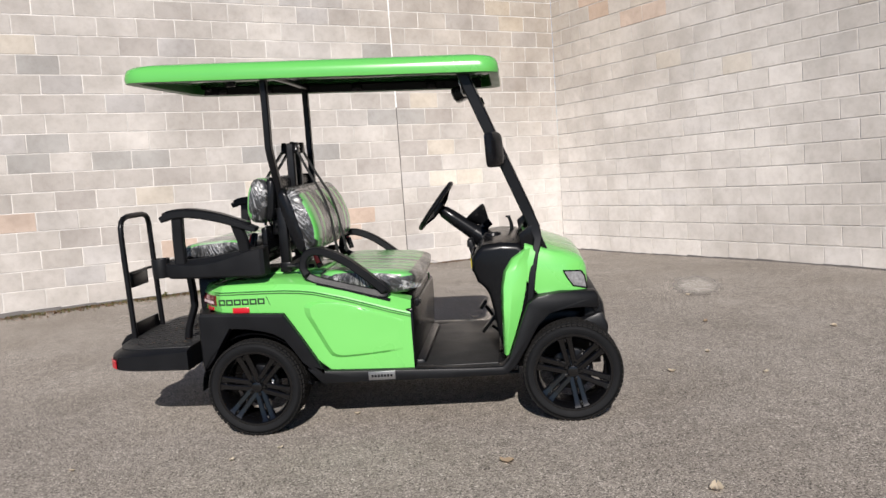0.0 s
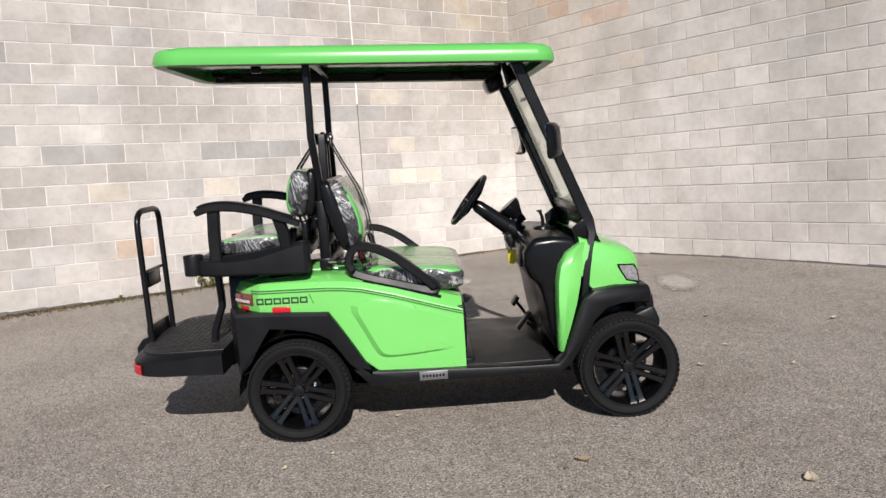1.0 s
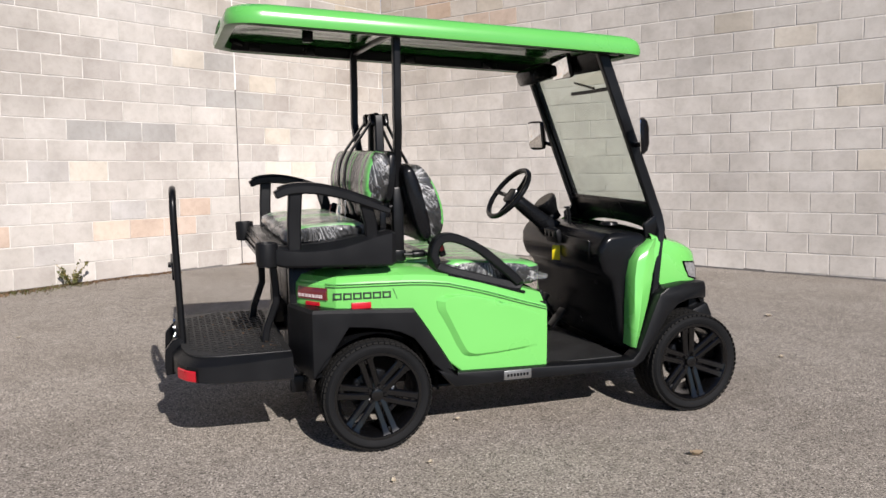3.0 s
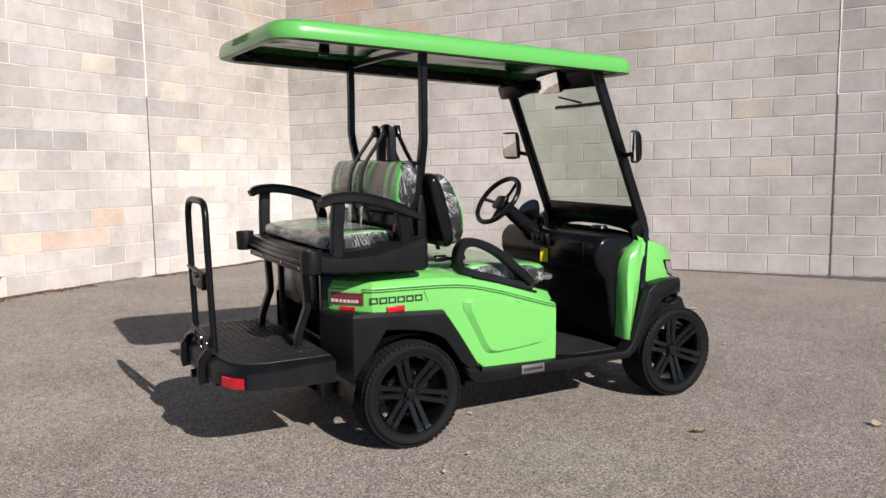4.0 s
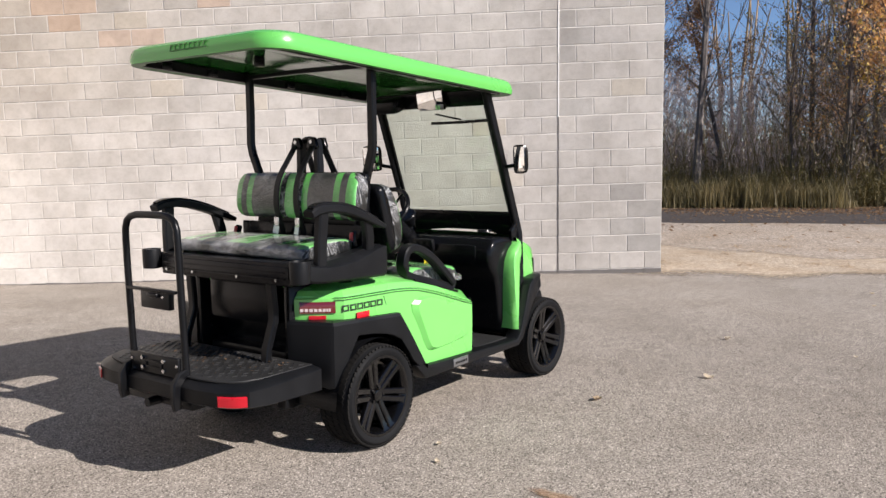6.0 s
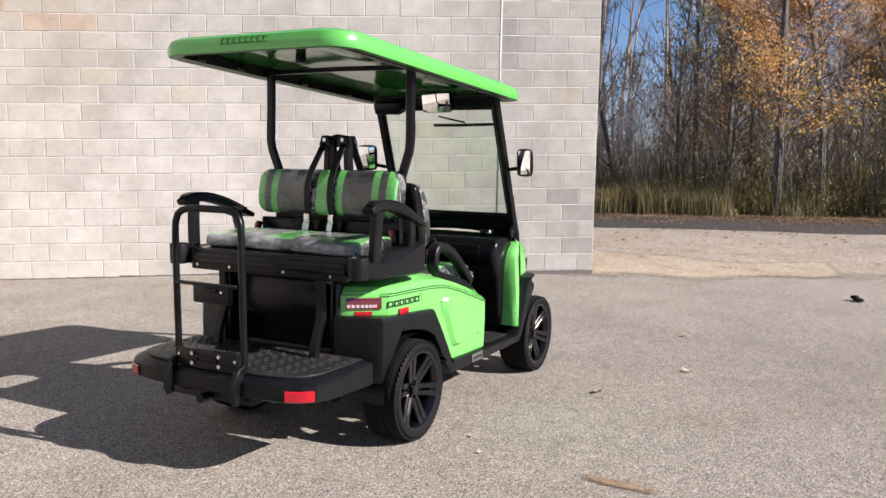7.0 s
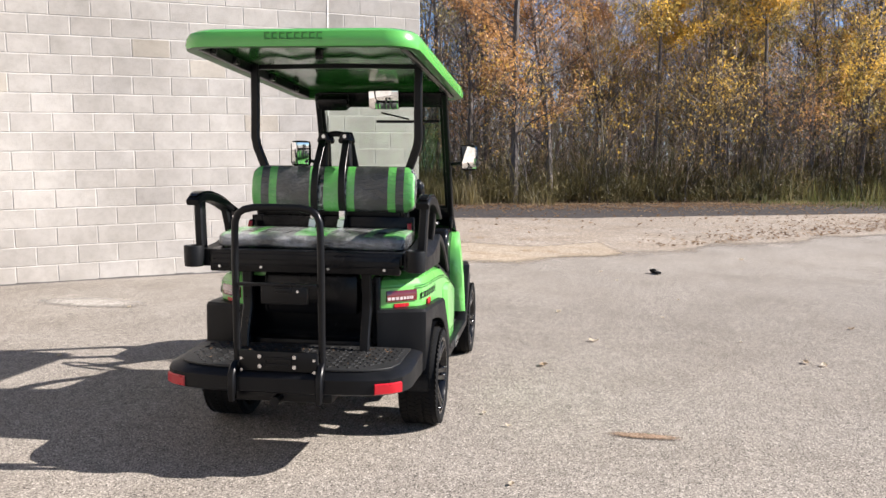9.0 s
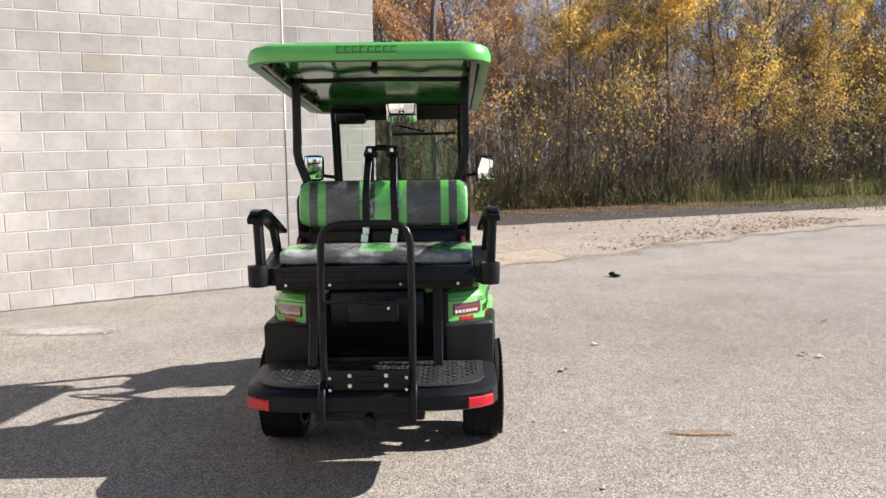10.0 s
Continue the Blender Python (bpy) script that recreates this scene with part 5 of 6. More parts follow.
def pod_bm(side):
    """Boat-shaped tray: the top sweeps up to the front, with a sloping flank above a crisp edge."""
    secs = []
    for x, top, brow, low, out in ((-1.228, 0.912, 0.906, 0.834, 0.552), (-1.19, 0.912, 0.900, 0.826, 0.564), (-1.12, 0.914, 0.892, 0.822, 0.568), (-1.03, 0.920, 0.893, 0.820, 0.570), (-0.94, 0.931, 0.904, 0.817, 0.570), (-0.86, 0.944, 0.925, 0.814, 0.569), (-0.79, 0.955, 0.944, 0.811, 0.568), (-0.735, 0.960, 0.954, 0.810, 0.564), (-0.716, 0.957, 0.950, 0.816, 0.554)):
        secs.append([(x, side * y, z) for y, z in ((0.462, low), (out - 0.012, low), (out - 0.002, low + 0.010), (out, (low + brow) / 2), (out - 0.001, brow - 0.003), (out - 0.004, brow), (out - 0.040, top - 0.003), (out - 0.046, top), (0.462, top))])
    return rings(secs)


def cup_bm(side):
    bm = lathe([(0.036, -0.048), (0.043, -0.046), (0.045, -0.02), (0.046, 0.046), (0.045, 0.050), (0.041, 0.050), (0.039, 0.044), (0.034, -0.03), (0.002, -0.03), (0.002, -0.048)], 28)
    bmesh.ops.transform(bm, matrix=pose(-1.262, side * 0.525, 0.881, 90, 0, 0), verts=bm.verts)
    return bm


mirrored(cup_bm, "cup_holder", M_CLAD, cart, "round black cup holder")
for side_ in SIDES:
    part("side_pod", pod_bm(side_), M_CLAD, cart, "black moulded side pod of the rear seat", sharp=18)


ARM = smooth_path([(-1.222, 0, 1.128), (-1.17, 0, 1.150), (-1.06, 0, 1.152), (-0.93, 0, 1.121), (-0.82, 0, 1.078), (-0.745, 0, 1.048)], 2)


def arm_y(x):
    return 0.546 - 0.016 * max(0.0, (x + 1.0) / 0.25)


def armrest_bm(side):
    n = len(ARM)
    return tube([(p.x, side * arm_y(p.x), p.z) for p in ARM], 0, flat=[(0.030 + 0.012 * i / (n - 1), 0.011 + 0.009 * math.sin(math.pi * min(1, 0.12 + 0.95 * i / n))) for i in range(n)], up=(0, 0, 1))


def arm_pad_bm(side):
    mid = ARM[2:-3]
    n = len(mid)
    return tube([(p.x, side * (arm_y(p.x) + 0.002), p.z + 0.022) for p in mid], 0, flat=[(0.012 + 0.018 * math.sin(math.pi * (0.1 + 0.8 * i / (n - 1))), 0.006) for i in range(n)], up=(0, 0, 1))


mirrored(armrest_bm, "rear_armrest", M_CLAD, cart, "curved black rear armrest")
mirrored(arm_pad_bm, "armrest_pad", M_BLACK, cart, "raised soft pad along the armrest")
mirrored(lambda s: tube([(-1.15, s * 0.535, 0.90), (-1.148, s * 0.540, 1.02), (-1.14, s * 0.546, 1.140)], 0, flat=(0.028, 0.020)), "armrest_post", M_CLAD, cart)
mirrored(lambda s: tube([(-0.815, s * 0.52, 0.92), (-0.822, s * 0.53, 1.0), (-0.845, s * 0.538, 1.085)], 0, flat=(0.027, 0.018)), "armrest_post", M_CLAD, cart)

# belts
bm = bmesh.new()
for y in (-0.062, 0.062):
    tube([(-0.66, y * 1.25, 0.80), (-0.66, y * 1.1, 1.2), (-0.66, y * 0.95, 1.43), (-0.66, y * 0.8, 1.465)], 0, bm=bm, flat=(0.022, 0.02))
arch = [(-0.66, 0.062 * math.cos(q), 1.435 + 0.035 * math.sin(q)) for q in (math.pi * k / 10 for k in range(11))]
tube(arch, 0.016, bm=bm)
part("belt_tower", bm, M_STEEL, cart, "black steel belt tower between the seats")
for y in (-0.056, 0.056):
    for x, d in ((-0.694, -1), (-0.626, 1)):
        guide = part("belt_guide", prism([(y - 0.020, 1.478), (y + 0.020, 1.478), (y + 0.037, 1.432), (y + 0.030, 1.418), (y - 0.030, 1.418), (y - 0.037, 1.432)], x - 0.011, x + 0.011, 0.005, axis="x"), M_BLACK, cart, "black belt guide with a bright bolt")
        part("bolt", disc((x + d * 0.012, y, 1.455), 0.010, 0.008, axis="x", sides=12), M_CHROME, guide)
for s in SIDES:
    strap = tube(smooth_path([(-0.69, s * 0.062, 1.45), (-0.745, s * 0.065, 1.375), (-0.808, s * 0.068, 1.29), (-0.834, s * 0.07, 1.22), (-0.838, s * 0.072, 1.12), (-0.80, s * 0.074, 1.03), (-0.79, s * 0.075, 0.99)], 1), 0, flat=(0.0045, 0.018), up=(0, 1, 0))
    belt = part("rear_belt", strap, M_STEEL, cart)
    part("belt_tongue", box((-0.835, s * 0.074, 1.055), (0.006, 0.032, 0.045), 0.002, m=pose(0, 0, 0, 0, 0, 8 * s)), M_CHROME, belt)
    part("belt_tag", box((-0.834, s * 0.074 + 0.008, 1.012), (0.002, 0.034, 0.038), 0.0, m=pose(0, 0, 0, 8, 6, 10 * s)), M_WHITE, belt)
    strap = tube(smooth_path([(-0.63, s * 0.062, 1.45), (-0.582, s * 0.07, 1.345), (-0.530, s * 0.08, 1.245), (-0.495, s * 0.09, 1.18), (-0.462, s * 0.10, 1.07), (-0.445, s * 0.11, 0.95), (-0.43, s * 0.12, 0.84)], 1), 0, flat=(0.0025, 0.022), up=(0, 1, 0))
    part("front_belt", strap, M_BELT, cart)
    bk = part("buckle", box((-0.80, s * 0.418, 0.985), (0.03, 0.024, 0.075), 0.005, m=pose(0, 0, 0, 8 * s, 12, 0)), M_BLACK, cart)
    part("buckle_button", box((-0.817, s * 0.418, 0.995), (0.006, 0.020, 0.044), 0.002, m=pose(0, 0, 0, 8 * s, 12, 0)), M_RED, bk)
    bk = part("buckle", box((-0.47, s * 0.425, 0.855), (0.03, 0.022, 0.07), 0.005, m=pose(0, 0, 0, 0, -16, 0)), M_BLACK, cart)
    part("buckle_button", box((-0.476, s * 0.438, 0.872), (0.02, 0.006, 0.05), 0.002, m=pose(0, 0, 0, 0, -16, 0)), M_RED, bk)
bm = bmesh.new()
for s in SIDES:
    box((-0.655, s * 0.36, 0.97), (0.05, 0.05, 0.34), 0.008, bm=bm)
    disc((-0.685, s * 0.36, 1.05), 0.012, 0.02, axis="x", bm=bm)
box((-0.655, 0, 0.93), (0.035, 0.72, 0.05), 0.006, bm=bm)
box((-0.70, 0, 1.06), (0.03, 0.7, 0.12), 0.006, bm=bm)
box((-0.655, 0, 0.83), (0.06, 0.78, 0.05), 0.006, bm=bm)
part("seat_back_frame", bm, M_STEEL, cart)
part("rear_seat_wall", box((-0.74, 0, 0.98), (0.03, 0.86, 0.13), 0.006), M_BLACK, cart)
for s in SIDES:
    part("seat_hinge", tube([(-0.64, s * 0.40, 0.835), (-0.5, s * 0.40, 0.83)], 0.009, 8, bm=disc((-0.57, s * 0.40, 0.835), 0.017, 0.06, axis="x", width=0.004)), M_STEEL, cart)


# front armrests: a closed loop on each side
def loop_bm(side):
    mid = smooth_path([(-0.535, 0, 0.80), (-0.525, 0, 0.895), (-0.462, 0, 0.925), (-0.335, 0, 0.875), (-0.22, 0, 0.785), (-0.10, 0, 0.675), (-0.16, 0, 0.678), (-0.36, 0, 0.735), (-0.47, 0, 0.765)], 2, True)
    size = []
    for p in mid:
        top = p.z > 0.80 + (p.x + 0.53) * -0.28
        size.append((0.020, 0.030 if top else 0.016))
    return tube([(p.x, side * (0.498 + 0.02 * (p.x + 0.5)), p.z) for p in mid], 0, closed=True, flat=size, up=(0, 1, 0))


mirrored(loop_bm, "front_armrest", M_CLAD, cart, "black looped front armrest")
mirrored(lambda s: tube([(-0.47, s * 0.515, 0.752), (-0.30, s * 0.518, 0.705), (-0.10, s * 0.522, 0.648)], 0, flat=(0.006, 0.012), up=(0, 1, 0)), "armrest_trim", M_STEEL, cart)

# ---- rear step, grab rail ----
STEP = [(-1.17, -0.545), (-1.48, -0.543), (-1.555, -0.518), (-1.60, -0.475), (-1.63, -0.41), (-1.65, -0.30), (-1.655, -0.15)]
outline = STEP + [(x, -y) for x, y in reversed(STEP)]


def step_ring(inset, z_of):
    """The step's outline drawn in by inset, at a height that may change along it."""
    pts = []
    for x, y in outline:
        f = (-1.17 - x) / 0.485
        pts.append((x + inset * min(1, f * 3), y - math.copysign(inset, y) * (1 if abs(y) > 0.2 else 0), z_of(max(0.0, f))))
    return pts


bm = rings([step_ring(0.012, lambda f: 0.345 + 0.012 * f), step_ring(0.0, lambda f: 0.352 + 0.012 * f), step_ring(0.0, lambda f: 0.444 - 0.022 * f), step_ring(0.010, lambda f: 0.450 - 0.016 * f), step_ring(0.05, lambda f: 0.458), step_ring(0.07, lambda f: 0.455)])
bm.normal_update()
part("rear_step", bm, M_CLAD, cart, "black moulded rear step", sharp=20)
inner_line = [(-1.17 + (x + 1.17) * 0.93, y * 0.9) for x, y in outline]
bm = prism(inner_line, 0.452, 0.461, 0.002, axis="z")
for i in range(13):
    for j in range(22):
        x, y = -1.21 - 0.03 * i, -0.46 + 0.0425 * j + (0.02 if i % 2 else 0)
        if abs(y) < 0.47 - max(0, -x - 1.42) * 0.8:
            box((x, y, 0.462), (0.022, 0.008, 0.005), m=pose(0, 0, 0, 0, 0, 30 if (i + j) % 2 else -30), bm=bm)
part("step_tread", bm, M_MAT, cart, "black tread plate with raised bars, dusty")
for s in SIDES:
    secs = []
    for x, y in ((-1.564, -0.511), (-1.582, -0.493), (-1.600, -0.474), (-1.615, -0.443), (-1.630, -0.410)):
        q = Vector((x + 1.3, y)).normalized() * 0.004
        secs.append([(x + q.x, -s * (y + q.y), 0.364), (x + q.x * 2.5, -s * (y + q.y * 2.5), 0.368), (x + q.x * 2.5, -s * (y + q.y * 2.5), 0.406), (x + q.x, -s * (y + q.y), 0.411)])
    part("step_reflector", rings(secs), M_RED, cart, "red corner reflector")
rail = part("grab_rail", tube(smooth_path([(-1.606, -0.185, 0.40), (-1.612, -0.185, 0.6), (-1.622, -0.185, 1.0), (-1.622, -0.180, 1.10), (-1.620, -0.13, 1.135), (-1.620, 0, 1.137), (-1.620, 0.13, 1.135), (-1.622, 0.180, 1.10), (-1.622, 0.185, 1.0), (-1.612, 0.185, 0.6), (-1.606, 0.185, 0.40)], 1), 0.0155, 12), M_STEEL, cart, "black tubular grab rail")
bm = box((-1.632, 0, 0.815), (0.022, 0.34, 0.014), 0.004)
box((-1.625, -0.03, 0.775), (0.03, 0.20, 0.08), 0.006, bm=bm)
box((-1.645, -0.03, 0.795), (0.02, 0.07, 0.018), 0.004, bm=bm)
part("rail_latch", bm, M_STEEL, rail)
for y in (-0.09, 0.0):
    part("bolt", disc((-1.638, y, 0.79), 0.006, 0.01, axis="x", sides=8), M_CHROME, rail)
bm = box((-1.628, 0, 0.49), (0.016, 0.34, 0.085), 0.004)
box((-1.636, 0, 0.502), (0.012, 0.12, 0.012), 0.003, bm=bm)
box((-1.636, 0, 0.475), (0.012, 0.12, 0.012), 0.003, bm=bm)
for y in (-0.055, 0.055):
    box((-1.636, y, 0.489), (0.012, 0.012, 0.04), 0.003, bm=bm)
for s in SIDES:
    # boots that carry the rail's feet, hooked over the edge of the step
    tube([(-1.612, s * 0.188, 0.475), (-1.640, s * 0.188, 0.462), (-1.664, s * 0.188, 0.43), (-1.668, s * 0.188, 0.36), (-1.662, s * 0.188, 0.325)], 0, flat=[(0.016, 0.012), (0.02, 0.014), (0.022, 0.015), (0.022, 0.014), (0.02, 0.010)], up=(0, 1, 0), bm=bm)
part("rail_bracket", bm, M_STEEL, rail)
for y in (-0.075, 0.075):
    for z in (0.47, 0.512):
        part("bolt", disc((-1.641, y, z), 0.009, 0.012, axis="x", sides=10), M_CHROME, rail)
for s in SIDES:
    for z in (0.45, 0.50):
        part("bolt", disc((-1.633, s * 0.158, z), 0.007, 0.012, axis="x", sides=8), M_CHROME, rail)

# struts behind, back panel
for s in SIDES:
    part("seat_strut", tube([(-1.215, s * 0.285, 0.83), (-1.205, s * 0.287, 0.70), (-1.205, s * 0.287, 0.64), (-1.25, s * 0.287, 0.52), (-1.26, s * 0.287, 0.45)], 0, flat=(0.016, 0.022), up=(0, 1, 0)), M_STEEL, cart, "cranked black steel strut")
part("back_panel", box((-1.02, 0, 0.62), (0.03, 0.64, 0.36), 0.006), M_BLACK, cart)
part("back_cover", box((-1.10, 0, 0.70), (0.10, 0.46, 0.20), 0.02), M_BLACK, cart)
mirrored(lambda s: prism([(-1.115, s * 0.335), (-1.15, s * 0.335), (-1.15, s * 0.30), (-1.0, s * 0.30), (-1.0, s * 0.335)], 0.42, 0.79, 0.004, axis="z"), "inner_fender", M_BLACK, cart)
part("tow_bar", tube([(-1.45, 0, 0.33), (-1.68, 0, 0.33)], 0.02, 10), M_STEEL, cart)
part("step_frame", box((-1.40, 0, 0.335), (0.44, 0.46, 0.045), 0.008), M_STEEL, cart)

# tail lamps on the rounded corners
for s in SIDES:
    secs, led, low = [], [], []
    path = [(-1.006, -0.484), (-1.02, -0.468), (-1.035, -0.452), (-1.06, -0.425), (-1.085, -0.391), (-1.110, -0.357)]
    for x, y in path:
        q = Vector((-0.72, -0.69)).normalized()

        def at(d, z):
            return (x + q.x * d, -s * (y + q.y * d), z)
        secs.append([at(-0.01, 0.663), at(0.009, 0.665), at(0.011, 0.70), at(0.006, 0.717), at(-0.01, 0.719)])
        led.append([at(0.006, 0.672), at(0.0122, 0.673), at(0.0122, 0.687), at(0.006, 0.688)])
        low.append([at(-0.005, 0.636), at(0.005, 0.637), at(0.005, 0.654), at(-0.005, 0.654)])
    lamp = part("tail_lamp", rings(secs), M_DKRED, cart, "dark red wrap-round tail lamp")
    bm = bmesh.new()
    for a, b in zip(led[1:-1], led[2:]):
        for k in range(2):
            p0, p1 = [Vector(v) for v in a], [Vector(v) for v in b]
            rings([[u.lerp(w, 0.06 + 0.5 * k) for u, w in zip(p0, p1)], [u.lerp(w, 0.42 + 0.5 * k) for u, w in zip(p0, p1)]], bm=bm)
    part("reverse_light", bm, M_CELL, lamp, "row of clear lamp cells")
    part("lamp_reflector", rings(low[2:5]), M_RED, cart, "small red reflector")
    part("side_reflector", box((-0.868, s * 0.526, 0.640), (0.088, 0.010, 0.028), 0.003), M_RED, cart, "red side reflector")

# model lettering as plain open shapes
x0, zc, w, h = -0.988, 0.683, 0.037, 0.030
for s in SIDES:
    for i in range(6):
        x = x0 + 0.0425 * i
        bm = bmesh.new()
        t_ = 0.0075
        mid_x = x + w / 2
        k_ = next(j for j in range(len(OUT) - 1) if OUT[j + 1][0] <= mid_x)
        a_, b_ = Vector(OUT[k_]), Vector(OUT[k_ + 1])
        y_ = a_.lerp(b_, (mid_x - a_.x) / (b_.x - a_.x)).y
        turn_ = Matrix.Translation((mid_x, s * -(y_ - 0.0055), zc)) @ pose(0, 0, 0, 0, 0, s * math.degrees(math.atan2(b_.y - a_.y, a_.x - b_.x)))
        for c, d in (((0, 0.5), (w, t_)), ((0, -0.5), (w, t_)), ((-0.5, 0), (t_, h)), ((0.5, 0), (t_, h))):
            box((c[0] * (w - t_), 0, c[1] * (h - t_)), (d[0], 0.003, d[1]), 0.0008, bm=bm)
        bmesh.ops.transform(bm, matrix=turn_, verts=bm.verts)
        part("badge_mark", bm, M_LETTER, cart)
    part("badge_line", box((x0 + 0.268, s * 0.538, 0.685), (0.003, 0.003, 0.05), m=pose(0, 0, 0, 0, -22, 0)), M_LETTER, cart)
    pl = part("sill_plate", box((-0.162, s * 0.590, 0.281), (0.136, 0.008, 0.044), 0.003), M_PLATE, cart, "brushed metal maker's plate")
    for i in range(7):
        part("plate_mark", box((-0.2095 + 0.0158 * i, s * 0.5945, 0.281), (0.010, 0.002, 0.013), 0.0008), M_BLACK, pl)
for i in range(8):
    bm = bmesh.new()
    y = 0.117 - 0.0335 * i
    x = X_R + 0.0025
    for c, d in (((x, y, 1.879), (0.004, 0.024, 0.005)), ((x - 0.003, y, 1.855), (0.004, 0.024, 0.005)), ((x - 0.0015, y + 0.010, 1.867), (0.004, 0.005, 0.026))):
        box(c, d, m=pose(0, 0, 0, 0, 12, 0), bm=bm)
    part("roof_mark", bm, M_ROOFMARK, cart)


# dry bits lying on the step
r5 = random.Random(5)
bm = bmesh.new()
for i in range(60):
    x, y = -1.23 - abs(r5.gauss(0, 0.13)), r5.uniform(-0.43, 0.43)
    if x < -1.55:
        continue
    sz = r5.uniform(0.004, 0.014)
    m = pose(x, y, 0.4665, r5.uniform(-15, 15), r5.uniform(-15, 15), r5.uniform(0, 360))
    bm.faces.new([bm.verts.new(m @ Vector(v)) for v in ((-sz, 0, 0), (0, -0.5 * sz, 0.002), (sz, 0, 0.001), (0, 0.5 * sz, 0.002))])
tagged(part("step_litter", bm, M_LITTER, sharp=180), "bits of dry leaf and grit on the rear step", "litter", kind="stuff")

# loose film at the front corners of the front cushion
r6 = random.Random(6)
for s in SIDES:
    bm = bmesh.new()
    g = [[bm.verts.new((-0.055 + 0.027 * i + r6.uniform(-0.006, 0.006), s * (0.458 + r6.uniform(-0.012, 0.012)), 0.742 - 0.010 * i - (0.021 * j - 0.012) * (1 - 0.2 * i) + r6.uniform(-0.006, 0.006))) for j in range(4)] for i in range(5)]
    for i in range(4):
        for j in range(3):
            a, b, c, d = g[i][j], g[i + 1][j], g[i + 1][j + 1], g[i][j + 1]
            bm.faces.new((a, b, c)), bm.faces.new((a, c, d))
    part("film_flap", bm, M_FILM, cart, "crumpled loose clear film", sharp=5)


# ---- woods ----
def leaf_quads(bm, spots, size, rnd):
    """Small pointed leaves, each a single folded facet, turned every way."""
    for p in spots:
        s = size * rnd.uniform(0.6, 1.35)
        m = Matrix.Translation(p) @ Euler((rnd.uniform(-1.3, 1.3), rnd.uniform(-1.3, 1.3), rnd.uniform(0, 6.28))).to_matrix().to_4x4()
        bm.faces.new([bm.verts.new(m @ Vector(v)) for v in ((-0.55 * s, 0, 0), (0.35 * s, -0.42 * s, 0.10 * s), (0.35 * s, 0.42 * s, -0.05 * s))])


def tree_kind(seed, height, radius, leaves, low, leaf_mat, bark, leaf_size, spread=1.0, lean=0.05, rise=(0.35, 1.1), twigs=8):
    """One tree: tapered, bent trunk with limbs and twigs, and many loose leaves."""
    rnd = random.Random(seed)
    tree = thing("tree", "slender autumn tree", "tree", (0, 0, -40))
    wood = bmesh.new()
    trunk = [Vector((0, 0, -0.2))]
    d = Vector((rnd.uniform(-lean, lean), rnd.uniform(-lean, lean), 1))
    n = 9
    for i in range(n):
        d = (d + Vector((rnd.uniform(-0.07, 0.07), rnd.uniform(-0.07, 0.07), 0))).normalized()
        trunk.append(trunk[-1] + d * (height / n))
    rad = [radius * (1.25 if i == 0 else 1 - 0.85 * i / n) for i in range(n + 1)]
    tube(trunk, rad, 7, bm=wood)
    tips, weight = [], []
    for k in range(40):
        f = rnd.uniform(low, 0.97)
        i = min(int(f * n), n - 1)
        base = trunk[i].lerp(trunk[i + 1], f * n - i)
        q = rnd.uniform(0, 6.28)
        ln = (0.4 + 1.6 * (1 - f)) * rnd.uniform(0.6, 1.2) * spread + 0.5
        out = Vector((math.cos(q), math.sin(q), rnd.uniform(*rise))).normalized()
        pts = [base]
        for j in range(3):
            out = (out + Vector((rnd.uniform(-0.25, 0.25), rnd.uniform(-0.25, 0.25), rnd.uniform(-0.1, 0.25)))).normalized()
            pts.append(pts[-1] + out * ln / 3)
        r0 = max(0.010, radius * 0.26 * (1 - 0.6 * f))
        tube(pts, [r0, r0 * 0.75, r0 * 0.5, r0 * 0.22], 4, bm=wood)
        for j in range(twigs):
            a = pts[1 + j % 3]
            o2 = (out + Vector((rnd.uniform(-0.9, 0.9), rnd.uniform(-0.9, 0.9), rnd.uniform(-0.3, 0.7)))).normalized()
            e = a + o2 * rnd.uniform(0.35, 0.9)
            tube([a, a.lerp(e, 0.5) + Vector((0, 0, rnd.uniform(-0.05, 0.08))), e], [0.008, 0.006, 0.003], 3, bm=wood)
            tips += [e, a.lerp(e, 0.5)]
        tips += pts[1:]
        weight += [rnd.random() ** 5 + 0.012] * (len(tips) - len(weight))
    part("trunk", wood, bark, tree)
    if leaves:
        crown = bmesh.new()
        spots = []
        for c in rnd.choices(tips, weight, k=leaves):
            spots.append(c + Vector((rnd.gauss(0, 0.15), rnd.gauss(0, 0.15), rnd.gauss(-0.04, 0.12))))
        leaf_quads(crown, spots, leaf_size, rnd)
        part("crown", crown, leaf_mat, tree, sharp=180)
    return tree


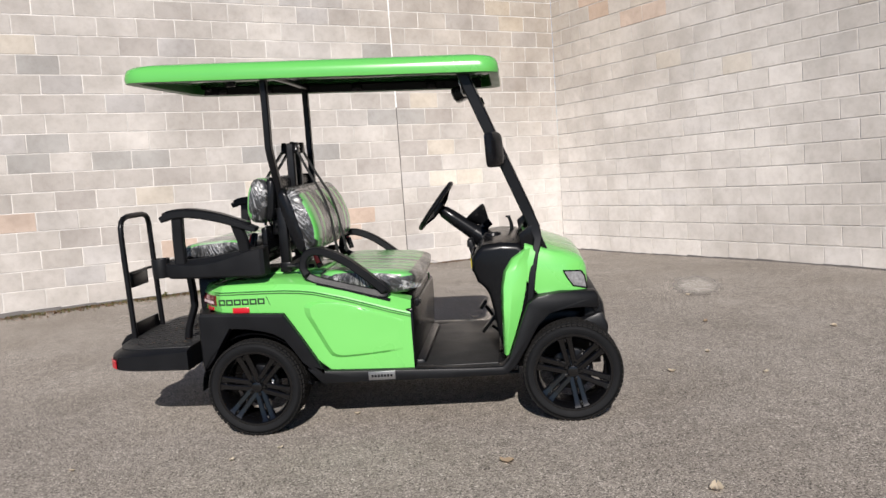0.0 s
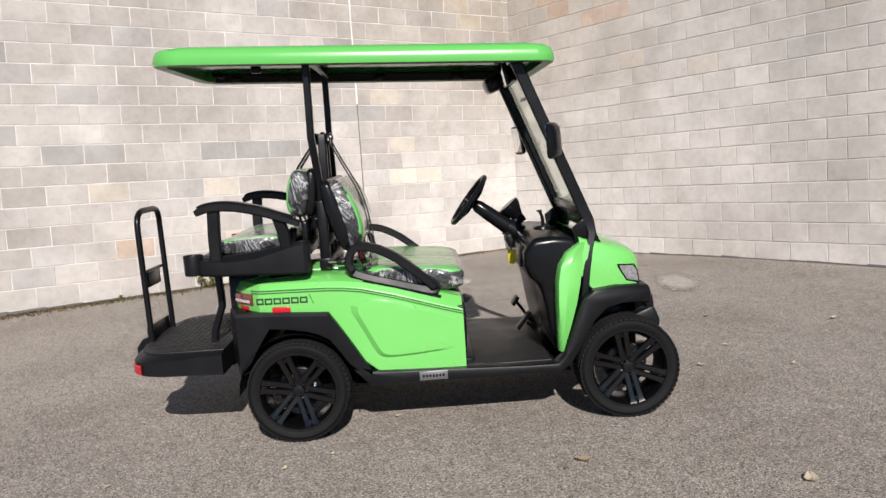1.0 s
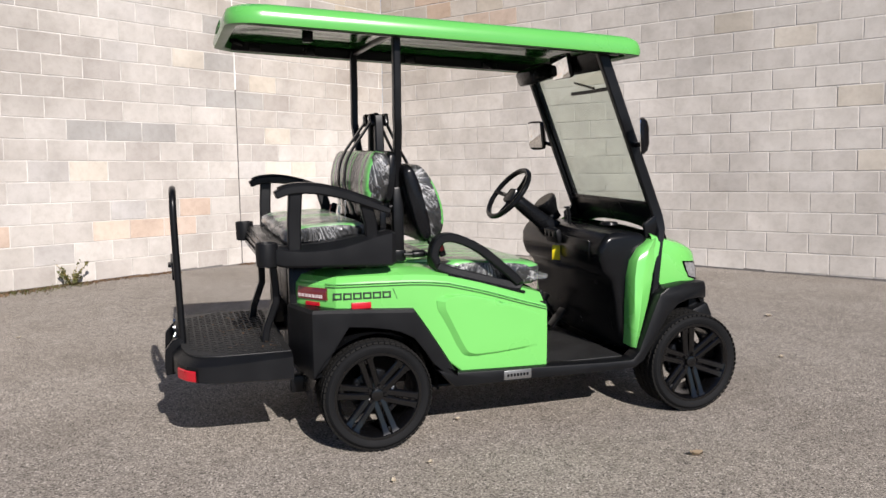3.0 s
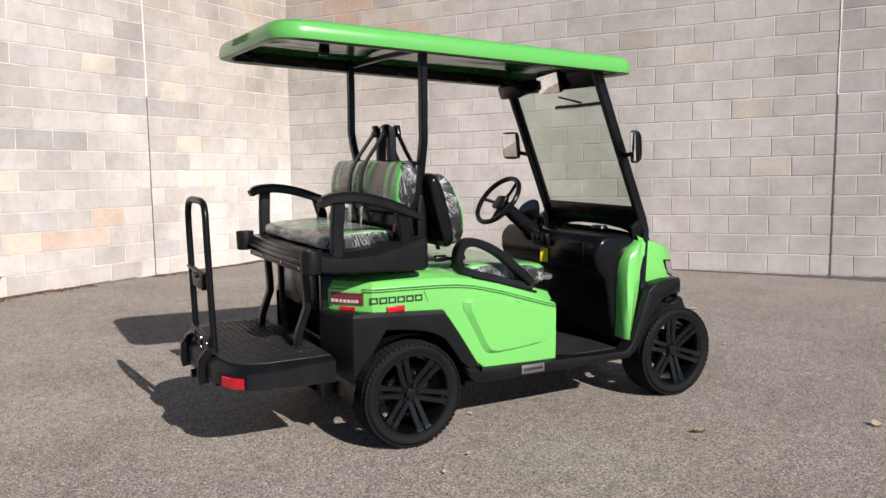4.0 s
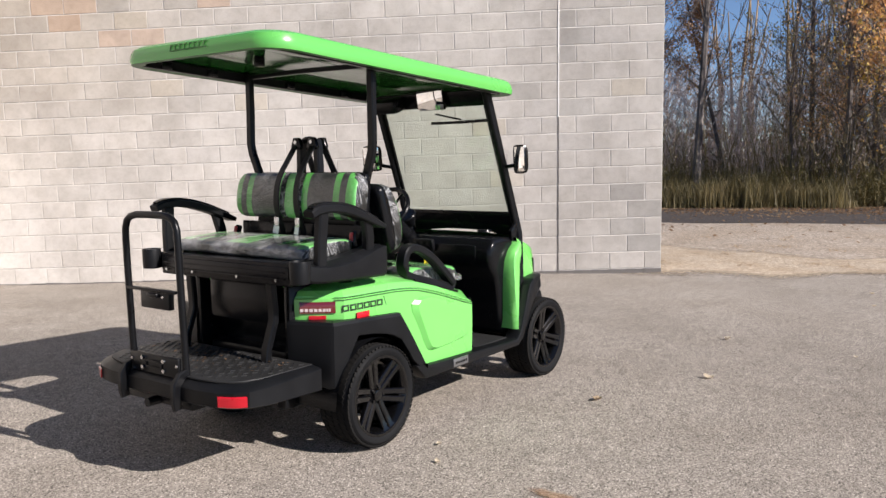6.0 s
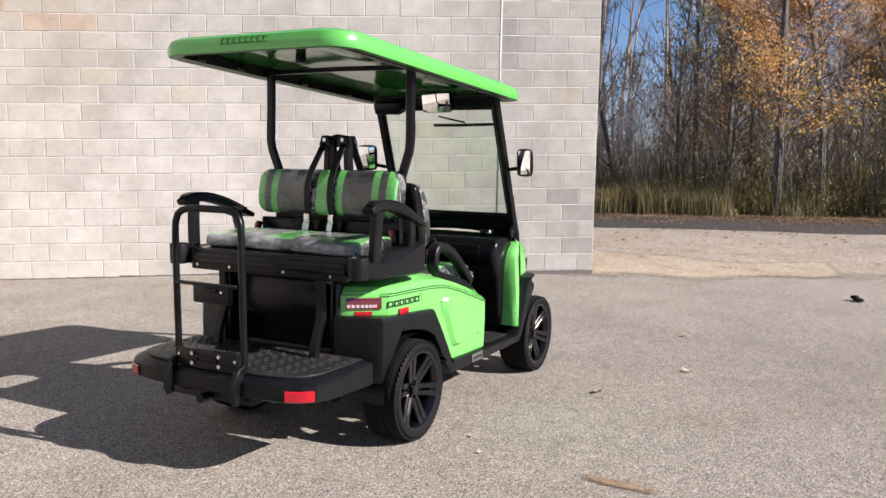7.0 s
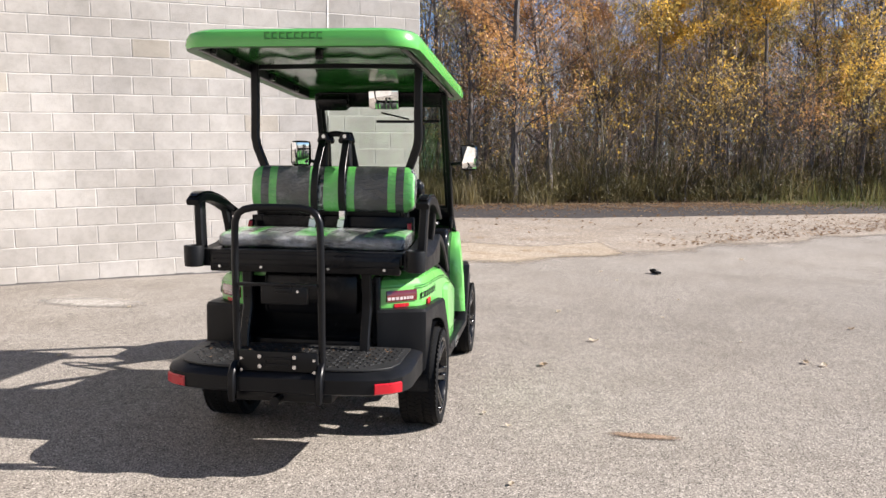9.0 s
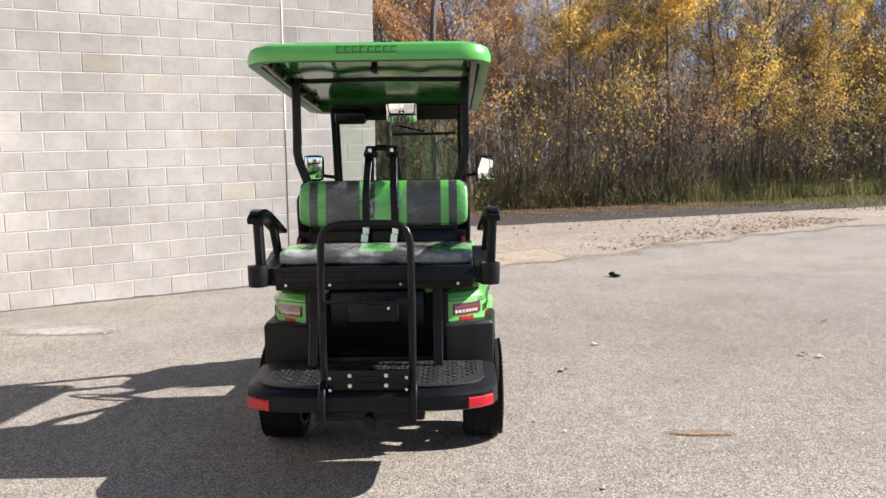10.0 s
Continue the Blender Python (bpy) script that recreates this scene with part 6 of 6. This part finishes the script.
KINDS = {
    "gold": [tree_kind(11, 10, 0.045, 7200, 0.30, M_GOLD, M_BARK, 0.086, 1.2, 0.16), tree_kind(12, 12, 0.09, 9200, 0.32, M_GOLD, M_BARK, 0.086, 1.25), tree_kind(17, 8, 0.04, 6000, 0.28, M_GOLD, M_BARK, 0.086, 1.4, 0.2)],
    "olive": [tree_kind(13, 9, 0.06, 5600, 0.24, M_OLIVE, M_BARK, 0.066, 1.2, 0.12), tree_kind(14, 11, 0.10, 7000, 0.24, M_OLIVE, M_BARK, 0.066, 1.3, 0.12)],
    "copper": [tree_kind(15, 10, 0.10, 12000, 0.14, M_COPPER, M_BARK, 0.070), tree_kind(16, 12, 0.12, 11000, 0.16, M_COPPER, M_BARK, 0.070, 1.2)],
    "sapling": [tree_kind(31, 3.6, 0.030, 1300, 0.1, M_GOLD, M_BARK, 0.070, 1.6, 0.18), tree_kind(32, 3.0, 0.026, 1400, 0.06, M_OLIVE, M_BARK, 0.070, 1.7, 0.22), tree_kind(33, 4.4, 0.035, 1400, 0.1, M_COPPER, M_BARK, 0.070, 1.4, 0.18)],
    "bare": [tree_kind(18, 13, 0.11, 0, 0.2, M_COPPER, M_BARK, 0.1, 2.0, 0.06, (0.9, 2.2), 14), tree_kind(19, 9, 0.06, 900, 0.15, M_OLIVE, M_BARK, 0.07, 1.8, 0.12, (0.7, 1.7), 12), tree_kind(20, 12, 0.10, 0, 0.12, M_COPPER, M_BARK, 0.1, 2.1, 0.14, (0.8, 1.9), 14), tree_kind(21, 12, 0.032, 0, 0.15, M_COPPER, M_PALEBARK, 0.1, 1.1, 0.2)],
}
LABELS = {"gold": "slender tree with thinning golden autumn leaves", "olive": "young tree with olive and yellow leaves", "copper": "tree with copper-brown autumn leaves", "sapling": "low sapling with yellowing leaves at the edge of the woods", "bare": "tall bare tree with grey bark and fine twigs"}
for kind_, trees in KINDS.items():
    for k in trees:
        k["label"], k["group"] = LABELS[kind_], "woods"
rnd = random.Random(4)


def edge_x(y):
    """The line of the woods' edge across the view."""
    for (xa, ya), (xb, yb) in zip(VERGE, VERGE[1:]):
        if yb <= y <= ya:
            return xa + (xb - xa) * (ya - y) / (ya - yb)
    return VERGE[0][0] if y > VERGE[0][1] else VERGE[-1][0]


def pick(y):
    """Bare and copper trees at the wall's side, golden ones towards the open side."""
    f = min(1, max(0, (2.5 - y) / 12))
    r = rnd.random()
    if r < 0.48 - 0.26 * f:
        return "bare"
    if r < 0.88 - 0.58 * f:
        return "copper"
    if r < 0.95 - 0.47 * f:
        return "olive"
    return "gold"


used = set()
spots = []
for row, (off, gap) in enumerate(((1.6, 1.9), (3.6, 2.0), (6.0, 2.2), (9.0, 2.6), (13, 3.2), (19, 4.2))):
    y = -30.0 - row
    while y < 24 + row * 2:
        spots.append((edge_x(y) + off + rnd.uniform(-0.8, 0.8), y + rnd.uniform(-0.6, 0.6), row))
        y += gap * rnd.uniform(0.7, 1.3)
for k in range(13):
    y = -24 + 2.1 * k + rnd.uniform(-0.6, 0.6)
    spots.append((edge_x(y) + rnd.uniform(0.5, 2.2), y, -1))
for x, y, row in spots:
    if y > 3.2 and row > 0 and rnd.random() < 0.58:
        continue
    options = KINDS["sapling" if row < 0 else "bare" if y > 3.0 and rnd.random() < 0.72 else pick(y)]
    src = rnd.choice(options)
    if row in (0, 1) and y < 1.0 and rnd.random() < 0.30:
        # pale young stems leaning along the edge
        src = KINDS["bare"][3]
    m = pose(x, y, 0, rnd.uniform(-4, 4), rnd.uniform(-4, 4), rnd.uniform(0, 360)) @ Matrix.Scale(rnd.uniform(0.85, 1.25), 4)
    if row > 2 and (x * 7.3 + y * 3.1) % 1 < 0.42:
        # glades let the sky through
        continue
    if src.name not in used:
        used.add(src.name)
        src.matrix_basis = m
    else:
        c = copy_thing(src, Matrix())
        c.matrix_basis = m
for trees in KINDS.values():
    for k in trees:
        if k.name not in used:
            k.matrix_basis = pose(edge_x(-5) + 9, -5.5 + 1.3 * len(k.name), 0)

# undergrowth along the edge: stems and small leaves
bm = bmesh.new()
for i in range(4600):
    y = rnd.uniform(-30, 22)
    x = edge_x(y) + abs(rnd.gauss(0, 1.0)) * 5 + 0.2
    h = rnd.uniform(0.6, 3.4) if i % 9 else rnd.uniform(2, 4.5) * (0.75 + 0.25 * noise.noise((x * 0.3, y * 0.3, 2)))
    p = Vector((x, y, 0))
    t_ = p + Vector((rnd.gauss(0, 0.22) * h, rnd.gauss(0, 0.22) * h, h))
    tube([p, p.lerp(t_, 0.5) + Vector((rnd.uniform(-0.1, 0.1), rnd.uniform(-0.1, 0.1), 0.08)), t_], [0.012, 0.008, 0.003], 3, bm=bm)
tagged(part("brush_stems", bm, M_WEED, sharp=180), "tangle of thin dry stems at the edge of the woods", "undergrowth", kind="stuff")
bm = bmesh.new()
pts = []
for i in range(1500):
    y = rnd.uniform(-30, 22)
    back = abs(rnd.gauss(0, 1.0)) if i % 3 else rnd.uniform(0.5, 7.0)
    c = Vector((edge_x(y) + back * 2.6 + 0.2, y, 0))
    h, w = rnd.uniform(0.35, 1.1) + min(back, 2.5) * 0.25, rnd.uniform(0.25, 0.7)
    for _ in range(70):
        k = rnd.random()
        pts.append(c + Vector((rnd.gauss(0, w * 0.6), rnd.gauss(0, w * 0.6), 0.04 + h * k)))
leaf_quads(bm, pts, 0.042, rnd)
for p in pts[1::2]:
    tip = p + Vector((rnd.gauss(0, 0.16), rnd.gauss(0, 0.16), rnd.gauss(0.10, 0.14)))
    a = Vector((rnd.uniform(-1, 1), rnd.uniform(-1, 1), 0)).normalized() * 0.012
    bm.faces.new([bm.verts.new(p - a), bm.verts.new(p + a), bm.verts.new(tip)])
tagged(part("weeds", bm, M_WEED, sharp=180), "olive weeds and brush along the foot of the woods", "undergrowth", kind="stuff")
bm = bmesh.new()
pts = []
for i in range(900):
    # thicket of half-grown stems with leaves left on them
    y = rnd.uniform(-30, 4)
    c = Vector((edge_x(y) + rnd.uniform(0.8, 6.5), y, rnd.uniform(0.7, 4.6)))
    for _ in range(60):
        pts.append(c + Vector((rnd.gauss(0, 0.4), rnd.gauss(0, 0.4), rnd.gauss(0, 0.35))))
leaf_quads(bm, pts, 0.058, rnd)
for p in pts[1::4]:
    tip = p + Vector((rnd.uniform(-0.12, 0.12), rnd.uniform(-0.12, 0.12), rnd.uniform(0.12, 0.32)))
    a = Vector((rnd.uniform(-1, 1), rnd.uniform(-1, 1), 0)).normalized() * 0.014
    bm.faces.new([bm.verts.new(p - a), bm.verts.new(p + a), bm.verts.new(tip)])
tagged(part("brush", bm, M_BRUSH, sharp=180), "thicket of half-grown stems with dry leaves", "undergrowth", kind="stuff")
# the deep woods behind: one thick bank of leaves and stems
bm = bmesh.new()
pts = []
for i in range(34000):
    y = rnd.uniform(-45, 40)
    z = rnd.uniform(0, 1) ** 1.3 * (3.0 + 3.4 * min(1, max(0, (5 - y) / 12)) + 2.0 * noise.noise((y * 0.15, 3, 0)) + 1.6 * noise.noise((y * 0.9, 8, 0)))
    pts.append(Vector((edge_x(max(-22, min(18, y))) + rnd.uniform(24, 36), y, z)))
leaf_quads(bm, pts, 0.27, rnd)
for i in range(320):
    y = rnd.uniform(-45, 12)
    p = Vector((edge_x(max(-22, min(18, y))) + rnd.uniform(23, 36), y, 0))
    tube([p, p + Vector((rnd.uniform(-0.3, 0.3), rnd.uniform(-0.3, 0.3), 5)), p + Vector((rnd.uniform(-0.8, 0.8), rnd.uniform(-0.8, 0.8), rnd.uniform(9, 13)))], [0.12, 0.09, 0.03], 4, bm=bm)
tagged(part("far_woods", bm, M_BRUSH, sharp=180), "dim brown depth of the woods", "woods", kind="stuff")
M_TWIG = leaf_material("bare_twig", [(0.0, (0.26, 0.215, 0.20)), (0.5, (0.48, 0.405, 0.385)), (1.0, (0.70, 0.62, 0.59))])
verts, faces = [], []
for i in range(105000):
    y = rnd.uniform(-36, 30)
    back = rnd.uniform(3.0, 23.0)
    top = (8.8 if y < 3 else 4.6) + 2.5 * noise.noise((y * 0.22, back * 0.2, 6))
    p = Vector((edge_x(max(-22, min(18, y))) + back, y, top * rnd.random() ** (0.85 if y < 3 else 1.5)))
    d = Vector((rnd.gauss(0, 0.45), rnd.gauss(0, 0.45), rnd.uniform(0.15, 1.0))).normalized()
    ln, w = rnd.uniform(0.35, 1.3), rnd.uniform(0.007, 0.016)
    a = d.cross(Vector((rnd.uniform(0.5, 1), rnd.uniform(-1, 1), 0))).normalized() * w
    n_ = len(verts)
    verts += [p - a, p + a, p + d * ln + Vector((0, 0, rnd.uniform(-0.05, 0.15)))]
    faces.append((n_, n_ + 1, n_ + 2))
me = bpy.data.meshes.new("twigs")
me.from_pydata(verts, [], faces)
me.materials.append(M_TWIG)
tagged(new("twigs", me), "haze of fine bare twigs deep in the woods", "twigs", kind="stuff")
bm = bmesh.new()
for i in range(520):
    y0 = rnd.uniform(-2.0, 16)
    if noise.noise((y0 * 0.9, 4, 1)) + 0.25 * (y0 - 1) < -0.25 + 0.5 * rnd.random():
        continue
    x0_ = edge_x(y0) + rnd.uniform(-0.7, 2.6)
    tall = (0.50 + 0.85 * rnd.random()) * (0.75 + 0.1 * min(2.6, x0_ - edge_x(y0) + 0.7)) * (0.8 + 0.5 * noise.noise((x0_ * 0.5, y0 * 0.5, 7)))
    for _ in range(42):
        q = rnd.uniform(0, 6.28)
        p = Vector((x0_ + rnd.gauss(0, 0.22), y0 + rnd.gauss(0, 0.28), 0.0))
        a = Vector((math.cos(q), math.sin(q), 0)) * 0.011
        bend = Vector((rnd.gauss(0, 0.16), rnd.gauss(0, 0.16), 0))
        mid, tip = p + bend * 0.35 + Vector((0, 0, tall * 0.6)), p + bend * 1.3 + Vector((0, 0, tall * rnd.uniform(0.8, 1.2)))
        b0, b1, c0, c1 = bm.verts.new(p - a), bm.verts.new(p + a), bm.verts.new(mid - a * 0.7), bm.verts.new(mid + a * 0.7)
        bm.faces.new((b0, b1, c1, c0)), bm.faces.new((c0, c1, bm.verts.new(tip)))
tagged(part("tall_grass", bm, M_TALLGRASS, sharp=180), "bank of tall dry grass before the woods", "grass", kind="stuff")
bm = bmesh.new()
for i in range(7000):
    # taller weeds behind the verge
    y = -7.5 - 20.5 * math.sqrt(rnd.random())
    p = Vector((edge_x(y) + rnd.uniform(-0.2, 2.4), y, 0.0))
    h = rnd.uniform(0.25, 0.95)
    q = rnd.uniform(0, 6.28)
    a, b = Vector((math.cos(q), math.sin(q), 0)) * 0.02, Vector((rnd.gauss(0, 0.12), rnd.gauss(0, 0.12), h))
    bm.faces.new([bm.verts.new(p - a), bm.verts.new(p + a), bm.verts.new(p + b)])
for i in range(22000):
    y = -7.0 - 21.0 * math.sqrt(rnd.random())
    x = edge_x(y) - rnd.uniform(-1.5, 9.0) * min(1, (-6.8 - y) / 6) * rnd.random() ** 0.7
    h = rnd.uniform(0.04, 0.16)
    q = rnd.uniform(0, 6.28)
    a, b = Vector((math.cos(q), math.sin(q), 0)) * 0.012, Vector((rnd.uniform(-0.05, 0.05), rnd.uniform(-0.05, 0.05), h))
    p = Vector((x, y, 0.012))
    bm.faces.new([bm.verts.new(p - a), bm.verts.new(p + a), bm.verts.new(p + b)])
tagged(part("grass", bm, M_GRASS, sharp=180), "short green and straw-coloured grass on the verge", "grass", kind="stuff")
bm = bmesh.new()
for i in range(1100):
    # leaves caught where the gravel meets the asphalt
    f = rnd.random() ** 0.6
    a, b = Vector((8.2, -2.8, 0)), Vector((15.2, -10.6, 0))
    p = a.lerp(b, f) + Vector((0.75, 0.66, 0)) * abs(rnd.gauss(0, 0.35 + 1.5 * f))
    s = rnd.uniform(0.022, 0.05)
    m = pose(p.x, p.y, 0.018, rnd.uniform(-25, 25), rnd.uniform(-25, 25), rnd.uniform(0, 360))
    bm.faces.new([bm.verts.new(m @ Vector(v)) for v in ((-s, 0, 0), (0, -0.6 * s, 0.008), (s, 0, 0.004), (0, 0.6 * s, 0.008))])
for i in range(13000):
    y = rnd.uniform(-22, 12)
    off = rnd.gauss(-1.1, 1.3) if rnd.random() < 0.75 else -rnd.uniform(0, 12) * rnd.random()
    x = edge_x(y) + off
    s = rnd.uniform(0.03, 0.06)
    m = pose(x, y, 0.02, rnd.uniform(-25, 25), rnd.uniform(-25, 25), rnd.uniform(0, 360))
    bm.faces.new([bm.verts.new(m @ Vector(v)) for v in ((-s, 0, 0), (0, -0.6 * s, 0.008), (s, 0, 0.004), (0, 0.6 * s, 0.008))])
tagged(part("leaf_litter", bm, M_LITTER, sharp=180), "fallen brown leaves strewn along the lane", "leaves", kind="stuff")


# ---- small things on the yard ----
def curled_leaf(size, seed):
    r = random.Random(seed)
    bm = bmesh.new()
    n = 6
    rows = []
    for i in range(n + 1):
        f = i / n
        w = size * 0.42 * math.sin(math.pi * min(0.97, f * 0.93 + 0.04)) ** 0.7 * r.uniform(0.75, 1.15)
        x = size * (f - 0.5)
        lift = 0.18 * size * (f - 0.5) ** 2 * 4 * r.uniform(0.5, 1.2)
        rows.append([bm.verts.new((x, s * w, lift + 0.22 * size * abs(s) ** 1.5 * r.uniform(0.4, 1.1) + 0.003)) for s in (-1, -0.5, 0, 0.5, 1)])
    for a, b in zip(rows, rows[1:]):
        for k in range(4):
            bm.faces.new((a[k], a[k + 1], b[k + 1], b[k]))
    return bm


def yard(px, py):
    """From the first survey's plan to the world."""
    q = radians(TURN)
    x, y = 0.9 * px, 0.9 * py
    return x * math.cos(q) - y * math.sin(q) + X0, x * math.sin(q) + y * math.cos(q) + Y0


M_PALELEAF = leaf_material("pale_leaf", [(0.0, (0.52, 0.42, 0.29)), (1.0, (0.70, 0.61, 0.48))])
LEAVES = [(*yard(0.235, 3.85), 0.085), (*yard(1.09, 3.37), 0.095), (*yard(2.409, 3.534), 0.075), (*yard(2.899, 6.107), 0.07), (*yard(5.50, 2.665), 0.07), (0.81, -2.87, 0.085), (6.93, -3.79, 0.09), (0.17, 2.13, 0.08),
          (-0.845, -0.948, 0.045), (2.0, 2.6, 0.05), (3.3, -2.4, 0.04), (4.5, -1.9, 0.05), (-2.7, 2.4, 0.045), (1.7, 0.6, 0.05), (-1.6, -1.0, 0.04), (1.89, 1.48, 0.06), (1.40, 0.19, 0.06), (1.90, 0.08, 0.05), (2.66, 1.11, 0.05), (-0.36, -0.33, 0.045), (2.08, -3.59, 0.07), (0.75, -2.97, 0.08), (2.31, -2.12, 0.04), (1.41, -2.58, 0.04), (-0.65, -0.81, 0.04)]
for i, (x, y, s) in enumerate(LEAVES):
    lf = part("fallen_leaf", curled_leaf(s * 0.72, i), M_PALELEAF if i % 5 else M_LEAFDRY)
    lf.matrix_world = pose(x, y, ground_z(x, y) + 0.002, 0, 0, (i * 77) % 360)
    tagged(lf, "dry curled tan leaf lying on the asphalt", "leaf", "fallen leaves")
# a dark scrap of rubber
x, y = 5.214, -2.419
bm = box((0, 0, 0.02), (0.16, 0.07, 0.03), 0.01)
box((0.04, 0.02, 0.04), (0.07, 0.05, 0.03), 0.01, bm=bm, m=pose(0, 0, 0, 10, 14, 30))
sc = part("rubber_scrap", bm, M_RUBBER)
sc.matrix_world = pose(x, y, 0.002, 0, 0, 20)
tagged(sc, "dark scrap of rubber lying on the asphalt", "scrap")
# weeds


def weed(x, y, size, seed, label):
    r = random.Random(seed)
    w = thing("weed", label, "plant", (x, y, ground_z(x, y)))
    stems, leaves = bmesh.new(), bmesh.new()
    for k in range(int(16 * size / 0.2)):
        q, l = r.uniform(0, 6.28), size * r.uniform(0.5, 1.1)
        e = Vector((math.cos(q) * l * 0.6, math.sin(q) * l * 0.6 - 0.0, l * r.uniform(0.4, 1.0)))
        tube([(0, 0, 0), e * 0.5 + Vector((0, 0, 0.02)), e], [0.003, 0.0025, 0.001], 4, bm=stems)
        leaf_quads(leaves, [e * r.uniform(0.4, 1.05) + Vector((r.uniform(-0.02, 0.02),) * 3) for _ in range(6)], 0.04, r)
    part("stems", stems, M_OLIVE, w, sharp=180)
    part("leaves", leaves, M_GRASS, w, sharp=180)


for s_, off, size, label in ((4.62, 0.06, 0.24, "small green weed growing at the foot of the wall"), (5.6, 0.06, 0.06, "tiny weed at the foot of the wall")):
    p = CORNER + U_A * s_ + N_A * off
    weed(p.x, p.y, size, int(s_ * 10), label)
smear(-0.895, -1.62, 0.21, 0.055, 86, M_RUSTDUST, "faint rust-brown smear on the asphalt")
# dry tufts on the sand beside the wall
r9 = random.Random(9)
bm = bmesh.new()
for i in range(14):
    x, y = r9.uniform(6.2, 11.0), r9.gauss(0.6, 0.9)
    for k in range(26):
        p = Vector((x + r9.gauss(0, 0.07), y + r9.gauss(0, 0.07), 0.01))
        q = r9.uniform(0, 6.28)
        a, b = Vector((math.cos(q), math.sin(q), 0)) * 0.005, Vector((r9.gauss(0, 0.05), r9.gauss(0, 0.05), r9.uniform(0.015, 0.05)))
        bm.faces.new([bm.verts.new(p - a), bm.verts.new(p + a), bm.verts.new(p + b)])
tagged(part("sand_tufts", bm, M_LEAFDRY, sharp=180), "sparse dry grass tufts on the sand", "grass", kind="stuff")
# litter along the wall's foot
bm = bmesh.new()
for i in range(2400):
    s_ = rnd.uniform(3.4, 7.8) if rnd.random() < 0.75 else rnd.uniform(0.2, 2.6)
    p = CORNER + U_A * s_ + N_A * abs(rnd.gauss(0.02, 0.06 + 0.035 * max(0.0, s_ - 4.2)))
    s = rnd.uniform(0.006, 0.022)
    m = pose(p.x, p.y, ground_z(p.x, p.y) + 0.008, rnd.uniform(-40, 40), rnd.uniform(-40, 40), rnd.uniform(0, 360))
    bm.faces.new([bm.verts.new(m @ Vector(v)) for v in ((-s, 0, 0), (0, -0.6 * s, 0.004), (s, 0, 0.002), (0, 0.6 * s, 0.004))])
tagged(part("wall_litter", bm, M_LITTER, sharp=180), "bits of dry leaf and grit along the foot of the wall", "leaves", kind="stuff")

bm = bmesh.new()
for i in range(1500):
    s_ = rnd.uniform(4.3, 7.6)
    if noise.noise((s_ * 2.1, 0.3, 5)) < -0.12:
        continue
    p = CORNER + U_A * s_ + N_A * abs(rnd.gauss(0.03, 0.11))
    q = rnd.uniform(0, 6.28)
    a, b = Vector((math.cos(q), math.sin(q), 0)) * 0.006, Vector((rnd.gauss(0, 0.012), rnd.gauss(0, 0.012), rnd.uniform(0.006, 0.035)))
    p.z = ground_z(p.x, p.y)
    bm.faces.new([bm.verts.new(p - a), bm.verts.new(p + a), bm.verts.new(p + b)])
tagged(part("wall_moss", bm, M_GRASS, sharp=180), "thin strip of moss and grass at the foot of the wall", "moss", kind="stuff")

# ---- the block walls, piece by piece ----
build_wall("wall_north", "tall sunlit wall of pale grey concrete blocks, some rust-stained", U_A, N_A, -0.125, 0.0253, [2.51, 9.82], 14.0, 5.2, 1.985, TINT_A, {"odd": 1, "from": 0.0, "to": 7.6, "courses": 15}, M_BLOCK, M_BLOCK_FAR)
build_wall("wall_east", "tall wall of clean grey concrete blocks, colour lifted for the raking light", U_B, N_B, -0.125, 0.0233, [6.915], 8.13, 5.2, 1.858, TINT_B, {"odd": 1, "from": 0.0, "to": 8.2, "courses": 14}, M_LIFTED, M_LIFTED_FAR)
